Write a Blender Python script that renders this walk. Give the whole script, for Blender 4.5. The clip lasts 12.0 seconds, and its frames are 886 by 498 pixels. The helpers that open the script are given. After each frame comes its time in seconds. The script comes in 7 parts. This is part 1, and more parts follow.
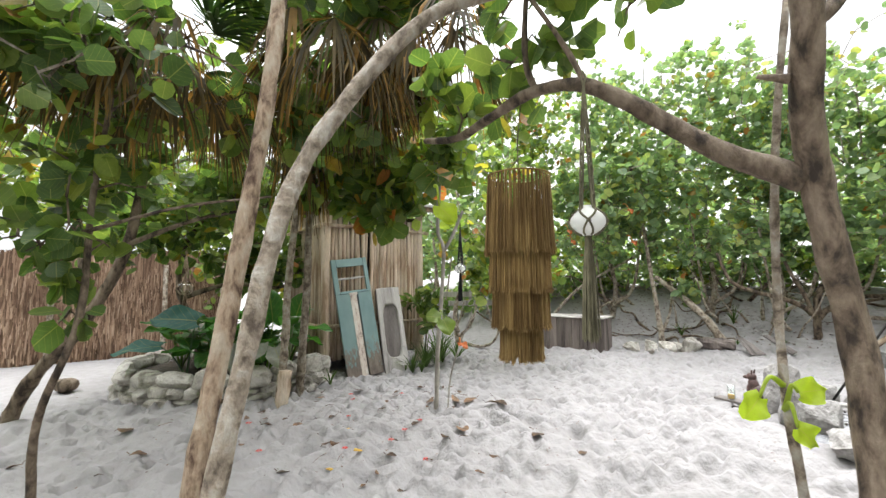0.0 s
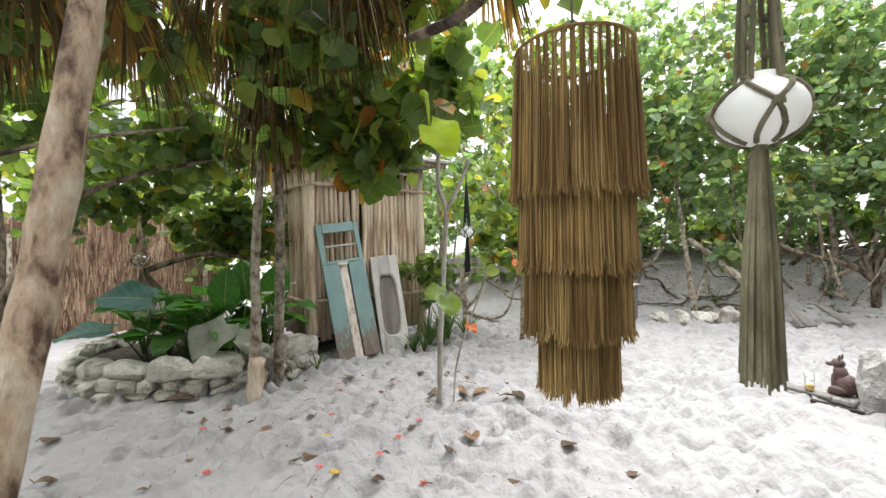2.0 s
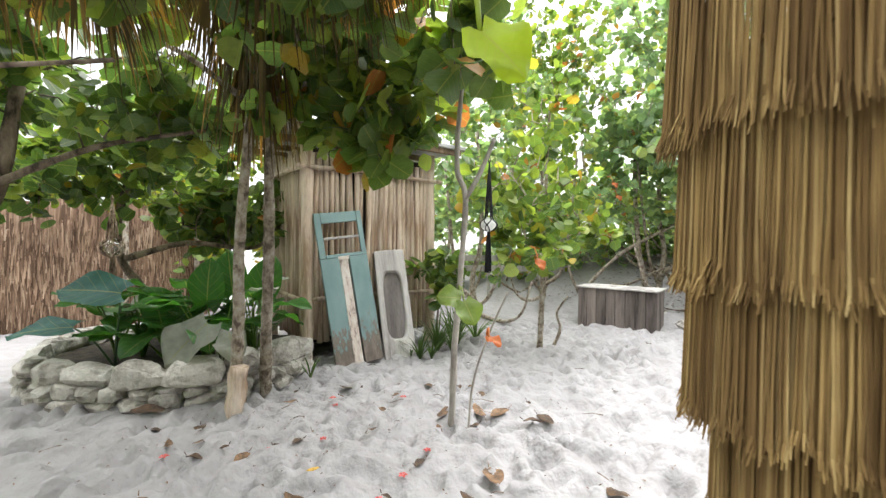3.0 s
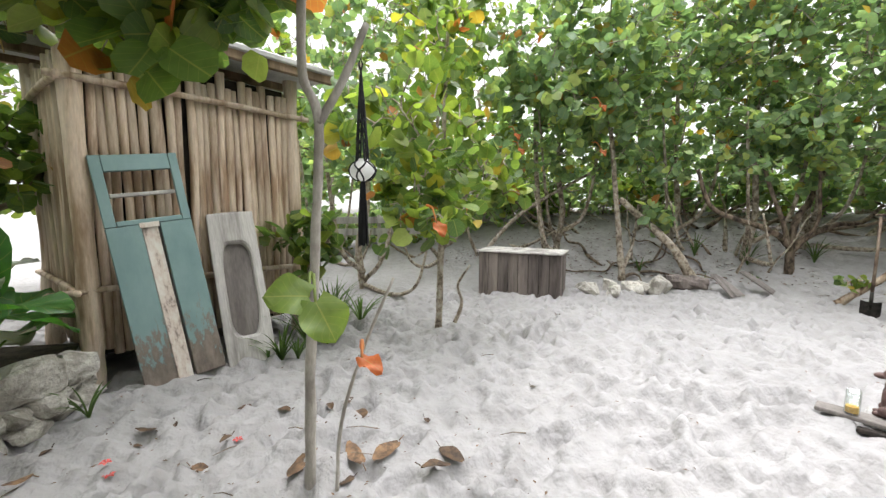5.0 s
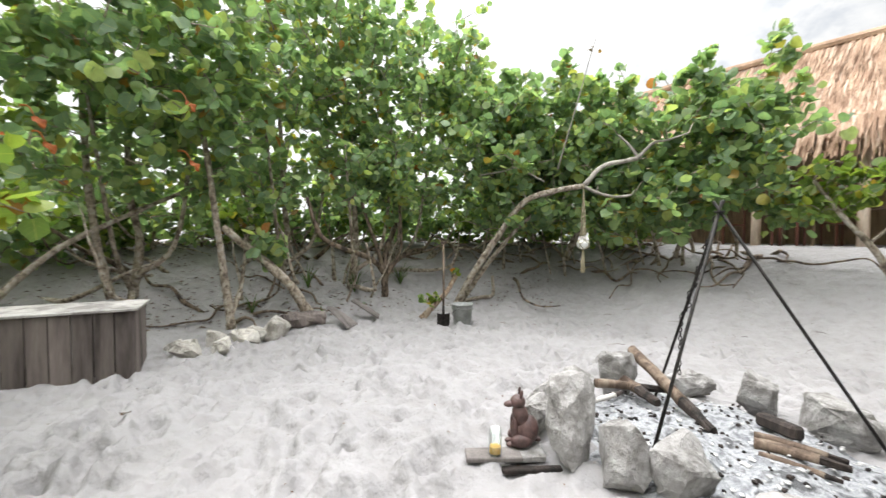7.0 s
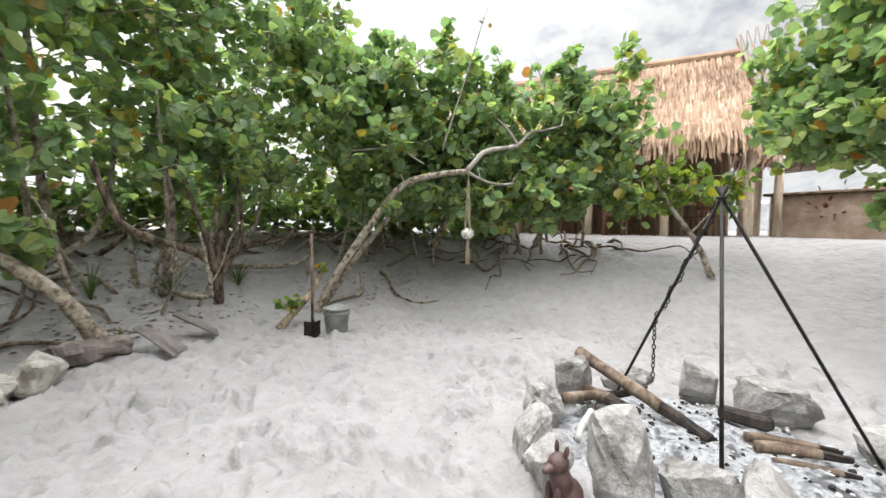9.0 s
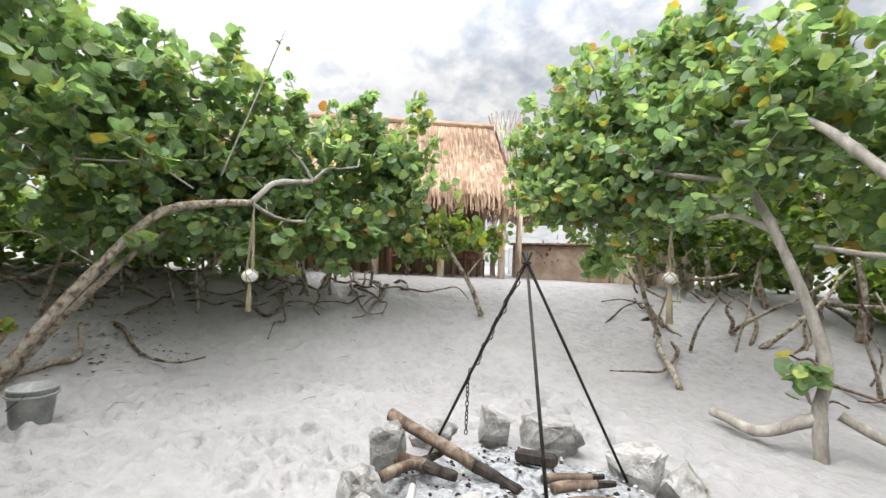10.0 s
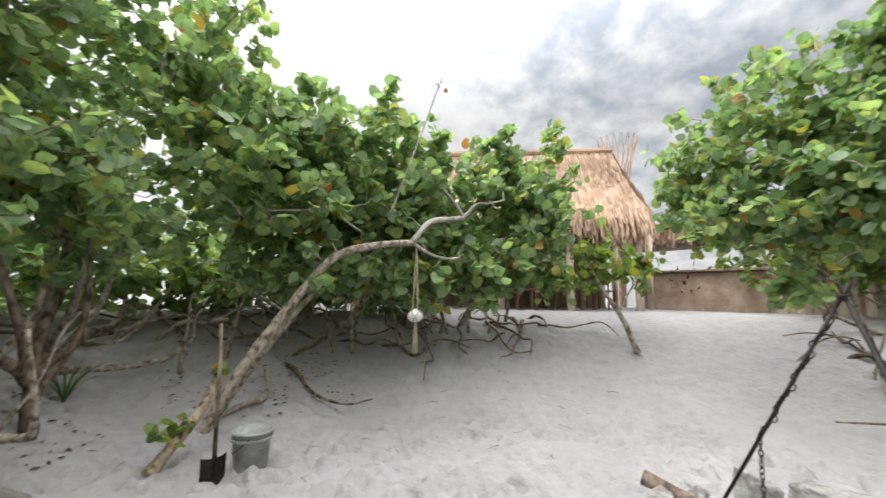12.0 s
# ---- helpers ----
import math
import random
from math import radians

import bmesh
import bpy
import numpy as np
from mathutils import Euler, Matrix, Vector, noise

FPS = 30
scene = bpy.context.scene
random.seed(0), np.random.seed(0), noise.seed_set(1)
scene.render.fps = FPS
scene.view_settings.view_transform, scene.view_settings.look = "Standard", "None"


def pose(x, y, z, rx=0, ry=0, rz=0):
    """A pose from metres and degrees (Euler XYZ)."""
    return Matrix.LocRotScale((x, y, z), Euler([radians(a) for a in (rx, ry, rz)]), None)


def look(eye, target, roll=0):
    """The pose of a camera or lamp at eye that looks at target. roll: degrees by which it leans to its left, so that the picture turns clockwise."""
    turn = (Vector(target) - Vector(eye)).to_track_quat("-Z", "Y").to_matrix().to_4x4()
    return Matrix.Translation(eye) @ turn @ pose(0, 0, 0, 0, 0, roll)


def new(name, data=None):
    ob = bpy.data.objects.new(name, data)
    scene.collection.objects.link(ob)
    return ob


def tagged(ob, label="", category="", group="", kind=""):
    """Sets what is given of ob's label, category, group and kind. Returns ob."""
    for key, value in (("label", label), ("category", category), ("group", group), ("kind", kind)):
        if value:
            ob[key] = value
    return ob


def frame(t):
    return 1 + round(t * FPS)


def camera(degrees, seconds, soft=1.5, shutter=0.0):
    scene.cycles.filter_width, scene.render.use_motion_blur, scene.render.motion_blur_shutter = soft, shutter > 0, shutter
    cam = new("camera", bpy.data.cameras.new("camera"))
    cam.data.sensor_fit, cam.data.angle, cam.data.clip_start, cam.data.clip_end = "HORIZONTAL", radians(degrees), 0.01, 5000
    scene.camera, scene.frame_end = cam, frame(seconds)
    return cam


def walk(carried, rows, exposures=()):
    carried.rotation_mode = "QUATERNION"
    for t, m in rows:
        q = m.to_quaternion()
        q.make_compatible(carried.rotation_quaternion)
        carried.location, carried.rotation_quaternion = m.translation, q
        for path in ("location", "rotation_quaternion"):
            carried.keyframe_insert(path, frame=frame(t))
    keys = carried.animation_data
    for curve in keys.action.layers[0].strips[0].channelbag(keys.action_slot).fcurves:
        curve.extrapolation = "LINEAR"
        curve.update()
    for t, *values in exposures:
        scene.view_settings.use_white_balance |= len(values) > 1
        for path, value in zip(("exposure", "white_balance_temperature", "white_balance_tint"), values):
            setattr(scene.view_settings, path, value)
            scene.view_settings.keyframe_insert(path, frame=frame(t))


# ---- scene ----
import collections

# a sandy yard with a pole hut, a fire pit and sea grape trees
cam = camera(94.3, 12.0, soft=1.4, shutter=0.12)
PATH = [
    (0, (0.116, -0.262, 1.545), (0.06, 1.732, 1.697), -0.3),
    (0.5, (0.136, -0.069, 1.555), (-0.059, 1.919, 1.663), 0.5),
    (1, (0.119, 0.222, 1.569), (-0.064, 2.21, 1.674), -1.6),
    (1.5, (0.146, 0.481, 1.534), (0.066, 2.479, 1.583), -1.5),
    (2, (0.136, 0.764, 1.558), (0.042, 2.762, 1.542), -1.1),
    (2.5, (0.055, 1.07, 1.553), (-0.064, 3.066, 1.519), -0.3),
    (3, (-0.005, 1.406, 1.545), (-0.12, 3.402, 1.51), 0.5),
    (3.2, (-0.018, 1.559, 1.522), (-0.121, 3.556, 1.483), 0.5),
    (4.8, (0.129, 2.597, 1.502), (0.527, 4.543, 1.272), 0.3),
    (5, (0.177, 2.691, 1.521), (0.565, 4.641, 1.298), 0.2),
    (5.5, (0.292, 2.968, 1.519), (0.867, 4.878, 1.368), -0.4),
    (6, (0.474, 3.263, 1.526), (1.456, 5.003, 1.44), -0.6),
    (6.5, (0.738, 3.551, 1.486), (2.127, 4.988, 1.411), -0.1),
    (7, (0.967, 3.813, 1.486), (2.739, 4.738, 1.423), 0.2),
    (7.2, (1.023, 3.908, 1.525), (2.903, 4.588, 1.464), 0.2),
    (8.8, (1.579, 4.912, 1.478), (3.557, 5.18, 1.348), -0.1),
    (9, (1.709, 5.022, 1.458), (3.704, 5.102, 1.352), 0.7),
    (9.5, (1.948, 5.112, 1.527), (3.886, 4.619, 1.534), 2.6),
    (10, (2.11, 5.249, 1.621), (3.869, 4.3, 1.695), 2.5),
    (10.5, (2.222, 5.449, 1.685), (3.841, 4.282, 1.817), 1.2),
    (11, (2.43, 5.577, 1.727), (3.986, 4.336, 1.928), -1.1),
    (11.5, (2.629, 5.781, 1.732), (4.244, 4.623, 1.962), -0.9),
    (12, (2.785, 6.201, 1.631), (4.679, 5.598, 1.854), 0.7),
]
walk(cam, [(t, look(eye, target, roll)) for t, eye, target, roll in PATH],
     exposures=[(0, 0.8), (2, 0.92), (3.2, 1.12), (5, 0.8), (7, 0.7), (9, 0.62), (11, 0.64), (12, 0.48)])

# ---- sky, sun ----
SUN_AZ, SUN_EL = 15.0, 54.0  # degrees from +y towards +x, and above the horizon
world = bpy.data.worlds.new("world")
scene.world = world
world.use_nodes = True
wn = world.node_tree
wn.nodes.clear()
w_out = wn.nodes.new("ShaderNodeOutputWorld")
w_bg = wn.nodes.new("ShaderNodeBackground")
w_sky = wn.nodes.new("ShaderNodeTexSky")
w_sky.sky_type = "NISHITA"
w_sky.sun_disc = False
w_sky.sun_elevation = radians(SUN_EL)
w_sky.sun_rotation = radians(SUN_AZ)
w_sky.dust_density = 2.0
w_co = wn.nodes.new("ShaderNodeTexCoord")
w_sep = wn.nodes.new("ShaderNodeSeparateXYZ")
wn.links.new(w_co.outputs["Generated"], w_sep.inputs["Vector"])


def sky_math(op, a, b=0.0, c=0.0):
    n = wn.nodes.new("ShaderNodeMath")
    n.operation = op
    for k, v in enumerate((a, b, c)):
        if isinstance(v, (int, float)):
            n.inputs[k].default_value = v
        else:
            wn.links.new(v, n.inputs[k])
    return n.outputs["Value"]


def sky_ramp(fac, stops):
    n = wn.nodes.new("ShaderNodeValToRGB")
    for el, (p, c) in zip(n.color_ramp.elements, stops):
        el.position, el.color = p, (*c, 1)
    wn.links.new(fac, n.inputs["Fac"])
    return n.outputs["Color"]


# the cloud deck: a flat layer seen in perspective, broad drifts and small mottles
w_deep = sky_math("ADD", sky_math("ABSOLUTE", w_sep.outputs["Z"]), 0.4)
w_deck = wn.nodes.new("ShaderNodeCombineXYZ")
wn.links.new(sky_math("DIVIDE", w_sep.outputs["X"], w_deep), w_deck.inputs["X"])
wn.links.new(sky_math("DIVIDE", w_sep.outputs["Y"], w_deep), w_deck.inputs["Y"])


def deck_noise(scale, detail, rough, distort):
    n = wn.nodes.new("ShaderNodeTexNoise")
    n.inputs["Scale"].default_value = scale
    n.inputs["Detail"].default_value = detail
    n.inputs["Roughness"].default_value = rough
    n.inputs["Distortion"].default_value = distort
    wn.links.new(w_deck.outputs["Vector"], n.inputs["Vector"])
    return n.outputs["Fac"]


w_broad = deck_noise(1.5, 5.0, 0.55, 0.4)
w_fine = deck_noise(11.0, 4.0, 0.55, 0.15)
w_both = sky_math("ADD", sky_math("MULTIPLY", w_broad, 0.5), sky_math("MULTIPLY", w_fine, 0.5))
# the deck thins out to blue towards one side of the sky
w_side = sky_math("ADD", sky_math("MULTIPLY", w_sep.outputs["X"], 0.53), sky_math("ADD", sky_math("MULTIPLY", w_sep.outputs["Y"], -0.68), sky_math("MULTIPLY", w_sep.outputs["Z"], 0.5)))
w_thin = wn.nodes.new("ShaderNodeMapRange")
w_thin.interpolation_type = "SMOOTHSTEP"
w_thin.inputs["From Min"].default_value = 0.84
w_thin.inputs["From Max"].default_value = 1.0
w_thin.inputs["To Max"].default_value = 0.13
wn.links.new(w_side, w_thin.inputs["Value"])
w_cover = sky_ramp(sky_math("SUBTRACT", w_both, w_thin.outputs["Result"]), [(0.28, (0.5, 0.5, 0.5)), (0.50, (1, 1, 1))])
w_cloud = sky_ramp(w_fine, [(0.34, (7.7, 7.95, 8.25)), (0.66, (9.5, 9.5, 9.45))])
w_mix = wn.nodes.new("ShaderNodeMix")
w_mix.data_type = "RGBA"
w_bg.inputs["Strength"].default_value = 0.109
wn.links.new(w_cover, w_mix.inputs["Factor"])
wn.links.new(w_sky.outputs["Color"], w_mix.inputs["A"])
wn.links.new(w_cloud, w_mix.inputs["B"])
# an overcast sky is brightest overhead
w_up = wn.nodes.new("ShaderNodeMapRange")
w_up.interpolation_type = "SMOOTHSTEP"
w_up.inputs["From Min"].default_value = 0.38
w_up.inputs["From Max"].default_value = 1.0
w_up.inputs["To Min"].default_value = 0.57
w_up.inputs["To Max"].default_value = 2.8
w_scale = wn.nodes.new("ShaderNodeVectorMath")
w_scale.operation = "SCALE"
wn.links.new(w_sep.outputs["Z"], w_up.inputs["Value"])
wn.links.new(w_mix.outputs["Result"], w_scale.inputs[0])
# the cloud is brighter towards the veiled sun
_a, _e = radians(SUN_AZ), radians(SUN_EL)
w_near = sky_math("ADD", sky_math("MULTIPLY", w_sep.outputs["X"], math.sin(_a) * math.cos(_e)), sky_math("ADD", sky_math("MULTIPLY", w_sep.outputs["Y"], math.cos(_a) * math.cos(_e)), sky_math("MULTIPLY", w_sep.outputs["Z"], math.sin(_e))))
w_veil = wn.nodes.new("ShaderNodeMapRange")
w_veil.interpolation_type = "SMOOTHSTEP"
w_veil.inputs["From Min"].default_value = 0.1
w_veil.inputs["From Max"].default_value = 1.0
w_veil.inputs["To Min"].default_value = 1.0
w_veil.inputs["To Max"].default_value = 2.0
wn.links.new(w_near, w_veil.inputs["Value"])
wn.links.new(sky_math("MULTIPLY", w_up.outputs["Result"], w_veil.outputs["Result"]), w_scale.inputs["Scale"])
wn.links.new(w_scale.outputs["Vector"], w_bg.inputs["Color"])
wn.links.new(w_bg.outputs["Background"], w_out.inputs["Surface"])

sun_data = bpy.data.lights.new("sun", "SUN")
sun_data.energy = 0.78
sun_data.angle = radians(32)
sun_data.color = (1.0, 0.965, 0.91)
sun = new("sun", sun_data)
sun.matrix_world = look((10 * math.sin(_a) * math.cos(_e), 10 * math.cos(_a) * math.cos(_e), 10 * math.sin(_e) + 8), (0, 0, 8))

# ---- materials ----
class Nodes:
    """A node material in the making."""

    def __init__(self, name):
        self.mat = bpy.data.materials.new(name)
        self.mat.use_nodes = True
        self.t = self.mat.node_tree
        self.t.nodes.clear()
        self.out = self.t.nodes.new("ShaderNodeOutputMaterial")
        self.co = self.t.nodes.new("ShaderNodeTexCoord")

    def add(self, kind, **vals):
        n = self.t.nodes.new(kind)
        for k, v in vals.items():
            n.inputs[k.replace("_", " ")].default_value = v
        return n

    def link(self, a, b):
        self.t.links.new(a, b)

    def noise(self, scale, detail=4.0, rough=0.55, stretch=(1, 1, 1), distort=0.0):
        m = self.add("ShaderNodeMapping")
        m.inputs["Scale"].default_value = stretch
        self.link(self.co.outputs["Object"], m.inputs["Vector"])
        n = self.add("ShaderNodeTexNoise", Scale=scale, Detail=detail, Roughness=rough, Distortion=distort)
        self.link(m.outputs["Vector"], n.inputs["Vector"])
        return n.outputs["Fac"]

    def ramp(self, fac, stops):
        r = self.t.nodes.new("ShaderNodeValToRGB")
        e = r.color_ramp.elements
        while len(e) < len(stops):
            e.new(0.5)
        for el, (p, c) in zip(e, stops):
            el.position = p
            el.color = (*c, 1) if len(c) == 3 else c
        self.link(fac, r.inputs["Fac"])
        return r.outputs["Color"]

    def mix(self, fac, a, b, blend="MIX"):
        m = self.t.nodes.new("ShaderNodeMix")
        m.data_type = "RGBA"
        m.blend_type = blend
        for sock, v in (("Factor", fac), ("A", a), ("B", b)):
            if isinstance(v, (int, float)):
                m.inputs[sock].default_value = v
            elif isinstance(v, tuple):
                m.inputs[sock].default_value = (*v, 1) if len(v) == 3 else v
            else:
                self.link(v, m.inputs[sock])
        return m.outputs["Result"]

    def math(self, op, a, b=0.0):
        m = self.t.nodes.new("ShaderNodeMath")
        m.operation = op
        for i, v in enumerate((a, b)):
            if isinstance(v, (int, float)):
                m.inputs[i].default_value = v
            else:
                self.link(v, m.inputs[i])
        return m.outputs["Value"]

    def bump(self, height, strength, distance):
        b = self.add("ShaderNodeBump", Strength=strength, Distance=distance)
        self.link(height, b.inputs["Height"])
        return b.outputs["Normal"]

    def finish(self, color, rough, normal=None, metallic=0.0, spec=0.4):
        p = self.add("ShaderNodeBsdfPrincipled", Metallic=metallic)
        p.inputs["Specular IOR Level"].default_value = spec
        for sock, v in (("Base Color", color), ("Roughness", rough)):
            if isinstance(v, (int, float)):
                p.inputs[sock].default_value = v
            elif isinstance(v, tuple):
                p.inputs[sock].default_value = (*v, 1)
            else:
                self.link(v, p.inputs[sock])
        if normal is not None:
            self.link(normal, p.inputs["Normal"])
        self.link(p.outputs["BSDF"], self.out.inputs["Surface"])
        self.p = p
        return self.mat


def surface(name, dark, light, rough=0.8, scale=8.0, fine=60.0, stretch=(1, 1, 1), bump=0.4, dist=0.01, vary=0.25, third=None, metallic=0.0, spec=0.35):
    """A weathered surface: broad stains, fine grain, relief, and some difference from piece to piece."""
    m = Nodes(name)
    broad = m.noise(scale, 5, 0.6, stretch, 0.3)
    grain = m.noise(fine, 6, 0.65, stretch)
    stops = [(0.38, dark), (0.62, light)] if third is None else [(0.37, dark), (0.5, light), (0.63, third)]
    col = m.ramp(broad, stops)
    col = m.mix(0.55, col, m.ramp(grain, [(0.25, (0.35, 0.35, 0.35)), (0.75, (1.0, 1.0, 1.0))]), "MULTIPLY")
    info = m.t.nodes.new("ShaderNodeObjectInfo")
    col = m.mix(1.0, col, m.ramp(info.outputs["Random"], [(0, (1 - vary,) * 3), (1, (1 + vary * 0.6,) * 3)]), "MULTIPLY")
    h = m.math("ADD", m.math("MULTIPLY", broad, 1.4), grain)
    return m.finish(col, rough, m.bump(h, bump, dist), metallic, spec)


def leaf_material(name, stops, glow, veins=True, rough=0.42, through_part=0.5):
    """Leaves: colour by leaf, paler ribs, light passing through."""
    m = Nodes(name)
    geo = m.t.nodes.new("ShaderNodeNewGeometry")
    col = m.ramp(geo.outputs["Random Per Island"], stops)
    blot = m.noise(14, 3)
    col = m.mix(0.5, col, m.ramp(blot, [(0.3, (0.62, 0.62, 0.62)), (0.7, (1.15, 1.15, 1.1))]), "MULTIPLY")
    normal = None
    if veins:
        sep = m.t.nodes.new("ShaderNodeSeparateXYZ")
        m.link(m.co.outputs["UV"], sep.inputs["Vector"])
        u = m.math("ABSOLUTE", m.math("SUBTRACT", sep.outputs["X"], 0.5))
        rib = m.math("LESS_THAN", u, 0.018)
        side = m.math("PINGPONG", m.math("SUBTRACT", m.math("MULTIPLY", sep.outputs["Y"], 5.5), m.math("MULTIPLY", u, 4.0)), 0.5)
        side = m.math("LESS_THAN", side, 0.035)
        vein = m.math("MAXIMUM", rib, m.math("MULTIPLY", side, 0.55))
        col = m.mix(m.math("MULTIPLY", vein, 0.45), col, (0.38, 0.36, 0.12))
        normal = m.bump(m.math("SUBTRACT", 1.0, vein), 0.25, 0.004)
    p = m.add("ShaderNodeBsdfPrincipled", Roughness=rough)
    p.inputs["Specular IOR Level"].default_value = 0.42
    m.link(col, p.inputs["Base Color"])
    tr = m.add("ShaderNodeBsdfTranslucent")
    m.link(m.mix(1.0, col, glow, "MULTIPLY"), tr.inputs["Color"])
    if normal is not None:
        m.link(normal, p.inputs["Normal"])
    mx = m.add("ShaderNodeMixShader", Fac=through_part)
    m.link(p.outputs["BSDF"], mx.inputs[1])
    m.link(tr.outputs["BSDF"], mx.inputs[2])
    m.link(mx.outputs["Shader"], m.out.inputs["Surface"])
    return m.mat


def sand_material():
    m = Nodes("sand")
    broad = m.noise(0.7, 4, 0.6)
    mid = m.noise(7, 4, 0.5)
    grain = m.noise(420, 2, 0.6)
    specks = m.noise(55, 3, 0.7)
    col = m.ramp(broad, [(0.3, (0.274, 0.263, 0.263)), (0.7, (0.333, 0.320, 0.321))])
    # low spots of the mid relief painted darker, as shade in the dents
    col = m.mix(0.4, col, m.ramp(mid, [(0.36, (0.78, 0.76, 0.74)), (0.58, (1, 1, 1))]), "MULTIPLY")
    col = m.mix(0.18, col, m.ramp(grain, [(0.3, (0.7, 0.68, 0.66)), (0.7, (1.08, 1.08, 1.08))]), "MULTIPLY")
    col = m.mix(m.ramp(specks, [(0.70, (0, 0, 0)), (0.76, (0.55, 0.55, 0.55))]), col, (0.22, 0.17, 0.12))
    dent = m.noise(15, 2, 0.45, (1, 1, 1), 0.2)
    h = m.math("ADD", m.math("ADD", m.math("MULTIPLY", mid, 0.8), m.math("MULTIPLY", dent, 0.35)), m.math("MULTIPLY", grain, 0.02))
    return m.finish(col, 0.95, m.bump(h, 0.95, 0.06), spec=0.15)


SAND = sand_material()
BARK = surface("bark_grey", (0.145, 0.112, 0.084), (0.40, 0.33, 0.255), 0.85, 14, 55, (1, 1, 0.8), 0.9, 0.018, 0.12, third=(0.54, 0.49, 0.42))
BARK_RED = surface("bark_reddish", (0.09, 0.05, 0.032), (0.40, 0.29, 0.20), 0.85, 12, 45, (1, 1, 0.45), 0.9, 0.018, 0.1, third=(0.52, 0.43, 0.33))
BARK_DARK = surface("bark_dark", (0.045, 0.033, 0.025), (0.19, 0.14, 0.10), 0.85, 11, 50, (1, 1, 0.5), 0.8, 0.014, 0.15, third=(0.30, 0.235, 0.175))
BARK_PALE = surface("bark_bleached", (0.27, 0.24, 0.21), (0.50, 0.46, 0.41), 0.8, 6, 50, (1, 1, 0.4), 0.4, 0.01, 0.15)
POLE = surface("peeled_pole", (0.40, 0.27, 0.18), (0.72, 0.57, 0.44), 0.7, 7, 55, (1, 1, 0.14), 0.45, 0.008, 0.22, third=(0.82, 0.69, 0.57))
POLE_OLD = surface("old_pole", (0.17, 0.115, 0.075), (0.37, 0.26, 0.175), 0.8, 7, 55, (1, 1, 0.14), 0.5, 0.01, 0.25)
PLANK = surface("weathered_plank", (0.085, 0.068, 0.062), (0.20, 0.165, 0.15), 0.8, 5, 70, (1, 1, 0.1), 0.5, 0.006, 0.3, third=(0.28, 0.235, 0.21))
PLANK_GREY = surface("bleached_board", (0.30, 0.275, 0.26), (0.52, 0.49, 0.46), 0.85, 5, 70, (1, 1, 0.12), 0.5, 0.005, 0.12, third=(0.62, 0.59, 0.56))
# darker grey wood; in the wash board's hollow it stands in for shade
PLANK_SHADE = surface("grey_board_shade", (0.16, 0.14, 0.13), (0.27, 0.24, 0.225), 0.9, 4, 60, (1, 1, 0.2), 0.4, 0.004, 0.1)
STONE = surface("limestone", (0.34, 0.31, 0.27), (0.62, 0.58, 0.52), 0.9, 6, 38, (1, 1, 1), 0.9, 0.02, 0.18, third=(0.64, 0.61, 0.56))
STONE_GREY = surface("fire_stone", (0.24, 0.225, 0.21), (0.39, 0.37, 0.355), 0.9, 7, 34, (1, 1, 1), 0.9, 0.025, 0.16, third=(0.47, 0.455, 0.435))


def reed_material(name, stops):
    """Thatch: every reed in its own tone, darker in drifts."""
    m = Nodes(name)
    geo = m.t.nodes.new("ShaderNodeNewGeometry")
    col = m.ramp(geo.outputs["Random Per Island"], stops)
    broad = m.noise(1.6, 4, 0.6)
    grain = m.noise(50, 4, 0.6, (1, 1, 0.15))
    col = m.mix(0.7, col, m.ramp(broad, [(0.38, (0.62, 0.58, 0.55)), (0.6, (1.12, 1.1, 1.08))]), "MULTIPLY")
    col = m.mix(0.5, col, m.ramp(grain, [(0.3, (0.6, 0.58, 0.56)), (0.7, (1.1, 1.1, 1.1))]), "MULTIPLY")
    return m.finish(col, 0.9, m.bump(grain, 0.6, 0.01), spec=0.2)


THATCH = reed_material("dry_thatch", [(0, (0.10, 0.062, 0.042)), (0.4, (0.22, 0.14, 0.095)), (0.8, (0.36, 0.245, 0.17)), (1, (0.46, 0.34, 0.25))])
THATCH_ROOF = reed_material("weathered_palm_thatch", [(0, (0.30, 0.19, 0.13)), (0.4, (0.46, 0.31, 0.215)), (0.8, (0.60, 0.43, 0.315)), (1, (0.66, 0.52, 0.41))])
ROPE_TAN = surface("jute_fringe", (0.19, 0.13, 0.06), (0.42, 0.305, 0.15), 0.9, 5, 90, (1, 1, 0.08), 0.4, 0.004, 0.2, third=(0.40, 0.28, 0.15))


def fringe_material():
    """Jute strands, each a little lighter or darker than the next."""
    m = Nodes("jute_fringe")
    geo = m.t.nodes.new("ShaderNodeNewGeometry")
    col = m.ramp(geo.outputs["Random Per Island"], [(0, (0.14, 0.085, 0.034)), (0.4, (0.24, 0.155, 0.062)), (0.8, (0.345, 0.235, 0.098)), (1, (0.47, 0.35, 0.165))])
    grain = m.noise(90, 4, 0.6, (1, 1, 0.08))
    broad = m.noise(9, 3, 0.6, (1, 1, 0.3))
    col = m.mix(0.6, col, m.ramp(grain, [(0.3, (0.55, 0.52, 0.48)), (0.7, (1.1, 1.1, 1.1))]), "MULTIPLY")
    col = m.mix(0.5, col, m.ramp(broad, [(0.42, (0.42, 0.34, 0.28)), (0.56, (1.12, 1.1, 1.0))]), "MULTIPLY")
    return m.finish(col, 0.9, m.bump(grain, 0.4, 0.003), spec=0.2)


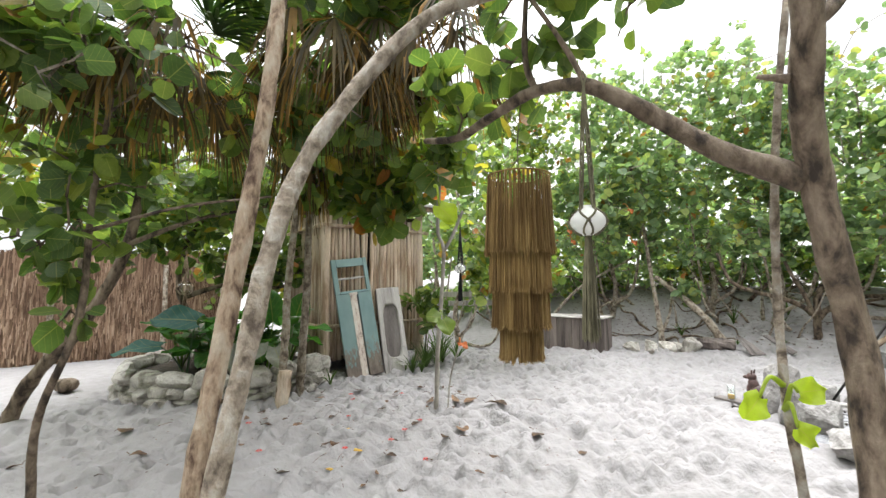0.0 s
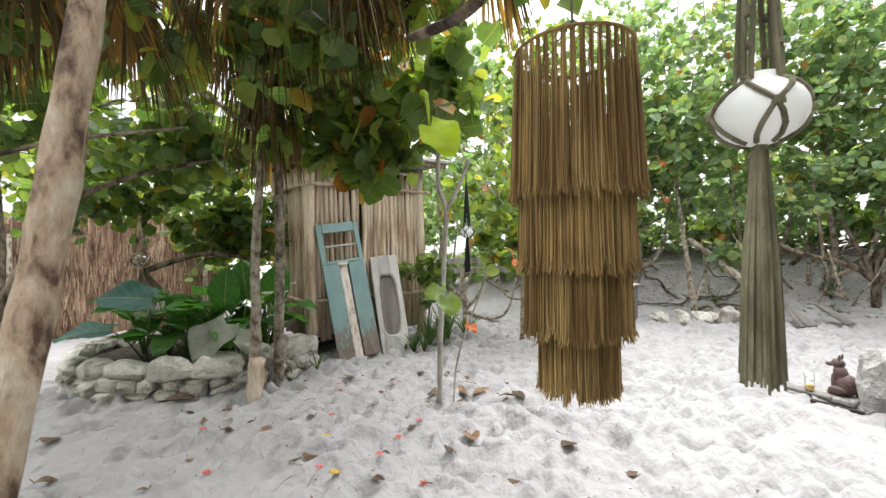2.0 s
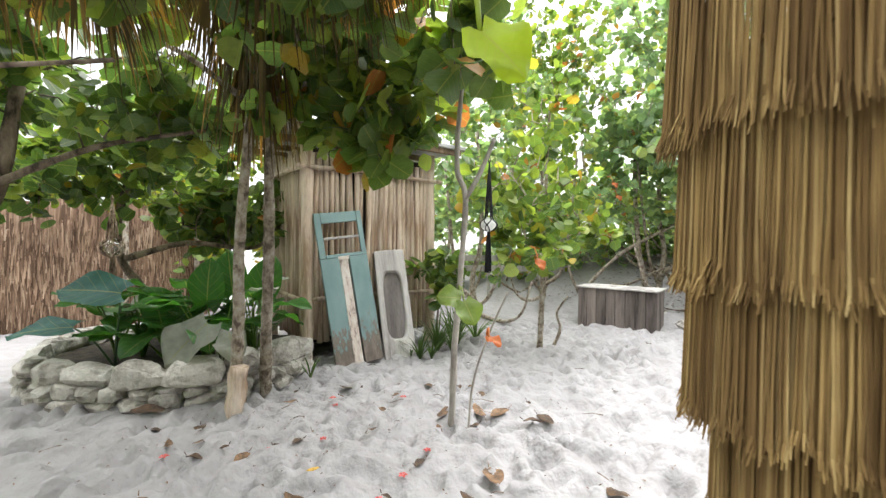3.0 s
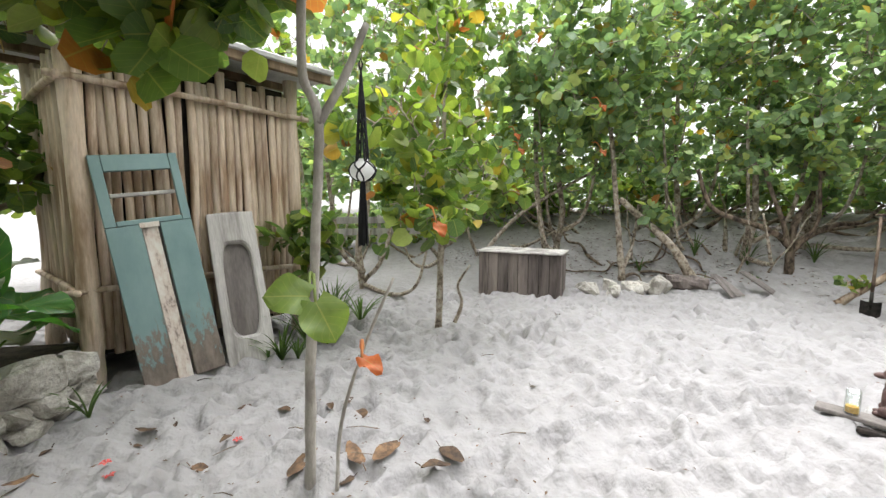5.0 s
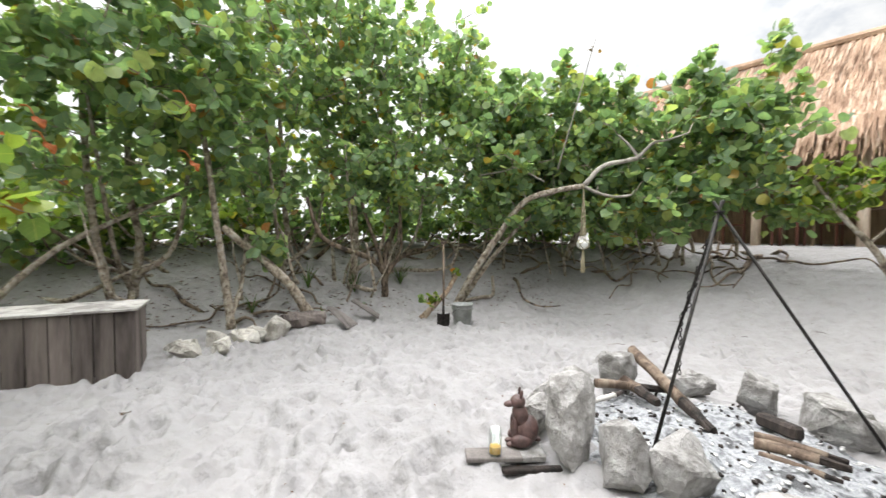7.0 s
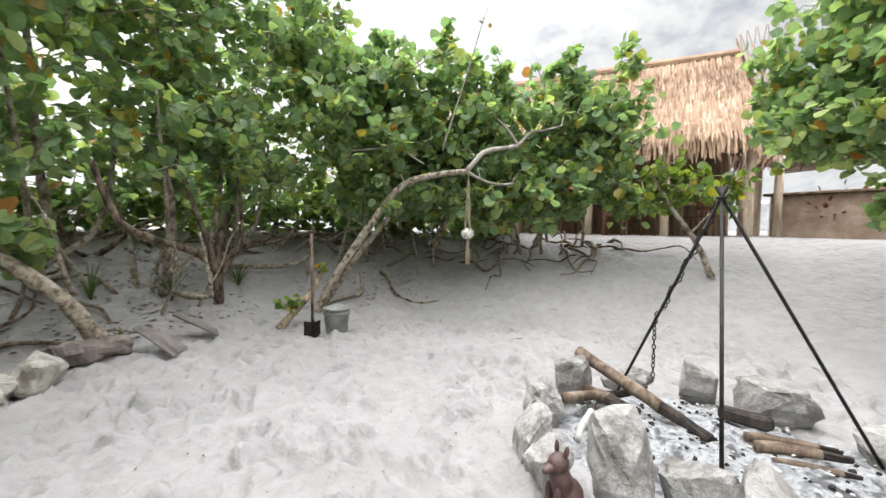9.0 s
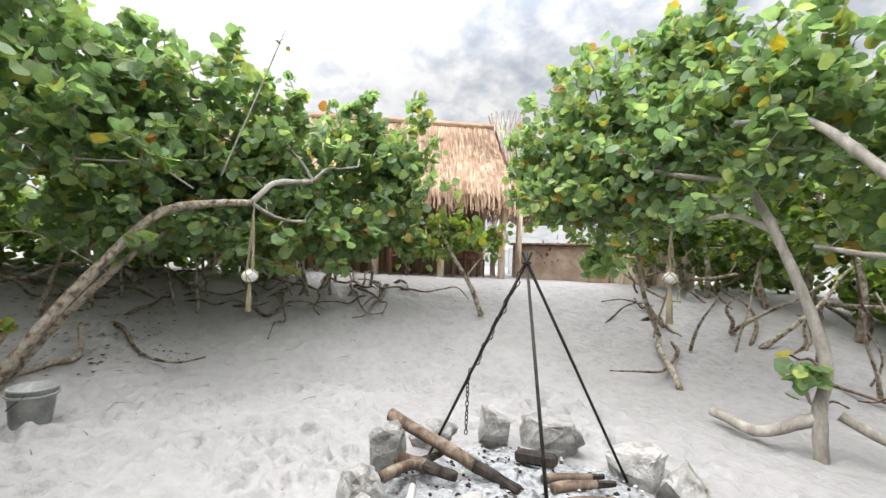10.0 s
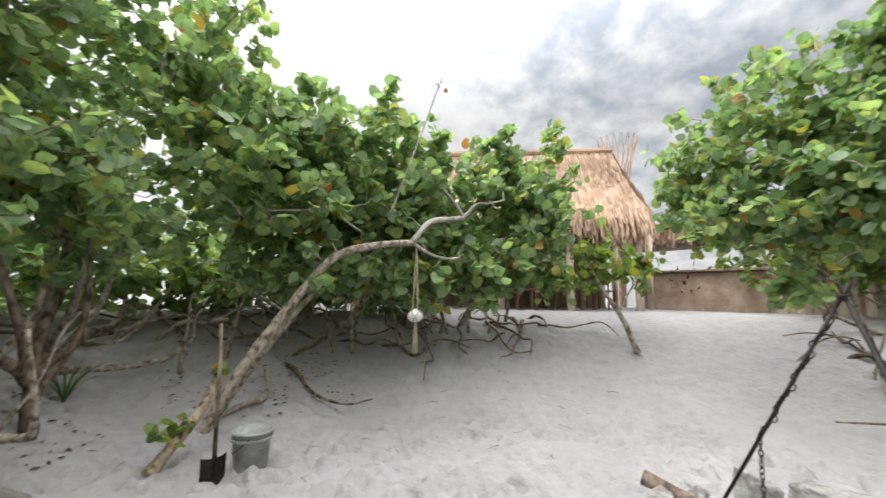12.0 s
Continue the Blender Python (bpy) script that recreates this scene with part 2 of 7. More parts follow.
FRINGE = fringe_material()
ROPE_OLIVE = surface("olive_cord", (0.10, 0.09, 0.055), (0.21, 0.19, 0.12), 0.9, 20, 120, (1, 1, 0.3), 0.4, 0.003, 0.15)
ROPE_BLACK = surface("black_cord", (0.012, 0.012, 0.014), (0.035, 0.035, 0.038), 0.85, 20, 120, (1, 1, 0.3), 0.4, 0.003, 0.1)
ROPE_CREAM = surface("cream_cord", (0.30, 0.25, 0.16), (0.48, 0.42, 0.29), 0.9, 20, 120, (1, 1, 0.3), 0.4, 0.003, 0.1)
IRON = surface("black_iron", (0.012, 0.011, 0.010), (0.04, 0.034, 0.03), 0.55, 20, 90, (1, 1, 1), 0.4, 0.003, 0.1, metallic=0.6, spec=0.5)
CHAR = surface("charred_wood", (0.012, 0.010, 0.009), (0.06, 0.045, 0.038), 0.9, 12, 60, (1, 1, 0.3), 0.7, 0.01, 0.2)
LOGWOOD = surface("fire_log", (0.075, 0.05, 0.037), (0.19, 0.135, 0.098), 0.85, 9, 50, (1, 1, 0.4), 0.7, 0.012, 0.2, third=(0.30, 0.24, 0.185))
ASH = surface("ash", (0.25, 0.255, 0.27), (0.50, 0.505, 0.52), 0.95, 9, 60, (1, 1, 1), 0.9, 0.03, 0.0, third=(0.14, 0.14, 0.145))
CLAY = surface("brown_ceramic", (0.06, 0.032, 0.028), (0.135, 0.075, 0.066), 0.5, 14, 70, (1, 1, 1), 0.4, 0.006, 0.05, spec=0.5)
LITTER = surface("dead_leaf", (0.07, 0.042, 0.026), (0.20, 0.115, 0.06), 0.7, 16, 70, (1, 1, 1), 0.4, 0.004, 0.5)
SOIL = surface("dark_soil", (0.03, 0.024, 0.018), (0.09, 0.07, 0.052), 0.95, 10, 60, (1, 1, 1), 0.8, 0.02, 0.0)
# near-black colour standing in for the shade inside the hut and box
INNER_SHADE = surface("inner_shade", (0.02, 0.016, 0.013), (0.05, 0.04, 0.032), 0.95, 5, 30, (1, 1, 1), 0.3, 0.01, 0.0)
TIN = surface("pale_roof_sheet", (0.42, 0.41, 0.40), (0.66, 0.65, 0.63), 0.6, 3, 40, (1, 1, 1), 0.3, 0.004, 0.05)
CLAYWALL = surface("earth_wall", (0.40, 0.28, 0.21), (0.58, 0.44, 0.35), 0.9, 3, 30, (1, 1, 1), 0.5, 0.01, 0.1)
WHITEWALL = surface("white_cloth", (0.70, 0.70, 0.70), (0.82, 0.82, 0.81), 0.85, 3, 30, (1, 1, 1), 0.2, 0.01, 0.0)
REDPLANT = surface("red_leaf", (0.16, 0.03, 0.022), (0.34, 0.07, 0.045), 0.6, 12, 60, (1, 1, 1), 0.3, 0.005, 0.4)
FLOWER = surface("red_petal", (0.55, 0.06, 0.05), (0.78, 0.13, 0.11), 0.6, 20, 60, (1, 1, 1), 0.2, 0.003, 0.2)
YELLOW = surface("yellow_leaf", (0.45, 0.25, 0.03), (0.62, 0.40, 0.07), 0.6, 20, 60, (1, 1, 1), 0.2, 0.003, 0.2)
PLASTIC = surface("cloudy_plastic", (0.22, 0.225, 0.215), (0.36, 0.365, 0.35), 0.45, 6, 50, (1, 1, 1), 0.2, 0.003, 0.0)

# darker copy of the green leaf, with the thickets' shade put into its colour
LEAF_SHADED = leaf_material("leaf_green_shaded", [(0, (0.055, 0.092, 0.034)), (0.45, (0.095, 0.15, 0.048)), (0.8, (0.155, 0.205, 0.056)), (0.955, (0.24, 0.27, 0.055)), (0.985, (0.30, 0.20, 0.035)), (1, (0.32, 0.11, 0.04))], (1.5, 1.75, 0.8))
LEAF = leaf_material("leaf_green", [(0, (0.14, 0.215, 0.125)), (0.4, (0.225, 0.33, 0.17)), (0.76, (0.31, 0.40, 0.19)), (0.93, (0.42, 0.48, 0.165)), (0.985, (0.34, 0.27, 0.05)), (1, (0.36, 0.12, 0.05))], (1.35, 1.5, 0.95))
LEAF_YOUNG = leaf_material("leaf_yellow_green", [(0, (0.08, 0.14, 0.05)), (0.5, (0.155, 0.23, 0.065)), (0.88, (0.27, 0.33, 0.075)), (0.95, (0.36, 0.30, 0.05)), (1, (0.42, 0.12, 0.05))], (1.5, 1.6, 0.7))
LEAF_LIME = leaf_material("leaf_lime", [(0, (0.30, 0.42, 0.035)), (1, (0.40, 0.50, 0.04))], (1.4, 1.5, 0.6))
LEAF_YELLOW = leaf_material("leaf_yellow", [(0, (0.55, 0.42, 0.05)), (1, (0.66, 0.53, 0.08))], (1.4, 1.3, 0.6))
LEAF_ORANGE = leaf_material("leaf_orange", [(0, (0.50, 0.13, 0.045)), (1, (0.62, 0.20, 0.07))], (1.4, 1.1, 0.8))
LEAF_BROAD = leaf_material("leaf_broad", [(0, (0.03, 0.10, 0.022)), (0.7, (0.06, 0.17, 0.035)), (1, (0.12, 0.24, 0.045))], (1.4, 1.7, 0.7), rough=0.35)
LEAF_BLUE = leaf_material("leaf_blue_green", [(0, (0.035, 0.11, 0.095)), (1, (0.055, 0.16, 0.135))], (1.2, 1.4, 1.1), rough=0.5)
LEAF_PALE = leaf_material("leaf_pale_grey", [(0, (0.30, 0.32, 0.27)), (1, (0.42, 0.43, 0.37))], (1.1, 1.1, 0.9), rough=0.7)
FROND = leaf_material("dry_frond", [(0, (0.05, 0.04, 0.02)), (0.5, (0.115, 0.085, 0.036)), (0.85, (0.22, 0.15, 0.055)), (1, (0.42, 0.24, 0.07))], (1.5, 1.3, 0.7), veins=False, rough=0.7, through_part=0.42)
FROND_GREEN = leaf_material("palm_green", [(0, (0.018, 0.04, 0.014)), (1, (0.05, 0.085, 0.025))], (1.4, 1.7, 0.7), veins=False, rough=0.5, through_part=0.3)
BLADE = leaf_material("strap_leaf", [(0, (0.035, 0.075, 0.025)), (1, (0.10, 0.15, 0.05))], (1.4, 1.6, 0.7), veins=False, rough=0.45)


def door_paint():
    m = Nodes("peeling_teal_paint")
    big = m.noise(3.0, 6, 0.65, (1, 1, 0.5))
    chips = m.noise(16, 7, 0.7, (1, 1, 0.4))
    sep = m.t.nodes.new("ShaderNodeSeparateXYZ")
    m.link(m.co.outputs["Object"], sep.inputs["Vector"])
    teal = m.ramp(big, [(0.3, (0.155, 0.245, 0.245)), (0.7, (0.245, 0.345, 0.34))])
    wood = m.ramp(chips, [(0.3, (0.10, 0.08, 0.068)), (0.7, (0.26, 0.215, 0.18))])
    low = m.math("MULTIPLY", m.math("SUBTRACT", 0.62, sep.outputs["Z"]), 0.55)
    wear = m.math("ADD", chips, m.math("MAXIMUM", low, -0.06))
    col = m.mix(m.ramp(wear, [(0.60, (0, 0, 0)), (0.68, (1, 1, 1))]), teal, wood)
    return m.finish(col, 0.65, m.bump(chips, 0.4, 0.004), spec=0.35)


def white_paint():
    m = Nodes("peeling_white_paint")
    chips = m.noise(14, 7, 0.72, (1, 1, 0.4))
    col = m.ramp(chips, [(0.40, (0.70, 0.66, 0.60)), (0.55, (0.60, 0.50, 0.43)), (0.62, (0.28, 0.22, 0.19))])
    return m.finish(col, 0.7, m.bump(chips, 0.4, 0.004))


def glass(name, tint):
    """Thin clear glass: mostly see-through, with a gloss."""
    m = Nodes(name)
    t = m.add("ShaderNodeBsdfTransparent")
    t.inputs["Color"].default_value = (*tint, 1)
    g = m.add("ShaderNodeBsdfGlossy", Roughness=0.05)
    mx = m.add("ShaderNodeMixShader", Fac=0.12)
    m.link(t.outputs["BSDF"], mx.inputs[1])
    m.link(g.outputs["BSDF"], mx.inputs[2])
    m.link(mx.outputs["Shader"], m.out.inputs["Surface"])
    return m.mat


def frosted():
    """The milky globe of a hanging lantern."""
    m = Nodes("frosted_glass")
    p = m.add("ShaderNodeBsdfPrincipled", Roughness=0.35)
    p.inputs["Base Color"].default_value = (0.80, 0.80, 0.78, 1)
    t = m.add("ShaderNodeBsdfTranslucent")
    t.inputs["Color"].default_value = (0.88, 0.88, 0.86, 1)
    mx = m.add("ShaderNodeMixShader", Fac=0.45)
    m.link(p.outputs["BSDF"], mx.inputs[1])
    m.link(t.outputs["BSDF"], mx.inputs[2])
    m.link(mx.outputs["Shader"], m.out.inputs["Surface"])
    return m.mat


TEAL = door_paint()
WHITE = white_paint()
FROST = frosted()
GLASS = glass("clear_glass", (0.93, 0.95, 0.94))

# ---- building tools ----
class Geo:
    """Vertices and faces of one mesh."""

    def __init__(self):
        self.v, self.f = [], []

    def add(self, verts, faces):
        n = len(self.v)
        self.v.extend(tuple(p) for p in verts)
        self.f.extend(tuple(i + n for i in f) for f in faces)
        return self

    def box(self, size, m=None, c=0.006):
        """A box with chamfered edges, centred on the pose m."""
        m = m or Matrix.Identity(4)
        h = [s / 2 for s in size]
        c = min(c, min(h) * 0.45)
        vs, idx = [], {}
        for sx in (-1, 1):
            for sy in (-1, 1):
                for sz in (-1, 1):
                    for ax in range(3):
                        p = [sx * (h[0] - c), sy * (h[1] - c), sz * (h[2] - c)]
                        p[ax] = (sx, sy, sz)[ax] * h[ax]
                        idx[(sx, sy, sz, ax)] = len(vs)
                        vs.append(m @ Vector(p))
        fs = []
        for ax in range(3):
            o1, o2 = [a for a in range(3) if a != ax]
            for s in (-1, 1):
                q = []
                for a, b in ((-1, -1), (1, -1), (1, 1), (-1, 1)):
                    k = [0, 0, 0]
                    k[ax], k[o1], k[o2] = s, a, b
                    q.append(idx[(*k, ax)])
                fs.append(q)
            for a in (-1, 1):
                for b in (-1, 1):
                    k1, k2 = [0, 0, 0], [0, 0, 0]
                    k1[o1], k1[o2], k1[ax] = a, b, -1
                    k2[o1], k2[o2], k2[ax] = a, b, 1
                    fs.append([idx[(*k1, o1)], idx[(*k2, o1)], idx[(*k2, o2)], idx[(*k1, o2)]])
        for sx in (-1, 1):
            for sy in (-1, 1):
                for sz in (-1, 1):
                    fs.append([idx[(sx, sy, sz, ax)] for ax in range(3)])
        return self.add(vs, fs)

    def tube(self, pts, radii, sides=8, rough=0.0, caps=True):
        """A round bar along pts, with a radius at each point."""
        pts = [Vector(p) for p in pts]
        n = len(pts)
        if isinstance(radii, (int, float)):
            radii = [radii] * n
        base = len(self.v)
        up = Vector((0.13, 0.21, 1.0)).normalized()
        side = None
        for i, p in enumerate(pts):
            d = (pts[min(i + 1, n - 1)] - pts[max(i - 1, 0)]).normalized()
            if side is None:
                side = d.cross(up if abs(d.dot(up)) < 0.95 else Vector((1, 0, 0))).normalized()
            side = (side - d * side.dot(d)).normalized()
            oth = d.cross(side)
            for k in range(sides):
                a = 2 * math.pi * k / sides
                r = radii[i]
                if rough:
                    r *= 1 + rough * noise.noise(p * 6 + Vector((math.cos(a), math.sin(a), 0)) * 1.3)
                self.v.append(tuple(p + side * (r * math.cos(a)) + oth * (r * math.sin(a))))
        for i in range(n - 1):
            for k in range(sides):
                a, b = base + i * sides + k, base + i * sides + (k + 1) % sides
                self.f.append((a, b, b + sides, a + sides))
        if caps:
            self.f.append(tuple(base + k for k in reversed(range(sides))))
            self.f.append(tuple(base + (n - 1) * sides + k for k in range(sides)))
        return self

    def lathe(self, profile, centre=(0, 0, 0), sides=24, m=None):
        """A turned body: profile as (radius, height) from the bottom up."""
        m = m or Matrix.Translation(centre)
        base = len(self.v)
        for r, z in profile:
            for k in range(sides):
                a = 2 * math.pi * k / sides
                self.v.append(tuple(m @ Vector((r * math.cos(a), r * math.sin(a), z))))
        for i in range(len(profile) - 1):
            for k in range(sides):
                a, b = base + i * sides + k, base + i * sides + (k + 1) % sides
                self.f.append((a, b, b + sides, a + sides))
        return self

    def rock(self, centre, size, seed, turn=0.0, sub=2, cut=0.55):
        """A broken stone: a rough lump with a few flat faces."""
        rnd = random.Random(seed)
        bm = bmesh.new()
        bmesh.ops.create_icosphere(bm, subdivisions=sub, radius=1.0)
        planes = [(Vector((rnd.uniform(-1, 1), rnd.uniform(-1, 1), rnd.uniform(-0.8, 1))).normalized(), rnd.uniform(cut, cut + 0.3)) for _ in range(11)]
        off = Vector((seed * 3.7, seed * 1.3, seed * 2.1))
        rot = Matrix.Rotation(turn, 3, "Z")
        for v in bm.verts:
            p = v.co.copy()
            p = Vector([math.copysign(abs(q) ** 0.5, q) for q in p])
            for nrm, d in planes:
                k = p.dot(nrm)
                if k > d:
                    p -= nrm * (k - d)
            p *= 1 + 0.13 * noise.noise(v.co * 1.7 + off) + 0.07 * noise.noise(v.co * 4.5 + off)
            p = rot @ Vector((p.x * size[0] / 2, p.y * size[1] / 2, p.z * size[2] / 2))
            v.co = p + Vector(centre)
        bm.verts.index_update()
        self.add([v.co for v in bm.verts], [[v.index for v in f.verts] for f in bm.faces])
        bm.free()
        return self

    def mesh(self, name, material, smooth=False):
        me = bpy.data.meshes.new(name)
        me.from_pydata(self.v, [], self.f)
        if smooth:
            me.polygons.foreach_set("use_smooth", np.ones(len(me.polygons), dtype=bool))
        me.materials.append(material)
        me.update()
        return me


def thing(name, geo, material, label, category, group="", kind="", smooth=False, m=None):
    """A thing of one mesh."""
    ob = new(name, geo.mesh(name, material, smooth))
    if m is not None:
        ob.matrix_world = m
    return tagged(ob, label, category, group, kind)


def base(name, place, label, category, group="", kind="", turn=0.0):
    """An empty at a thing's foot, to carry its parts."""
    ob = new(name)
    ob.empty_display_size = 0.1
    ob.matrix_world = pose(*place, 0, 0, turn)
    return tagged(ob, label, category, group, kind)


def part(name, geo, material, parent, label="", smooth=False, m=None, kind=""):
    """One part under a thing or another part; the mesh is in the parent's own space."""
    me = geo if isinstance(geo, bpy.types.Mesh) else geo.mesh(name, material, smooth)
    ob = new(name, me)
    ob.parent = parent
    if m is not None:
        ob.matrix_basis = m
    return tagged(ob, label, kind=kind)


def curve(pts, steps=6):
    """A smooth line through pts."""
    p = [Vector(q) for q in pts]
    p = [p[0] * 2 - p[1]] + p + [p[-1] * 2 - p[-2]]
    out = []
    for i in range(1, len(p) - 2):
        for s in range(steps):
            t = s / steps
            a, b, c, d = p[i - 1], p[i], p[i + 1], p[i + 2]
            out.append(0.5 * ((2 * b) + (c - a) * t + (2 * a - 5 * b + 4 * c - d) * t * t + (3 * b - a - 3 * c + d) * t ** 3))
    out.append(p[-2])
    return out


def taper(n, r0, r1, knots=0.0, seed=0):
    rnd = random.Random(seed)
    return [(r0 + (r1 - r0) * (i / max(1, n - 1)) ** 0.8) * (1 + knots * rnd.uniform(-1, 1)) for i in range(n)]


def smooth01(t):
    t = min(1.0, max(0.0, t))
    return t * t * (3 - 2 * t)


# trodden hollows: x, y, heading, length, width, depth, kept in squares of 0.4 m
def make_hollows():
    rnd = random.Random(19)
    squares = collections.defaultdict(list)
    for _ in range(2300):
        x, y = rnd.uniform(-4.6, 8.2), rnd.uniform(1.2, 9.2)
        if math.hypot(x - 4.22, y - 3.45) < 1.35:
            continue
        hollow = (x, y, rnd.gauss(1.1, 0.8), rnd.uniform(0.10, 0.18), rnd.uniform(0.055, 0.10), rnd.uniform(0.025, 0.065))
        squares[(math.floor(x / 0.4), math.floor(y / 0.4))].append(hollow)
    return squares


HOLLOWS = make_hollows()


def trodden(x, y):
    """How far feet have sunk or heaped the sand at a spot."""
    cx, cy = math.floor(x / 0.4), math.floor(y / 0.4)
    z = 0.0
    for i in (-1, 0, 1):
        for j in (-1, 0, 1):
            for hx, hy, a, ln, w, d in HOLLOWS.get((cx + i, cy + j), ()):
                u, v = x - hx, y - hy
                if u * u + v * v > 0.09:
                    continue
                c, q = math.cos(a), math.sin(a)
                r = math.hypot((u * c + v * q) / ln, (v * c - u * q) / w)
                if r < 1.0:
                    z -= d * (1 - r * r)
                elif r < 1.9:
                    z += d * 0.45 * math.sin(math.pi * (r - 1.0) / 0.9)
    return max(z, -0.06)


FOOT = [Vector(p) for p in ((-0.5, 14.5), (1.6, 11.4), (3.3, 9.9), (4.6, 9.3), (6.0, 8.5), (7.6, 7.6), (8.2, 5.4), (7.6, 2.6), (6.2, 0.4), (4.7, -0.7), (3.2, -1.6), (2.6, -5.0))]


def dune(x, y):
    """How far a spot lies beyond the foot of the dune; negative in the yard."""
    best, side = 1e9, 1.0
    p = Vector((x, y))
    for a, b in zip(FOOT, FOOT[1:]):
        ab = b - a
        t = max(0.0, min(1.0, (p - a).dot(ab) / ab.length_squared))
        q = a + ab * t
        d = (p - q).length
        if d < best:
            best, side = d, 1.0 if ab.x * (p.y - a.y) - ab.y * (p.x - a.x) > 0 else -1.0
    return best * side


def ground(x, y):
    """The height of the sand."""
    d = dune(x, y)
    z = 1.32 * smooth01((d + 0.4) / 3.9)
    z += 0.17 * math.exp(-((x - 3.6) ** 2 + (y - 4.05) ** 2) / 2.2)
    near = math.exp(-((x - 2.5) ** 2 + (y - 4.5) ** 2) / 90)
    if near > 0.02:
        z += near * (0.05 * noise.noise(Vector((x * 0.55, y * 0.55, 1.0))) + 0.03 * noise.noise(Vector((x * 1.7, y * 1.7, 4.0))))
        z += near * 0.046 * noise.noise(Vector((x * 6.0, y * 6.0, 9.0)))
        pit = noise.noise(Vector((x * 4.3, y * 4.3, 2.0)))
        z -= near * 0.045 * smooth01((pit - 0.06) / 0.22)
        z += trodden(x, y) * (1 if d < -0.4 else max(0.25, 1 - (d + 0.4)))
        z += near * 0.014 * noise.noise(Vector((x * 10, y * 11, 5.0)))
    return z

# ---- the ground: one sheet of sand, fine in the yard and wide to the horizon ----
def axis(lo, hi, step, far):
    inner = list(np.arange(lo, hi + step / 2, step))
    left, right, s = [], [], step
    a, b = inner[0], inner[-1]
    while a > -far:
        s *= 1.16
        a -= s
        b += s
        left.append(a)
        right.append(b)
    return left[::-1] + inner + right


def make_ground():
    xs, ys = axis(-5.0, 9.5, 0.036, 1800.0), axis(1.6, 9.6, 0.036, 1800.0)
    nx, ny = len(xs), len(ys)
    verts = [(x, y, ground(x, y)) for y in ys for x in xs]
    i = np.arange(nx * ny).reshape(ny, nx)
    faces = np.stack([i[:-1, :-1], i[:-1, 1:], i[1:, 1:], i[1:, :-1]], -1).reshape(-1, 4)
    me = bpy.data.meshes.new("ground")
    me.from_pydata(verts, [], faces.tolist())
    me.polygons.foreach_set("use_smooth", np.ones(len(me.polygons), dtype=bool))
    me.materials.append(SAND)
    tagged(new("ground", me), "white trodden sand rising into low dunes round the yard", "ground", kind="structure")


make_ground()


# ---- leaves and trees ----
RIM = 9


def leaf_mesh(name, pos, tip, nrm, size, material, cup=0.18, wide=0.5, notch=0.12):
    """Many round leaves in one mesh: each starts at pos, points along tip and faces nrm."""
    pos, tip, nrm, size = (np.asarray(a, dtype=float) for a in (pos, tip, nrm, size))
    tip /= np.linalg.norm(tip, axis=1, keepdims=True) + 1e-9
    nrm -= tip * (nrm * tip).sum(1, keepdims=True)
    nrm /= np.linalg.norm(nrm, axis=1, keepdims=True) + 1e-9
    wid = np.cross(tip, nrm)
    a = np.linspace(0, 2 * np.pi, RIM, endpoint=False)
    u, v = wide * np.sin(a), 0.5 - 0.5 * np.cos(a)
    v[0] = notch
    w = cup * (np.abs(u) * 1.3 + (v - 0.45) ** 2 * -1.1)
    u, v, w = np.append(u, 0), np.append(v, 0.5), np.append(w, -0.03)
    n, k = len(pos), RIM + 1
    rng = np.random.default_rng(len(pos) + 7)
    bend = rng.normal(1.0, 0.9, (n, 1))
    wob = 1 + rng.normal(0, 0.06, (n, k))
    s = size[:, None, None]
    P = pos[:, None, :] + s * ((u * wob)[:, :, None] * wid[:, None, :] + (v * wob)[:, :, None] * tip[:, None, :] + (w * bend)[:, :, None] * nrm[:, None, :])
    me = bpy.data.meshes.new(name)
    idx = np.arange(RIM)
    tri = np.stack([np.full(RIM, RIM), idx, (idx + 1) % RIM], 1)
    F = (tri[None] + (np.arange(n) * k)[:, None, None]).reshape(-1, 3)
    me.vertices.add(n * k)
    me.vertices.foreach_set("co", P.reshape(-1))
    me.loops.add(F.size)
    me.loops.foreach_set("vertex_index", F.reshape(-1).astype(np.int32))
    me.polygons.add(len(F))
    me.polygons.foreach_set("loop_start", np.arange(0, F.size, 3, dtype=np.int32))
    me.polygons.foreach_set("use_smooth", np.ones(len(F), dtype=bool))
    uv = me.uv_layers.new(name="uv")
    t = np.stack([u + 0.5, v], 1)[tri.reshape(-1)]
    uv.data.foreach_set("uv", np.tile(t, (n, 1)).reshape(-1))
    me.materials.append(material)
    me.update(calc_edges=True)
    return me


def leaf_cloud(twigs, rng, per, size, up=0.55, spread=0.12):
    """Leaves along the ends of twigs: twigs as (start, end) pairs."""
    pos, tip, nrm, sz = [], [], [], []
    for a, b in twigs:
        d = b - a
        ln = np.linalg.norm(d) + 1e-6
        d = d / ln
        k = max(2, int(rng.normal(per, per * 0.25)))
        for i in range(k):
            q = b - d * min(ln, 0.42) * (i / k) + rng.normal(0, spread * 0.35, 3)
            out = rng.normal(0, 1, 3)
            out -= d * (out @ d) * 0.6
            out = out / (np.linalg.norm(out) + 1e-6) + d * 0.5
            nn = np.array([0, 0, up]) + rng.normal(0, 0.55, 3)
            pos.append(q)
            tip.append(out)
            nrm.append(nn)
            sz.append(size * rng.uniform(0.65, 1.2))
    return pos, tip, nrm, sz


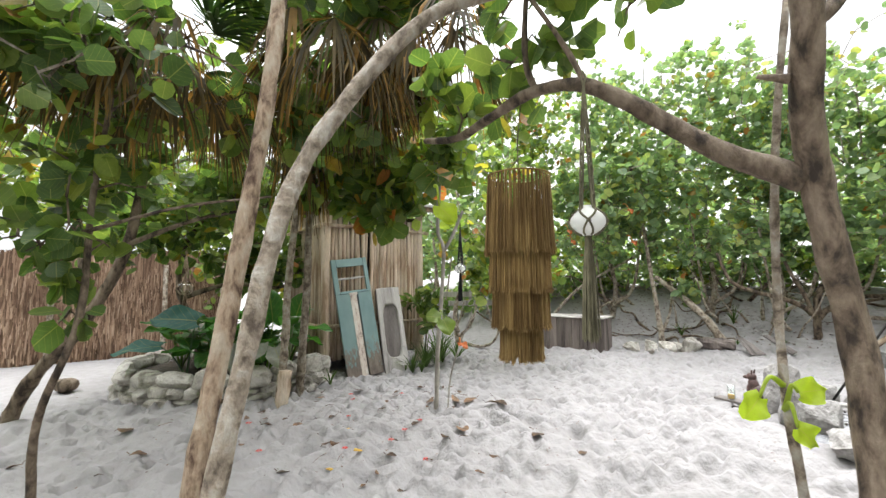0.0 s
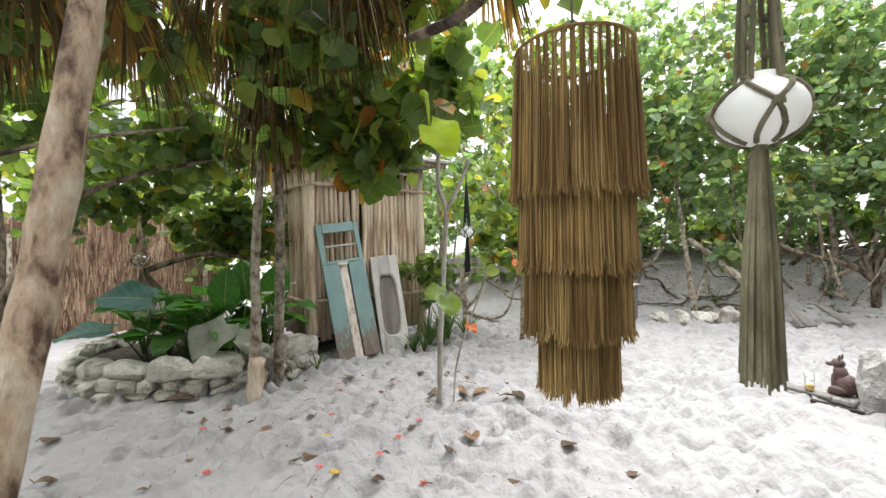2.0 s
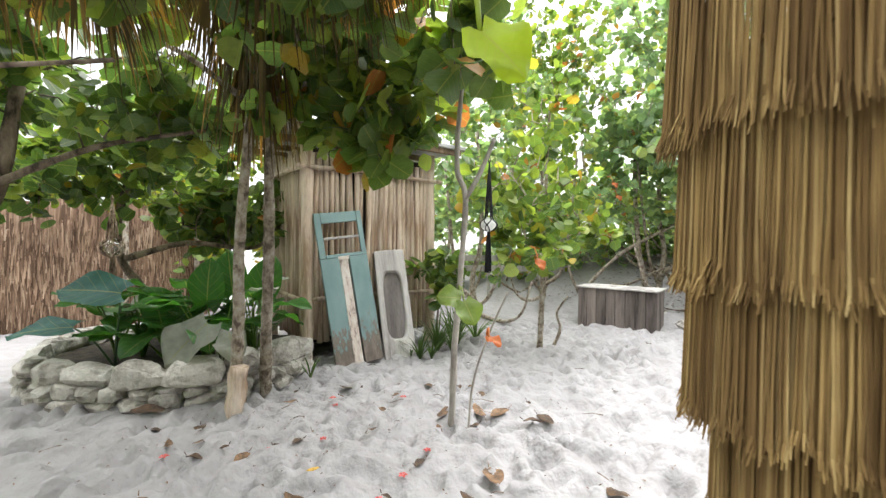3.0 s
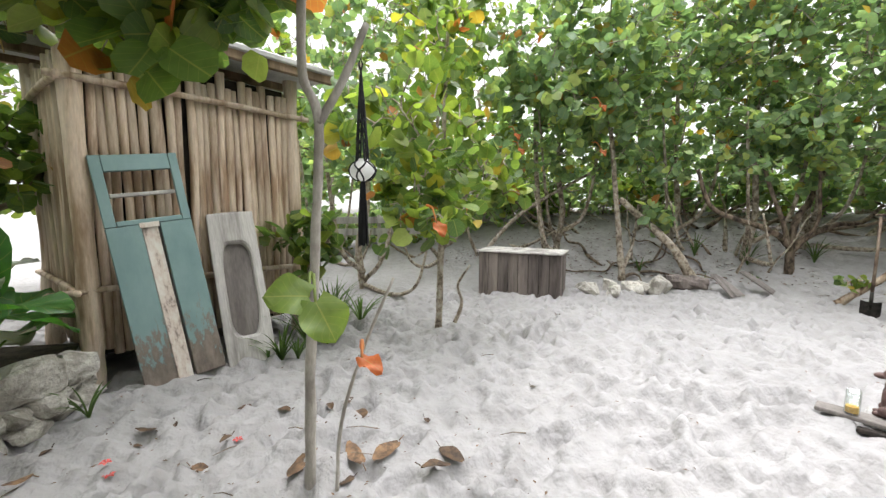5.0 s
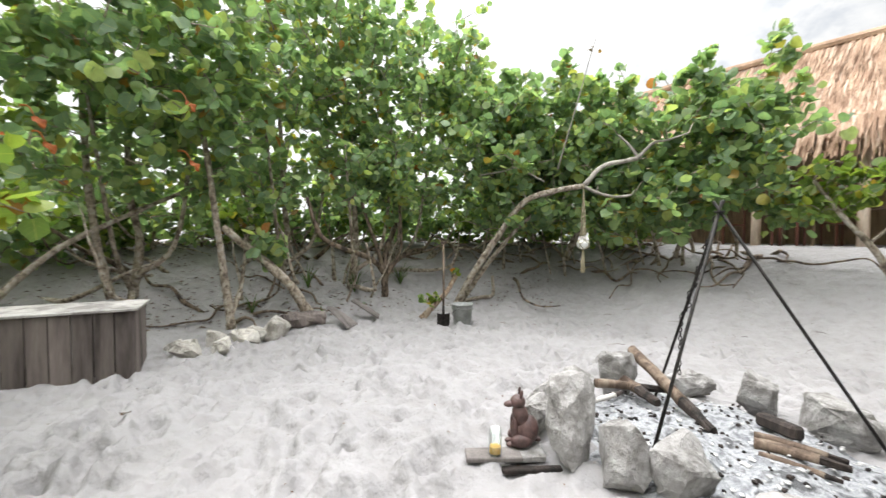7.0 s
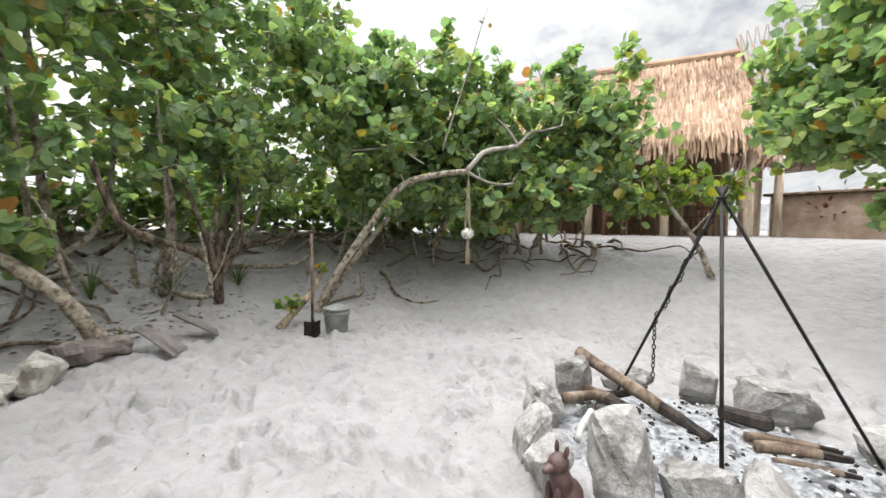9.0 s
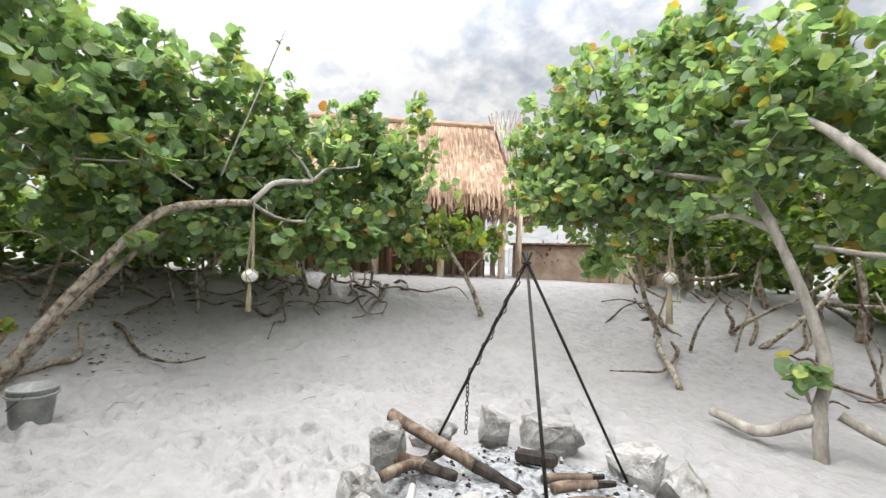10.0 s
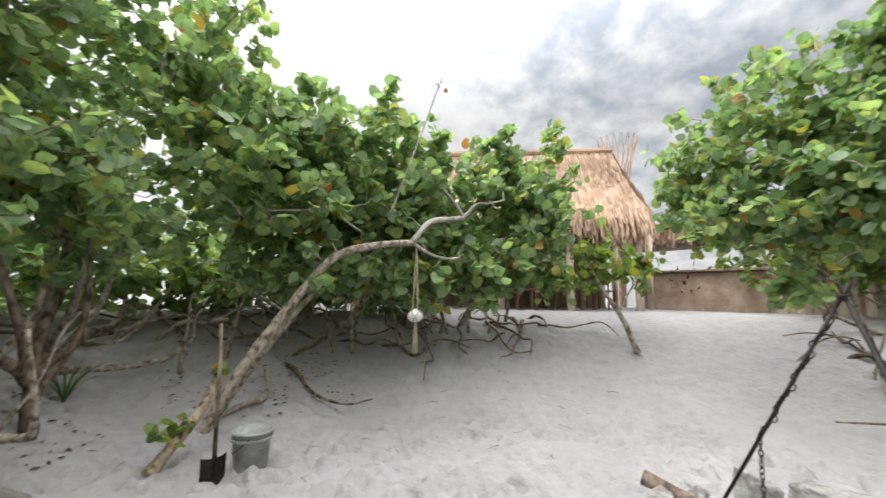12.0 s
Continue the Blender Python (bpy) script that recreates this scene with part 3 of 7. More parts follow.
def tree(name, limbs, crowns, material, bark, label, seed, per=7, size=0.17, twig=0.011, hang=0.0, up=0.55, group="sea grape trees", sides=9, extra=None):
    """A tree: limbs as (points, first radius, last radius), crowns as (centre, radii, number of twigs)."""
    rng = np.random.default_rng(seed)
    root = limbs[0][0][0]
    ob = base(name, root, label, "tree", group)
    o = Vector(root)
    anchors = []
    for i, (pts, r0, r1, *own) in enumerate(limbs):
        line = curve(pts, 7)
        g = Geo().tube([p - o for p in line], taper(len(line), r0, r1, 0.05, seed + i), sides, 0.25)
        part("trunk" if i == 0 else "branch", g, own[0] if own else bark, ob, smooth=True)
        take = line if i else line[len(line) // 2:]
        anchors += [np.array(p) for p in take]
    A = np.array(anchors)
    wood = Geo()
    twigs = []
    for c, rad, count in crowns:
        c, rad = np.array(c), np.array(rad)
        d = rng.normal(0, 1, (count, 3))
        d /= np.linalg.norm(d, axis=1, keepdims=True)
        lump = np.array([0.92 + 0.62 * noise.noise(Vector(tuple(q * 2.3 + seed))) for q in d])
        ends = c + d * rad * (rng.uniform(0.10, 1.15, (count, 1)) ** 0.6) * lump[:, None]
        order = np.argsort([np.min(np.linalg.norm(A - e, axis=1)) for e in ends])
        for e in ends[order]:
            k = np.linalg.norm(A - e, axis=1) + 0.5 * np.maximum(0, A[:, 2] - e[2])
            a = A[np.argmin(k)]
            v = e - a
            mid = a + v * 0.5 + rng.normal(0, 0.06, 3) * np.linalg.norm(v) + np.array([0, 0, 0.06])
            end = e + np.array([0, 0, -hang * rng.uniform(0, 1)])
            ln = np.linalg.norm(v)
            r = twig * (0.7 + 0.7 * min(1.5, ln))
            wood.tube([Vector(tuple(q)) - o for q in (a, mid, end)], [r, r * 0.7, r * 0.35], 4, caps=False)
            twigs.append((mid, end))
            A = np.vstack([A, mid[None], ((mid + end) / 2)[None]])
    if twigs:
        part("twig_mass", wood, bark, ob, kind="stuff")
        pos, tip, nrm, sz = leaf_cloud(twigs, rng, per, size, up)
        me = leaf_mesh("crown", np.array(pos) - np.array(root), tip, nrm, sz, material)
        part("crown", me, material, ob, kind="stuff")
    return ob


def G(x, y, dz=-0.06):
    return (x, y, ground(x, y) + dz)


# the pair of leaning trunks at the entrance
tree("leaning_tree", [([(-1.19, 1.66, -0.06), (-1.14, 1.72, 0.5), (-1.05, 1.84, 1.4), (-0.97, 1.93, 2.2), (-0.93, 2.02, 2.9), (-0.95, 2.15, 3.6)], 0.056, 0.044)],
     [((-1.1, 2.3, 4.1), (0.9, 0.9, 0.5), 30), ((-1.2, 3.3, 4.0), (1.4, 0.6, 0.3), 60)], LEAF_SHADED, BARK_RED, "slender leaning tree trunk with flaky reddish bark", 11)
tree("leaning_tree", [([(-0.76, 0.92, -0.06), (-0.68, 0.98, 0.5), (-0.57, 1.08, 1.3), (-0.47, 1.16, 1.85), (-0.27, 1.24, 2.25), (0.02, 1.34, 2.62), (0.35, 1.5, 2.85)], 0.039, 0.028)],
     [((0.6, 1.6, 3.5), (0.6, 0.6, 0.35), 24)], LEAF_SHADED, BARK, "pale smooth tree trunk that bends over the path", 12)

# the dark tree with the long bough from which the lamps hang
tree("bough_tree", [([(1.63, 1.24, -0.06), (1.61, 1.28, 0.6), (1.61, 1.32, 1.2), (1.54, 1.34, 1.75), (1.46, 1.30, 2.1), (1.37, 1.16, 2.5), (1.34, 1.05, 3.2)], 0.06, 0.05),
                    ([(1.47, 1.34, 1.92), (1.22, 1.46, 2.08), (0.98, 1.56, 2.30), (0.74, 1.64, 2.46), (0.55, 1.86, 2.54), (0.36, 2.12, 2.52), (0.14, 2.5, 2.52), (-0.1, 2.85, 2.62)], 0.05, 0.024),
                    ([(0.55, 1.86, 2.54), (0.50, 1.87, 2.75), (0.52, 1.85, 3.2)], 0.02, 0.014),
                    ([(0.74, 1.64, 2.47), (0.66, 1.68, 2.68), (0.5, 1.7, 2.95), (0.3, 1.8, 3.3)], 0.016, 0.010),
                    ([(1.36, 1.18, 2.42), (1.52, 1.2, 2.56), (1.8, 1.3, 2.9)], 0.035, 0.02),
                    ([(1.36, 1.24, 2.28), (1.27, 1.28, 2.31)], 0.02, 0.008)],
     [((0.7, 1.9, 3.3), (0.7, 0.6, 0.4), 30), ((0.25, 2.3, 2.75), (0.35, 0.35, 0.25), 10), ((0.62, 1.95, 2.75), (0.25, 0.25, 0.2), 5)], LEAF_SHADED, BARK_DARK, "dark forked tree with a long arching bough", 13, per=5)
tree("young_tree", [([(1.62, 1.6, -0.05), (1.58, 1.58, 0.6), (1.50, 1.54, 1.0), (1.52, 1.58, 1.4), (1.47, 1.5, 1.8), (1.45, 1.42, 2.25), (1.5, 1.4, 2.7)], 0.022, 0.014)],
     [], LEAF_LIME, BARK, "thin crooked stem climbing beside a dark trunk", 14)

# the two stems beside the planter, with the crown that hangs over the hut
tree("shade_tree", [([(-2.16, 5.08, -0.06), (-2.05, 4.98, 0.7), (-2.0, 4.9, 1.4), (-1.92, 4.85, 2.1), (-1.8, 4.8, 2.9), (-1.7, 4.8, 3.5)], 0.055, 0.035),
                    ([(-1.85, 4.82, 2.6), (-1.4, 5.0, 2.95), (-0.9, 5.1, 2.95), (-0.45, 5.15, 2.7)], 0.03, 0.012),
                    ([(-1.85, 4.82, 2.7), (-2.4, 4.7, 3.1), (-3.0, 4.7, 3.3)], 0.03, 0.012)],
     [((-1.05, 5.05, 2.95), (0.95, 0.6, 0.65), 80), ((-0.75, 5.15, 2.6), (0.45, 0.4, 0.36), 30), ((-1.75, 4.6, 3.6), (1.3, 1.0, 0.7), 60), ((-0.2, 4.4, 3.15), (0.8, 0.8, 0.5), 40), ((-1.3, 4.0, 3.2), (0.9, 0.6, 0.4), 24)], LEAF_YOUNG, BARK, "shade tree whose dark leaves hang before the hut", 15, per=6, size=0.215, hang=0.15)
tree("shade_tree", [([(-2.02, 5.42, -0.06), (-1.9, 5.2, 0.7), (-1.82, 5.08, 1.4), (-1.78, 5.0, 2.2), (-1.72, 4.95, 3.2)], 0.06, 0.04)],
     [((-1.7, 5.3, 3.6), (1.0, 0.9, 0.6), 36)], LEAF_SHADED, BARK, "straight grey stem beside the stone planter", 16, per=6, size=0.19)

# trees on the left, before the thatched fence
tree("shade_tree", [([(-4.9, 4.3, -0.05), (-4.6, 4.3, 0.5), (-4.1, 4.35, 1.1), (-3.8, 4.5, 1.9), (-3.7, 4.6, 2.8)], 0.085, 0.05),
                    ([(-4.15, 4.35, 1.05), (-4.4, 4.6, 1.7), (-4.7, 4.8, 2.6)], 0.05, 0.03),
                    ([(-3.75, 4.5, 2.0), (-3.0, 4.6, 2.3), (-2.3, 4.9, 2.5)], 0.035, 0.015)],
     [((-3.9, 4.6, 3.2), (1.3, 1.0, 0.75), 110), ((-2.9, 5.0, 2.7), (0.8, 0.6, 0.5), 60)], LEAF_SHADED, BARK_DARK, "crooked shade tree before the thatched fence", 17, per=6, size=0.18)
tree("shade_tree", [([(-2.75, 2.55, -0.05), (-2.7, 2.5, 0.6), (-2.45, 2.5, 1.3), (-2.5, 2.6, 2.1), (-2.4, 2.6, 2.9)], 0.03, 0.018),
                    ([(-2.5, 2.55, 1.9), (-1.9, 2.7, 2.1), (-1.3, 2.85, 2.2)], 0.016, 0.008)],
     [((-2.5, 2.6, 3.2), (1.0, 0.9, 0.6), 70), ((-2.7, 2.6, 2.2), (0.55, 0.5, 0.5), 22), ((-2.6, 2.6, 1.4), (0.3, 0.3, 0.35), 7)], LEAF_SHADED, BARK_DARK, "thin young shade tree with hanging leaves", 18, per=5, size=0.17)
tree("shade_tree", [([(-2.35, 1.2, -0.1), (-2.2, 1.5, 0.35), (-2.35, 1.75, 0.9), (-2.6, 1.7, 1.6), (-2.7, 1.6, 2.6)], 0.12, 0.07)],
     [((-2.8, 1.9, 3.2), (0.9, 0.9, 0.5), 60)], LEAF_SHADED, BARK, "thick leaning trunk at the edge of the path", 19, per=6)
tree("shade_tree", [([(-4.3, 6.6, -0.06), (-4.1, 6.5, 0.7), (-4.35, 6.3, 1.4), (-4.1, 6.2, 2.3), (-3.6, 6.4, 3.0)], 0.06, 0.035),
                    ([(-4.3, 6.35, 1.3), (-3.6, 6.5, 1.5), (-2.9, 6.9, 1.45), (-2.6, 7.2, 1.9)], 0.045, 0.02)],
     [((-3.8, 6.6, 2.9), (1.5, 1.1, 0.75), 140), ((-3.3, 7.0, 1.9), (0.9, 0.7, 0.5), 110), ((-4.7, 6.0, 2.3), (1.0, 0.8, 0.6), 70)], LEAF_SHADED, BARK_DARK, "spreading shade tree behind the stone planter", 20, per=6, size=0.18)
for k, (x, y, h, n) in enumerate([(-7.5, 11.2, 3.6, 150), (-4.6, 11.0, 3.8, 160), (-2.2, 11.0, 3.6, 160), (-9.5, 8.0, 3.8, 150), (-6.0, 9.6, 3.2, 90), (-8.4, 9.6, 3.0, 140), (-11.2, 6.8, 3.2, 140)]):
    tree("hedge_tree", [([G(x, y), (x + 0.1, y, 1.2), (x - 0.1, y + 0.1, h - 0.4)], 0.07, 0.04)],
         [((x, y, h), (1.7, 1.3, 1.5), n), ((x, y - 0.3, 1.7), (1.4, 0.9, 1.0), n // 2)], LEAF_YOUNG, BARK, "leafy tree behind the thatched fence", 30 + k, per=7, size=0.17)

# the saplings in front of the hut
tree("sapling", [([(-0.12, 4.87, -0.05), (-0.10, 4.86, 0.6), (-0.06, 4.84, 1.2), (-0.02, 4.83, 1.9), (-0.09, 4.86, 2.15), (-0.08, 4.9, 2.6), (-0.02, 4.95, 3.2)], 0.03, 0.02),
                 ([(-0.02, 4.83, 1.9), (0.10, 4.86, 2.12), (0.22, 4.92, 2.42)], 0.024, 0.017),
                 ([(0.02, 4.80, -0.04), (0.06, 4.76, 0.4), (0.18, 4.72, 0.8), (0.33, 4.72, 1.15)], 0.011, 0.007)],
     [((-0.05, 4.95, 3.2), (0.35, 0.35, 0.3), 12)], LEAF_YOUNG, BARK_PALE, "slim pale sapling forked above head height", 40, per=5, size=0.16)
tree("sapling", [([(1.10, 7.6, -0.05), (1.13, 7.62, 0.8), (1.16, 7.68, 1.8), (1.2, 7.74, 2.8), (1.25, 7.8, 3.7)], 0.045, 0.02),
                 ([(1.32, 7.72, -0.05), (1.42, 7.7, 0.25), (1.36, 7.66, 0.5), (1.5, 7.6, 0.75)], 0.03, 0.012),
                 ([(1.15, 7.66, 1.5), (0.9, 7.1, 1.9), (0.75, 6.6, 2.1), (0.5, 6.3, 2.35)], 0.016, 0.008),
                 ([(1.15, 7.66, 1.3), (1.4, 7.5, 1.6), (1.8, 7.4, 1.8)], 0.014, 0.007)],
     [((1.1, 7.4, 2.3), (0.85, 0.75, 0.8), 48), ((0.75, 6.8, 1.5), (0.6, 0.6, 0.5), 36), ((1.2, 7.7, 3.4), (0.7, 0.7, 0.7), 40), ((0.5, 6.5, 2.2), (0.5, 0.5, 0.6), 26), ((1.7, 7.5, 1.7), (0.6, 0.5, 0.5), 26)], LEAF_YOUNG, BARK, "sapling with broad yellow-green leaves before the dune", 41, per=5, size=0.17)

tree("sapling", [([(-0.45, 7.45, -0.04), (-0.42, 7.4, 0.5), (-0.36, 7.32, 1.1), (-0.3, 7.3, 1.6)], 0.018, 0.008)],
     [((-0.35, 7.3, 1.05), (0.36, 0.32, 0.6), 26)], LEAF_SHADED, BARK, "small leafy seedling against the corner of the hut", 42, per=5, size=0.17)

# the wall of sea grape trees on the dune
HEDGE = [
    # x, y, crown height, radii, twigs
    (0.2, 10.2, 3.9, (1.5, 1.2, 2.0), 210), (1.9, 11.8, 4.3, (2.0, 1.5, 2.3), 260), (-0.6, 13.5, 4.0, (2.4, 1.5, 2.4), 180),
    (4.3, 10.9, 4.3, (1.9, 1.5, 2.2), 300), (3.4, 14.0, 4.6, (2.4, 1.6, 2.6), 200), (6.4, 10.1, 4.2, (1.9, 1.5, 2.0), 300),
    (8.4, 9.0, 3.9, (1.9, 1.6, 1.6), 260), (7.6, 12.5, 4.6, (2.6, 1.8, 2.2), 200), (10.6, 9.6, 3.9, (2.0, 1.8, 1.5), 150),
    (7.3, 9.2, 4.1, (1.3, 1.0, 1.7), 260),
]
for k, (x, y, h, r, n) in enumerate(HEDGE):
    tall = [((x, y - 0.4, h + 1.9), (r[0], r[1], 1.2), n // 3)] if k in (1, 3, 5, 6) else []
    g = ground(x, y)
    s = 0.5 if k % 2 else -0.5
    limbs = [([G(x, y), (x + 0.15 * s, y - 0.1, g + 0.8), (x - 0.2 * s, y - 0.2, g + 1.7), (x, y, h)], 0.075, 0.035),
             ([(x, y - 0.1, g + 0.3), (x + 0.8 * s, y - 0.5, g + 0.9), (x + 1.3 * s, y - 0.6, h - 0.8)], 0.05, 0.025),
             ([(x, y, g + 0.1), (x - 0.8 * s, y - 0.4, g + 0.8), (x - 1.4 * s, y - 0.5, h - 1.0)], 0.045, 0.02),
             ([(x, y, g + 0.05), (x - 0.9 * s, y - 0.9, g + 0.05), (x - 1.6 * s, y - 1.2, g + 0.25), (x - 2.0 * s, y - 1.2, g + 0.9)], 0.05, 0.015)]
    tree("sea_grape_tree", limbs, [((x, y, h + 0.4), (r[0] * 1.2, r[1] * 1.15, r[2] * 1.3), int(n * 0.74)), ((x, y - 0.5, 2.5), (r[0] * 1.1, r[1] * 0.8, 0.7), n // 4)] + tall, LEAF_YOUNG if k % 3 == 1 else LEAF, BARK,
         "sea grape tree with round green leaves on the dune", 50 + k, per=8, size=0.155)

# trunks on the slope behind the box and the stones
tree("sea_grape_tree", [([(4.75, 9.2, 0.15), (4.7, 9.25, 0.8), (4.62, 9.3, 1.6), (4.55, 9.4, 2.6), (4.5, 9.6, 3.6), (4.4, 9.8, 4.6)], 0.062, 0.03),
                        ([(4.75, 9.2, 0.35), (5.0, 9.3, 0.8), (5.15, 9.4, 1.5)], 0.04, 0.02),
                        ([(5.85, 8.75, 0.15), (5.5, 8.9, 0.75), (5.1, 9.2, 1.25), (4.7, 9.3, 1.6)], 0.09, 0.05)],
     [((4.5, 9.5, 3.7), (1.4, 1.0, 1.4), 170), ((5.3, 9.1, 1.35), (0.35, 0.3, 0.3), 14)], LEAF, BARK, "sea grape trunk leaning over the row of stones", 70, per=7, size=0.19)
tree("sea_grape_tree", [([(3.9, 10.6, 0.6), (3.75, 10.6, 1.4), (3.7, 10.7, 2.4), (3.7, 10.8, 3.4)], 0.06, 0.04),
                        ([(2.6, 10.6, 0.55), (3.3, 10.5, 1.3), (4.3, 10.4, 1.9), (5.2, 10.4, 2.35)], 0.045, 0.025),
                        ([(2.4, 10.4, 0.5), (2.2, 10.4, 1.1), (2.5, 10.5, 1.9)], 0.035, 0.02)],
     [((3.7, 10.4, 3.6), (1.3, 0.9, 1.1), 110)], LEAF, BARK, "many-stemmed sea grape tree on the dune", 71, per=7, size=0.19)
tree("sea_grape_tree", [([G(7.65, 8.6), (7.68, 8.62, 0.95), (7.8, 8.65, 1.3), (8.15, 8.7, 1.7), (8.3, 8.8, 2.6)], 0.075, 0.04),
                        ([(7.65, 8.6, 0.75), (7.3, 8.6, 1.0), (6.85, 8.6, 1.16), (6.4, 8.62, 1.28), (6.0, 8.7, 1.5), (5.8, 8.8, 2.1)], 0.06, 0.03),
                        ([(7.7, 8.6, 0.8), (8.1, 8.6, 1.0), (8.6, 8.6, 1.16), (9.2, 8.6, 1.2), (9.8, 8.7, 1.5)], 0.065, 0.035),
                        ([(7.62, 8.6, 0.7), (7.45, 8.62, 1.2), (7.2, 8.65, 1.7), (7.0, 8.8, 2.5)], 0.05, 0.025),
                        ([(7.7, 8.58, 0.7), (7.9, 8.4, 1.2), (7.75, 8.3, 1.8), (7.8, 8.4, 2.5)], 0.04, 0.02)],
     [((7.6, 8.8, 3.0), (1.2, 0.7, 0.7), 70)], LEAF, BARK_DARK, "many-stemmed dark sea grape tree with low spreading boughs", 77, per=7, size=0.165)
# the low arching tree by the bucket
tree("arching_tree", [([(8.1, 7.32, 0.0), (8.13, 7.0, 0.62), (8.15, 6.57, 1.28), (8.15, 5.97, 2.06), (8.15, 5.45, 2.26), (8.17, 4.93, 2.33)], 0.074, 0.044),
                      ([(8.17, 4.93, 2.33), (8.28, 4.64, 2.65), (8.33, 4.3, 2.72), (8.35, 4.12, 2.76)], 0.042, 0.034, BARK_PALE),
                      ([(8.35, 4.12, 2.76), (8.37, 4.25, 2.98), (8.4, 4.42, 3.17)], 0.03, 0.014, BARK_PALE),
                      ([(8.35, 4.12, 2.76), (8.38, 3.9, 2.98), (8.42, 3.7, 3.02), (8.45, 3.42, 3.10)], 0.028, 0.012, BARK_PALE),
                      ([(8.17, 4.93, 2.33), (8.22, 4.68, 2.2), (8.26, 4.42, 2.14), (8.3, 4.2, 2.16)], 0.032, 0.016, BARK_PALE),
                      ([(8.2, 7.2, 0.2), (8.35, 6.7, 0.95), (8.5, 6.2, 1.6), (8.7, 5.7, 2.1)], 0.055, 0.03),
                      ([(8.1, 6.75, 2.62), (8.12, 6.35, 2.66), (8.15, 6.05, 2.7), (8.25, 5.6, 2.45)], 0.016, 0.012, BARK_PALE)],
     [((9.15, 5.8, 3.0), (0.9, 1.5, 0.95), 260), ((8.2, 6.1, 2.65), (0.35, 0.6, 0.3), 16), ((8.9, 6.4, 4.1), (0.8, 0.7, 0.55), 60), ((8.9, 3.2, 4.2), (0.2, 0.25, 0.55), 12), ((8.9, 2.2, 4.1), (0.25, 0.3, 0.5), 10), ((9.55, 4.5, 2.7), (0.95, 1.2, 0.95), 200), ((8.8, 6.9, 3.2), (1.3, 1.2, 1.2), 180), ((9.2, 4.2, 3.5), (0.9, 1.2, 0.7), 60), ((9.0, 3.4, 2.2), (0.8, 0.9, 0.6), 110), ((9.3, 2.9, 2.5), (1.0, 1.0, 0.8), 110), ((9.24, 2.95, 3.4), (0.9, 0.9, 0.7), 100), ((9.1, 2.3, 3.5), (0.7, 0.8, 0.55), 45), ((8.8, 2.35, 2.75), (0.45, 0.45, 0.5), 22), ((9.0, 3.6, 3.7), (0.12, 0.12, 0.5), 5), ((8.9, 3.0, 3.9), (0.12, 0.12, 0.4), 4), ((8.9, 4.4, 4.0), (0.15, 0.15, 0.5), 6), ((8.3, 5.3, 4.3), (0.15, 0.15, 0.5), 6), ((9.4, 1.9, 2.0), (0.6, 0.6, 0.4), 36), ((9.2, 4.5, 1.9), (1.2, 1.6, 0.55), 80), ((8.8, 6.2, 1.9), (0.7, 1.2, 0.5), 60), ((8.8, 5.2, 3.95), (0.7, 1.2, 0.5), 60)],
     LEAF, BARK, "low sea grape tree arching over the sand", 72, per=8, size=0.165)
tree("sea_grape_tree", [([(10.2, 5.6, 1.0), (10.0, 5.3, 1.6), (9.9, 4.9, 2.6)], 0.08, 0.04),
                        ([(10.1, 3.5, 1.1), (9.7, 3.4, 1.6), (9.3, 3.3, 2.4)], 0.05, 0.03)],
     [((9.2, 7.8, 4.6), (1.2, 1.1, 1.2), 190), ((10.0, 5.0, 2.9), (1.5, 1.9, 1.2), 260), ((10.2, 7.2, 3.4), (1.4, 1.4, 1.4), 180)], LEAF, BARK, "sea grape thicket along the crest of the dune", 73, per=8, size=0.16)
tree("dead_stem", [([(8.45, 0.98, 0.72), (8.5, 1.2, 1.25), (8.58, 1.6, 1.85), (8.65, 1.85, 2.3)], 0.055, 0.025), ([(8.52, 1.3, 1.4), (8.6, 0.9, 1.8), (8.7, 0.6, 2.1)], 0.02, 0.01)],
     [((8.7, 1.5, 2.1), (0.45, 0.65, 0.5), 42), ((8.75, 0.55, 2.1), (0.3, 0.35, 0.35), 16)], LEAF_YOUNG, BARK, "leaning stem with a leafy tip on the sand slope", 74, group="stems", size=0.15)

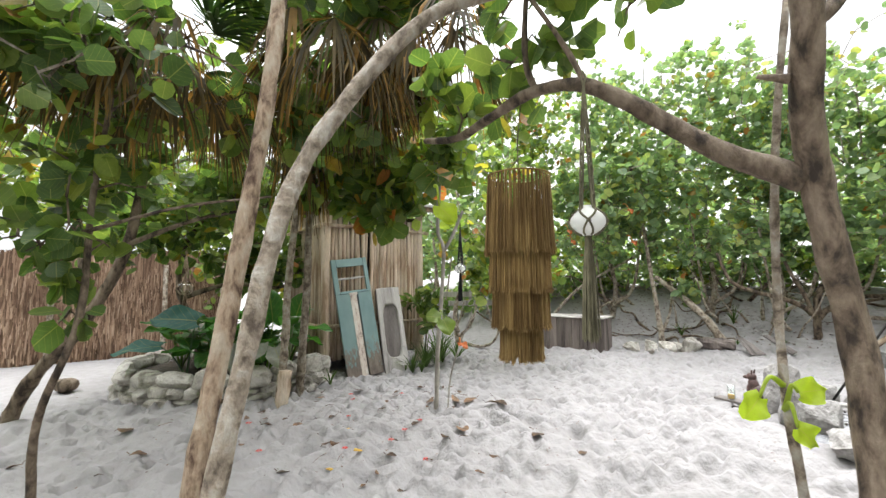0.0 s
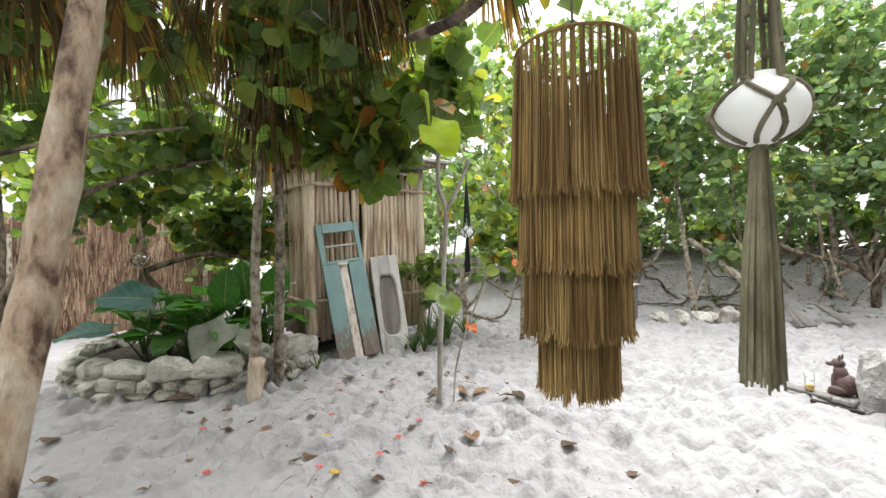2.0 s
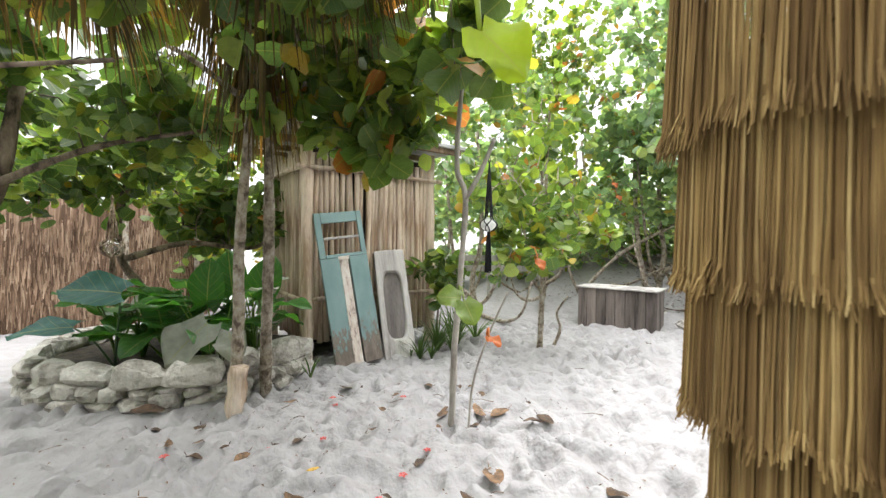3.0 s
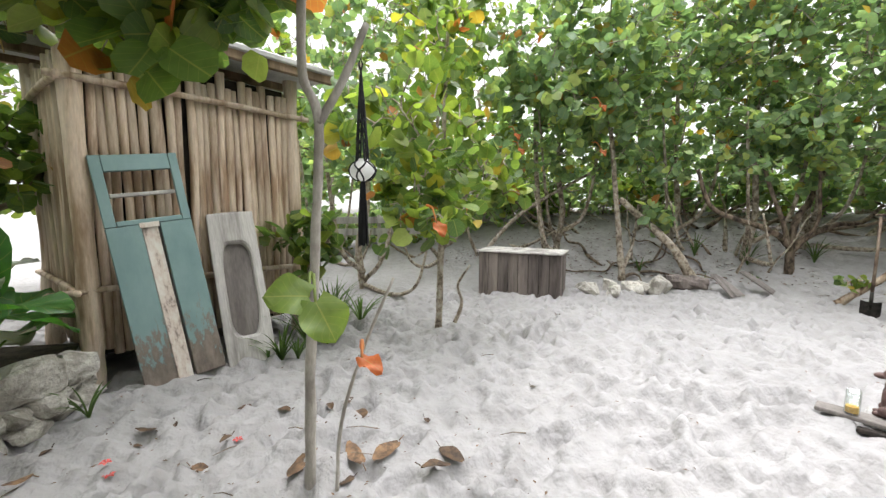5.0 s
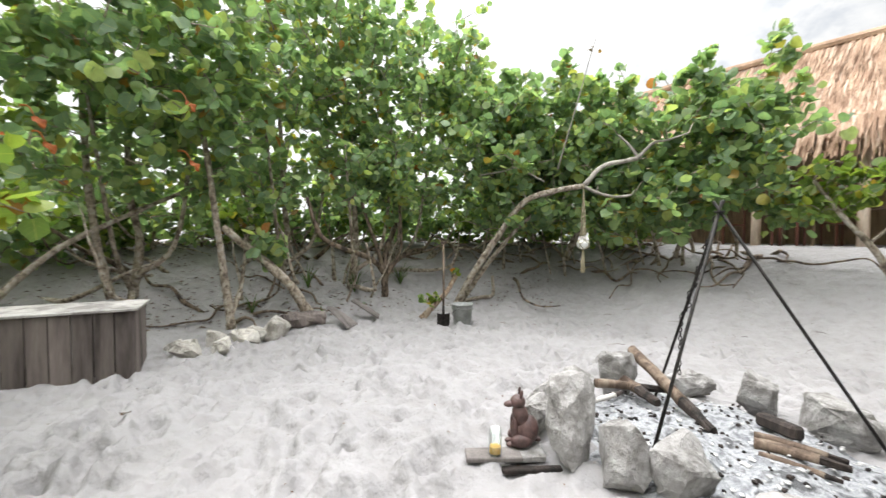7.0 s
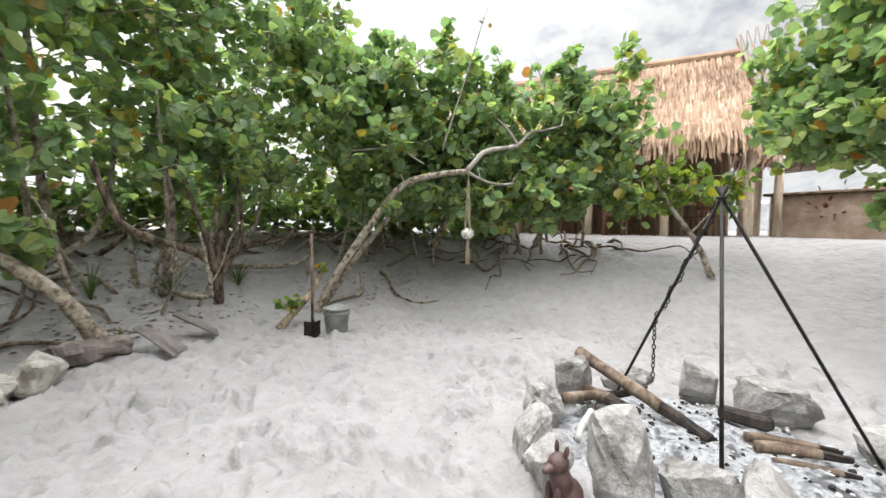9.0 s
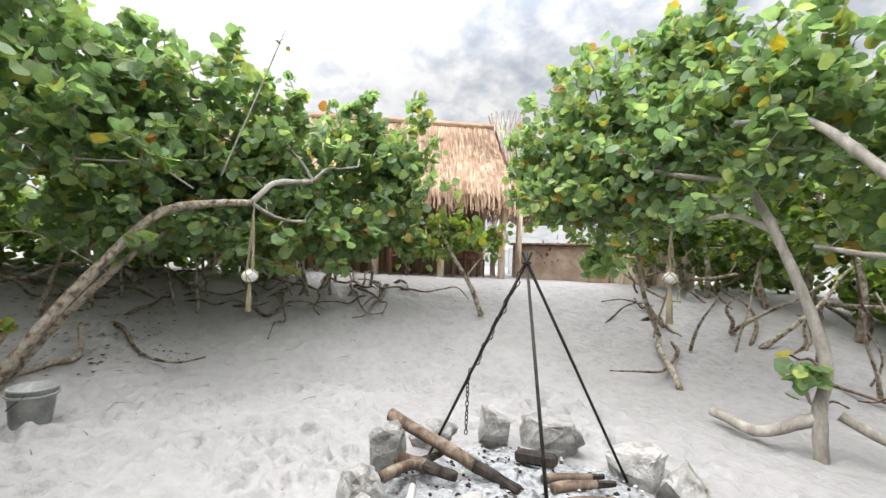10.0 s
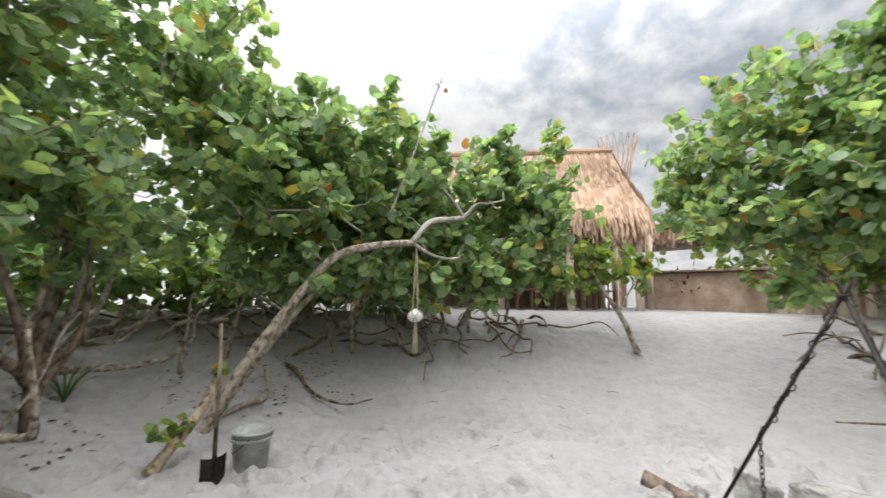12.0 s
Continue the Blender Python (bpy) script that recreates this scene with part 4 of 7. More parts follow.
# the wide tree over the far side of the fire pit
tree("sea_grape_tree", [([(3.79, 0.34, -0.06), (3.80, 0.32, 0.45), (3.78, 0.28, 0.9), (3.95, 0.3, 1.5), (4.2, 0.38, 2.2), (4.4, 0.42, 2.65)], 0.06, 0.042),
                        ([(4.4, 0.42, 2.65), (4.9, 0.5, 2.75), (5.5, 0.5, 2.95), (6.3, 0.3, 3.3), (7.0, 0.3, 3.5)], 0.045, 0.015),
                        ([(4.32, 0.4, 2.5), (5.0, 0.2, 2.55), (5.8, 0.1, 2.7), (6.4, -0.2, 2.6)], 0.04, 0.02),
                        ([(4.15, 0.36, 2.1), (4.6, 0.3, 2.3), (5.2, 0.3, 2.2)], 0.04, 0.018),
                        ([(3.82, 0.3, 0.35), (4.2, 0.5, 0.12), (4.55, 0.35, 0.1), (4.75, 0.3, 0.1)], 0.06, 0.05),
                        ([(3.7, 0.2, 0.4), (3.2, 0.1, 0.15), (2.9, 0.3, 0.02)], 0.05, 0.03)],
     [((5.1, 0.3, 3.2), (1.7, 1.0, 0.9), 330), ((4.3, 0.0, 3.7), (1.1, 0.9, 0.7), 150), ((6.0, 0.2, 2.7), (0.9, 0.8, 0.7), 130), ((7.0, 0.4, 2.9), (0.95, 0.85, 0.8), 130), ((7.5, 0.3, 3.6), (0.95, 0.8, 1.0), 150), ((6.4, 0.3, 4.2), (1.0, 0.8, 0.95), 130), ((8.1, 0.3, 3.2), (0.6, 0.5, 0.55), 44), ((5.2, 0.3, 4.5), (0.6, 0.5, 0.4), 30), ((3.72, 0.3, 4.25), (0.14, 0.14, 0.45), 9), ((2.9, 0.2, 4.0), (0.35, 0.35, 0.4), 18), ((3.9, -0.6, 3.2), (1.0, 0.8, 0.7), 90), ((5.3, 0.2, 4.2), (0.9, 0.7, 0.5), 40), ((6.2, 0.3, 3.7), (0.12, 0.12, 0.5), 5), ((5.5, 0.2, 4.6), (0.15, 0.15, 0.55), 6), ((4.8, 0.3, 4.7), (0.15, 0.15, 0.5), 6), ((3.8, 0.4, 0.75), (0.2, 0.2, 0.12), 5)],
     LEAF, BARK_PALE, "wide sea grape tree with bare pale limbs", 75, per=8, size=0.145)
tree("sea_grape_tree", [([(2.1, -0.6, -0.05), (2.2, -0.3, 0.8), (2.5, 0.1, 1.7), (2.85, 0.6, 2.05), (3.3, 0.55, 2.5), (3.85, 0.5, 3.1), (4.4, 0.65, 3.2)], 0.085, 0.035),
                        ([(2.7, 0.4, 1.95), (3.3, 0.3, 1.85), (3.9, 0.2, 1.95)], 0.045, 0.02),
                        ([(3.0, 0.6, 2.2), (3.2, 0.0, 2.9), (3.3, -0.3, 3.6)], 0.05, 0.02)],
     [((2.6, -0.3, 3.7), (0.9, 0.8, 0.8), 90), ((3.0, -0.5, 2.9), (0.9, 0.7, 0.5), 70), ((3.3, -0.4, 2.2), (0.8, 0.6, 0.4), 50)], LEAF, BARK_PALE, "sea grape tree with a long leaning limb", 76, per=8, size=0.15)
# sea grapes in the darker leaf copy: their shade is in the colour
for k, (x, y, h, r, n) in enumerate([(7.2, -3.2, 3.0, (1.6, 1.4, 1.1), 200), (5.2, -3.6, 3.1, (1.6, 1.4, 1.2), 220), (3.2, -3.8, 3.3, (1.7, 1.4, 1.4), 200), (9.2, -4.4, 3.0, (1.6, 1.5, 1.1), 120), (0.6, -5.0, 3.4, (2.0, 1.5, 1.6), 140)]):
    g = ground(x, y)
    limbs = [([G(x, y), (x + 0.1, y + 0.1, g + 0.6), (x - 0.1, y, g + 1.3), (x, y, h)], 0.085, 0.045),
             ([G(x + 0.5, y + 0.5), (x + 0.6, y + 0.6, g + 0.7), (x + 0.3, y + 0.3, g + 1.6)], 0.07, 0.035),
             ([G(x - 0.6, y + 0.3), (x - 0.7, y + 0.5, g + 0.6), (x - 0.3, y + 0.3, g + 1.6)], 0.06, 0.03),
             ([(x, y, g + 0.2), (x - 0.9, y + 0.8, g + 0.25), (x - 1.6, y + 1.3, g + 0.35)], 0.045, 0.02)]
    tree("sea_grape_tree", limbs, [((x, y, h), r, n), ((x, y + 0.4, h - 0.8), (r[0], 0.9, 0.6), n // 3)], LEAF_SHADED, BARK, "shaded sea grape tree at the foot of the dune", 80 + k, per=8, size=0.155)
tree("twisted_stem", [([(5.46, -0.25, 0.1), (5.75, -0.5, 0.28), (6.2, -0.9, 0.45), (6.32, -1.06, 0.63), (6.2, -0.75, 0.85), (6.15, -0.5, 1.15), (6.2, -0.4, 1.5), (6.1, -0.2, 1.9)], 0.045, 0.03)],
     [((6.7, -0.1, 1.75), (0.4, 0.35, 0.3), 12)], LEAF, BARK, "twisted snaking stem on the sand slope", 90, group="stems")


# ---- undergrowth and bare boughs along the crest ----
def make_undergrowth():
    rnd = random.Random(31)
    line = curve([(-3.5, 13.2, 0), (-0.5, 14.8, 0), (2.0, 13.2, 0), (4.4, 12.4, 0), (6.8, 11.6, 0), (9.2, 10.4, 0), (10.8, 8.2, 0), (11.2, 6.2, 0), (11.0, 4.2, 0)], 3)
    for k, p in enumerate(line):
        x, y = p.x, p.y
        g = ground(x, y)
        limbs = [([G(x, y), (x + 0.1, y, g + 0.5), (x, y, g + 1.0)], 0.03, 0.015)]
        tree("undergrowth_shrub", limbs, [((x, y, g + 0.55), (0.95, 0.7, 0.65), 48)], LEAF if k % 3 else LEAF_SHADED, BARK, "low tangled shrub under the sea grape trees", 500 + k, per=6, size=0.17, group="undergrowth")
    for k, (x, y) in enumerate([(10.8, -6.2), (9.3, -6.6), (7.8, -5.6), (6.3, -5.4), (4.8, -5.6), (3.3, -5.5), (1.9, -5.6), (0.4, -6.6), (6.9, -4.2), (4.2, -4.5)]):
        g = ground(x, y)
        tree("undergrowth_shrub", [([G(x, y), (x + 0.1, y, g + 0.5), (x, y, g + 1.0)], 0.03, 0.015)], [((x, y, g + 0.7), (1.1, 0.8, 0.85), 80)], LEAF_SHADED, BARK, "low tangled shrub under the sea grape trees", 580 + k, per=6, size=0.17, group="undergrowth")
    for k in range(16):
        x, y = rnd.uniform(3.8, 7.6), rnd.uniform(-3.8, -1.8)
        g = ground(x, y)
        a = rnd.uniform(0, 6.28)
        lift = rnd.uniform(0.1, 0.5)
        pts = [(x, y, g - 0.05)]
        for j in range(1, 5):
            a += rnd.uniform(-0.5, 0.5)
            q = pts[-1]
            pts.append((q[0] + math.cos(a) * 0.4, q[1] + math.sin(a) * 0.4, max(ground(q[0] + math.cos(a) * 0.4, q[1] + math.sin(a) * 0.4) + 0.05, q[2] + lift * rnd.uniform(0.4, 1.3))))
        tree("bare_bough", [(pts, rnd.uniform(0.02, 0.045), 0.012)], [], LEAF, BARK if k % 2 else BARK_DARK, "bare crooked bough in the thicket", 600 + k, group="stems", sides=6)
    for k in range(26):
        t = rnd.uniform(0, len(line) - 1.01)
        p = line[int(t)].lerp(line[int(t) + 1], t % 1)
        x, y = p.x * 0.93 + 0.1, p.y * 0.93 - 0.05
        g = ground(x, y)
        a = rnd.uniform(0, 6.28)
        ln = rnd.uniform(0.8, 1.9)
        pts = [(x, y, g - 0.05)]
        for j in range(1, 5):
            a += rnd.uniform(-0.5, 0.5)
            q = pts[-1]
            x2, y2 = q[0] + math.cos(a) * ln / 4, q[1] + math.sin(a) * ln / 4
            pts.append((x2, y2, max(ground(x2, y2) + 0.06, q[2] + rnd.uniform(-0.03, 0.32))))
        tree("bare_bough", [(pts, rnd.uniform(0.03, 0.055), 0.015)], [], LEAF, BARK if k % 2 else BARK_DARK, "bare crooked bough lying along the dune", 540 + k, group="stems", sides=7)

    def slope_spot(d0, d1):
        i = rnd.randint(1, 5)
        a, b = FOOT[i], FOOT[i + 1]
        n = Vector((-(b - a).y, (b - a).x)).normalized()
        q = a.lerp(b, rnd.random()) + n * rnd.uniform(d0, d1)
        return q.x, q.y
    for k in range(84):
        x, y = slope_spot(2.7, 4.3)
        a = rnd.uniform(0, 6.28)
        step = rnd.uniform(0.15, 0.42)
        pts = [(x, y, ground(x, y) - 0.03)]
        lift = rnd.uniform(0.0, 0.16) if k % 3 else 0.35
        for j in range(1, 6):
            a += rnd.uniform(-0.4, 0.4)
            x, y = x + math.cos(a) * step, y + math.sin(a) * step
            pts.append((x, y, ground(x, y) + 0.04 + lift * j * rnd.uniform(0.3, 1.0)))
        tree("bare_bough", [(pts, rnd.uniform(0.014, 0.04), 0.008)], [], LEAF, BARK if k % 2 else BARK_DARK, "bare crooked bough lying along the dune", 640 + k, group="stems", sides=6)
    def brush(places, count, seed, spread):
        """Crooked dead stems and roots that crowd under a tree."""
        path = curve([(x, y, 0) for x, y in places], 6)
        for k in range(count):
            t = rnd.uniform(0, len(path) - 1.01)
            p = path[int(t)].lerp(path[int(t) + 1], t % 1)
            x, y = p.x + rnd.uniform(-spread, spread), p.y + rnd.uniform(-spread, spread)
            a = rnd.uniform(0, 6.28)
            step = rnd.uniform(0.12, 0.36)
            upright = k % 3 == 0
            pts = [(x, y, ground(x, y) - 0.04)]
            for j in range(1, 6):
                a += rnd.uniform(-0.7, 0.7)
                s = step * (0.4 if upright else 1.0)
                x, y = x + math.cos(a) * s, y + math.sin(a) * s
                rise = 0.22 * j if upright else rnd.uniform(0.0, 0.05) * j
                pts.append((x, y, ground(x, y) + 0.03 + rise))
            tree("bare_bough", [(pts, rnd.uniform(0.016, 0.045), 0.01)], [], LEAF, BARK_DARK if k % 3 else BARK, "bare crooked bough under the sea grape tree", seed + k, group="stems", sides=6)
    brush([(9.3, 7.7), (9.9, 6.1), (10.15, 4.6), (10.2, 3.2), (10.2, 2.0)], 44, 900, 0.35)
    brush([(7.2, -0.8), (6.5, -1.4), (5.4, -1.9), (4.4, -2.1), (3.2, -2.5)], 20, 980, 0.4)
    brush([(3.0, 10.2), (5.0, 10.0), (6.8, 9.4), (7.8, 8.8)], 18, 1040, 0.35)
    dry = Geo()
    for k in range(2600):
        x, y = slope_spot(0.4, 4.2)
        z = ground(x, y) + 0.006
        s = rnd.uniform(0.015, 0.05)
        a = rnd.uniform(0, 6.28)
        c, q = math.cos(a) * s, math.sin(a) * s
        dry.add([(x - c, y - q, z), (x + q * 0.5, y - c * 0.5, z + rnd.uniform(0.0, 0.02)), (x + c, y + q, z + 0.008), (x - q * 0.5, y + c * 0.5, z + rnd.uniform(0.0, 0.02))], [(0, 1, 2, 3)])
    thing("leaf_litter", dry, LITTER, "dry brown leaf litter under the sea grape trees", "leaf litter", kind="stuff")


make_undergrowth()

# ---- the pole hut ----
HUT = pose(-2.03, 6.5, 0, 0, 0, 40.5)
HUT_L, HUT_W = 1.90, 1.55


def pole_mesh(k, length, r):
    rnd = random.Random(k)
    pts, rad = [], []
    a, b = rnd.uniform(-1, 1), rnd.uniform(-1, 1)
    for i in range(7):
        z = length * i / 6
        pts.append((0.010 * math.sin(a * 5 + z * 2.6), 0.006 * math.sin(b * 5 + z * 3.1), z))
        rad.append(r * (1.06 - 0.12 * i / 6 + rnd.uniform(-0.07, 0.07)))
    return Geo().tube(pts, rad, 7, 0.15).mesh("pole", POLE, True)


def make_hut():
    hut = tagged(new("pole_hut"), "small hut of upright peeled poles with a flat pale roof", "hut")
    hut.matrix_world = HUT
    shapes = [pole_mesh(k, 2.45, 0.0365 + 0.003 * (k % 3)) for k in range(9)]
    rnd = random.Random(5)

    def row(n, at_pos, old):
        for i in range(n):
            x, y = at_pos((i + 0.5) / n)
            ob = part("pole", rnd.choice(shapes), POLE, hut, m=pose(x, y, 0.27 + rnd.uniform(-0.05, 0.04), rnd.uniform(-0.6, 0.6), rnd.uniform(-0.7, 0.7), rnd.uniform(0, 360)))
            ob.scale = (1, 1, rnd.uniform(0.965, 1.02))
    row(26, lambda t: (t * HUT_L, rnd.uniform(-0.008, 0.008)), False)
    row(20, lambda t: (rnd.uniform(-0.008, 0.008), t * HUT_W), True)
    row(22, lambda t: (HUT_L + rnd.uniform(-0.008, 0.008), t * HUT_W), True)
    row(20, lambda t: (t * HUT_L, HUT_W), True)
    for x, y in ((0.0, 0.0), (HUT_L, 0.0), (0.0, HUT_W), (HUT_L, HUT_W)):
        g = Geo().tube(curve([(x - 0.02, y - 0.02, -0.1), (x, y - 0.03, 0.9), (x - 0.01, y - 0.01, 2.86)], 5), taper(11, 0.085, 0.07, 0.05, 3), 10, 0.3)
        part("corner_post", g, POLE, hut, "thick corner post with stringy bark", smooth=True)
    for z, r in ((2.47, 0.03), (0.80, 0.027)):
        for a, b in (((-0.16, -0.075), (HUT_L + 0.17, -0.07)), ((-0.085, -0.12), (-0.08, HUT_W + 0.1)), ((HUT_L + 0.085, -0.1), (HUT_L + 0.085, HUT_W + 0.1))):
            g = Geo().tube(curve([(*a, z), ((a[0] + b[0]) / 2, (a[1] + b[1]) / 2 - 0.008, z + 0.012), (*b, z - 0.01)], 5), r, 7, 0.2)
            part("rail", g, POLE, hut, "horizontal pole tied across the wall", smooth=True)
    part("roof", Geo().box((HUT_L + 0.75, HUT_W + 0.75, 0.06), pose(HUT_L / 2 + 0.06, HUT_W / 2, 2.99, 1.5, 0, 0), 0.01), TIN, hut, "flat pale roof sheet")
    for y in (-0.3, 0.45, 1.2, 1.8):
        part("roof_beam", Geo().box((HUT_L + 0.6, 0.07, 0.09), pose(HUT_L / 2 + 0.05, y, 2.905 + y * 0.026, 0, 0, 0)), POLE_OLD, hut)
    # added dark floor and sheets behind the poles: interior shade as colour
    part("floor", Geo().box((HUT_L - 0.1, HUT_W - 0.1, 0.05), pose(HUT_L / 2, HUT_W / 2 + 0.02, 0.24)), INNER_SHADE, hut)
    part("lining", Geo().box((HUT_L - 0.12, 0.02, 2.5), pose(HUT_L / 2, 0.075, 1.5)), INNER_SHADE, hut)
    part("lining", Geo().box((0.02, HUT_W - 0.22, 2.5), pose(0.075, HUT_W / 2, 1.5)), INNER_SHADE, hut)


make_hut()


def axes(o, ex, ez):
    """A pose from an origin and two directions, the second of them kept."""
    ez = Vector(ez).normalized()
    ex = Vector(ex)
    ex = (ex - ez * ex.dot(ez)).normalized()
    ey = ez.cross(ex)
    m = Matrix((ex, ey, ez)).transposed().to_4x4()
    m.translation = Vector(o)
    return m


def make_door():
    door = tagged(new("old_door"), "old teal door with peeling paint leaning on the hut", "door")
    door.matrix_world = axes((-1.58, 6.32, -0.03), (0.84, 0.545, 0.115), (-0.36, 0.15, 1.91))
    T = 0.045

    def bar(name, x0, x1, z0, z1, mat, dy=0.0, t=T, label=""):
        part(name, Geo().box((x1 - x0, t, z1 - z0), pose((x0 + x1) / 2, dy, (z0 + z1) / 2), 0.005), mat, door, label)
    bar("panel", 0.0, 0.235, 0, 1.36, TEAL)
    bar("panel", 0.372, 0.61, 0, 1.36, TEAL)
    bar("strip", 0.239, 0.352, 0.0, 1.34, WHITE, 0.004, 0.03, "strip of flaking white paint")
    bar("backing_board", 0.20, 0.41, 0.02, 1.33, PLANK_SHADE, 0.032, 0.012)
    bar("stile", 0.0, 0.078, 1.363, 1.95, TEAL)
    bar("stile", 0.545, 0.61, 1.363, 1.95, TEAL)
    bar("top_rail", 0.081, 0.542, 1.815, 1.948, TEAL, 0.001)
    bar("sill_rail", 0.081, 0.542, 1.363, 1.405, TEAL, -0.004)
    bar("glazing_bar", 0.081, 0.542, 1.60, 1.632, PLANK_GREY, 0.0, 0.03, "bare wooden glazing bar")
    bar("latch_plate", 0.225, 0.365, 1.33, 1.372, WHITE, -0.028, 0.01)


make_door()


def make_trough():
    """A thick bleached board with a long hollow in it."""
    w, h, t, d = 0.42, 1.53, 0.085, 0.055
    n = 36
    cx, cz, hx, hz, r = w * 0.50, h * 0.50, 0.125, 0.46, 0.12

    def rounded(k, grow):
        a = 2 * math.pi * (k + 0.5) / n
        ca, sa = math.cos(a), math.sin(a)
        e = 0.42
        x = (hx + grow) * math.copysign(abs(ca) ** e, ca)
        z = (hz + grow) * math.copysign(abs(sa) ** (e * 0.75), sa)
        x += 0.012 * math.sin(a * 3 + 1)
        return cx + x, cz + z

    def outer(k):
        a = 2 * math.pi * (k + 0.5) / n
        ca, sa = math.cos(a), math.sin(a)
        s = 1 / max(abs(ca) / (w / 2), abs(sa) / (h / 2))
        s = min(s, 1.02 * math.hypot(w / 2 - 0.02, h / 2 - 0.02))
        return w / 2 + ca * s, h / 2 + sa * s
    g = Geo()
    rings = []
    for fn, y in ((lambda k: outer(k), t), (lambda k: outer(k), 0.006), (lambda k: tuple(0.97 * q + 0.03 * c for q, c in zip(outer(k), (w / 2, h / 2))), 0.0), (lambda k: rounded(k, 0.018), 0.0), (lambda k: rounded(k, 0.0), 0.012), (lambda k: rounded(k, -0.012), d)):
        i0 = len(g.v)
        g.v.extend((fn(k)[0], y, fn(k)[1]) for k in range(n))
        rings.append(i0)
    for a, b in zip(rings, rings[1:]):
        for k in range(n):
            g.f.append((a + k, a + (k + 1) % n, b + (k + 1) % n, b + k))
    g.f.append(tuple(rings[0] + k for k in range(n)))
    ob = tagged(new("wash_board"), "thick bleached wooden board with a long carved hollow", "board")
    ob.matrix_world = axes((-1.03, 6.62, -0.05), (0.94, 0.342, 0.078), (-0.26, 0.38, 1.46))
    part("body", g, PLANK_GREY, ob)
    f = Geo()
    f.v.extend((rounded(k, -0.012)[0], d - 0.001, rounded(k, -0.012)[1]) for k in range(n))
    f.f.append(tuple(range(n)))
    # the recess shade is painted: this bottom is darker than the board
    part("hollow", f, PLANK_SHADE, ob, "bottom of the hollow with shade in its colour")


make_trough()

# ---- the stone planter with broad-leaved plants ----
BED = [(-1.95, 6.25), (-2.0, 5.75), (-2.25, 5.3), (-2.75, 5.02), (-3.3, 4.92), (-3.85, 5.0), (-4.35, 5.25), (-4.6, 5.75), (-4.55, 6.4), (-4.0, 6.9)]


def make_planter():
    ob = base("stone_planter", (-3.2, 5.6, 0), "low curved planter wall of rough limestone", "planter")
    o = Vector((-3.2, 5.6, 0))
    line = curve([(x, y, 0) for x, y in BED], 10)
    run = [0.0]
    for a, b in zip(line, line[1:]):
        run.append(run[-1] + (b - a).length)
    rnd = random.Random(8)

    def spot(s):
        for i in range(len(line) - 1):
            if run[i + 1] >= s:
                t = (s - run[i]) / (run[i + 1] - run[i])
                d = (line[i + 1] - line[i]).normalized()
                return line[i].lerp(line[i + 1], t), math.atan2(d.y, d.x)
        return line[-1], 0.0
    for z0, h, wmin, wmax, out in ((0.0, 0.15, 0.18, 0.36, 0.02), (0.12, 0.12, 0.12, 0.28, 0.0), (0.22, 0.22, 0.28, 0.52, 0.01)):
        s = 0.0
        k = 0
        while s < run[-1] - 0.1:
            w = rnd.uniform(wmin, wmax)
            p, a = spot(s + w / 2)
            hh = h * rnd.uniform(0.85, 1.25)
            off = Vector((math.sin(a), -math.cos(a), 0)) * rnd.uniform(-0.03, 0.03)
            g = Geo().rock(p + off - o + Vector((0, 0, z0 + hh / 2 - 0.02)), (w * 1.08, rnd.uniform(0.24, 0.32), hh * 1.12), rnd.randint(1, 9999), a, 3, 0.72)
            part("stone", g, STONE, ob)
            s += w * 0.98
            k += 1
    soil = Geo()
    ring = [((x + 3.2) * 0.93, (y - 5.6) * 0.93, 0.27) for x, y in BED] + [(0.9, 1.2, 0.27)]
    soil.add(ring, [list(range(len(ring)))])
    part("soil", soil, SOIL, ob, "dark damp soil")


make_planter()


def broad_leaf(name, at_pos, aim, face, length, wide, material, parent=None, stem_from=None, wave=0.03, label=""):
    """One large leaf with a midrib, wavy edges and a stalk."""
    aim, face = Vector(aim).normalized(), Vector(face)
    face = (face - aim * face.dot(aim)).normalized()
    side = aim.cross(face)
    g = Geo()
    nu, nv = 7, 9
    uvs = []
    for j in range(nv):
        v = j / (nv - 1)
        half = wide * 0.5 * (math.sin(math.pi * min(1, v * 0.92 + 0.10)) ** 0.62) * (1.0 if v < 0.98 else 0.2)
        for i in range(nu):
            u = i / (nu - 1) * 2 - 1
            back = -0.16 * length * abs(u) ** 1.5 * max(0.0, 1 - v * 3)
            lift = abs(u) * 0.20 * half - 0.30 * length * v * v * 0.5 + wave * math.sin(v * 9 + u * 3) * abs(u)
            g.v.append(tuple(Vector(at_pos) + aim * (v * length + back) + side * (u * half) + face * lift))
            uvs.append((u * 0.5 + 0.5, v))
    for j in range(nv - 1):
        for i in range(nu - 1):
            a = j * nu + i
            g.f.append((a, a + 1, a + nu + 1, a + nu))
    me = g.mesh(name, material, True)
    lay = me.uv_layers.new(name="uv")
    for lp in me.loops:
        lay.data[lp.index].uv = uvs[lp.vertex_index]
    ob = new(name, me)
    if parent is not None:
        ob.parent = parent
        ob.matrix_parent_inverse = parent.matrix_world.inverted()
    if label:
        tagged(ob, label)
    if stem_from is not None:
        s = Geo().tube(curve([stem_from, Vector(stem_from).lerp(Vector(at_pos), 0.55) + Vector((0, 0, 0.06)), at_pos], 5), [0.014, 0.013, 0.012, 0.011, 0.010, 0.009, 0.008, 0.008, 0.007, 0.007, 0.006], 5)
        st = new("stalk", s.mesh("stalk", material, True))
        st.parent = parent
        st.matrix_parent_inverse = parent.matrix_world.inverted()
    return ob


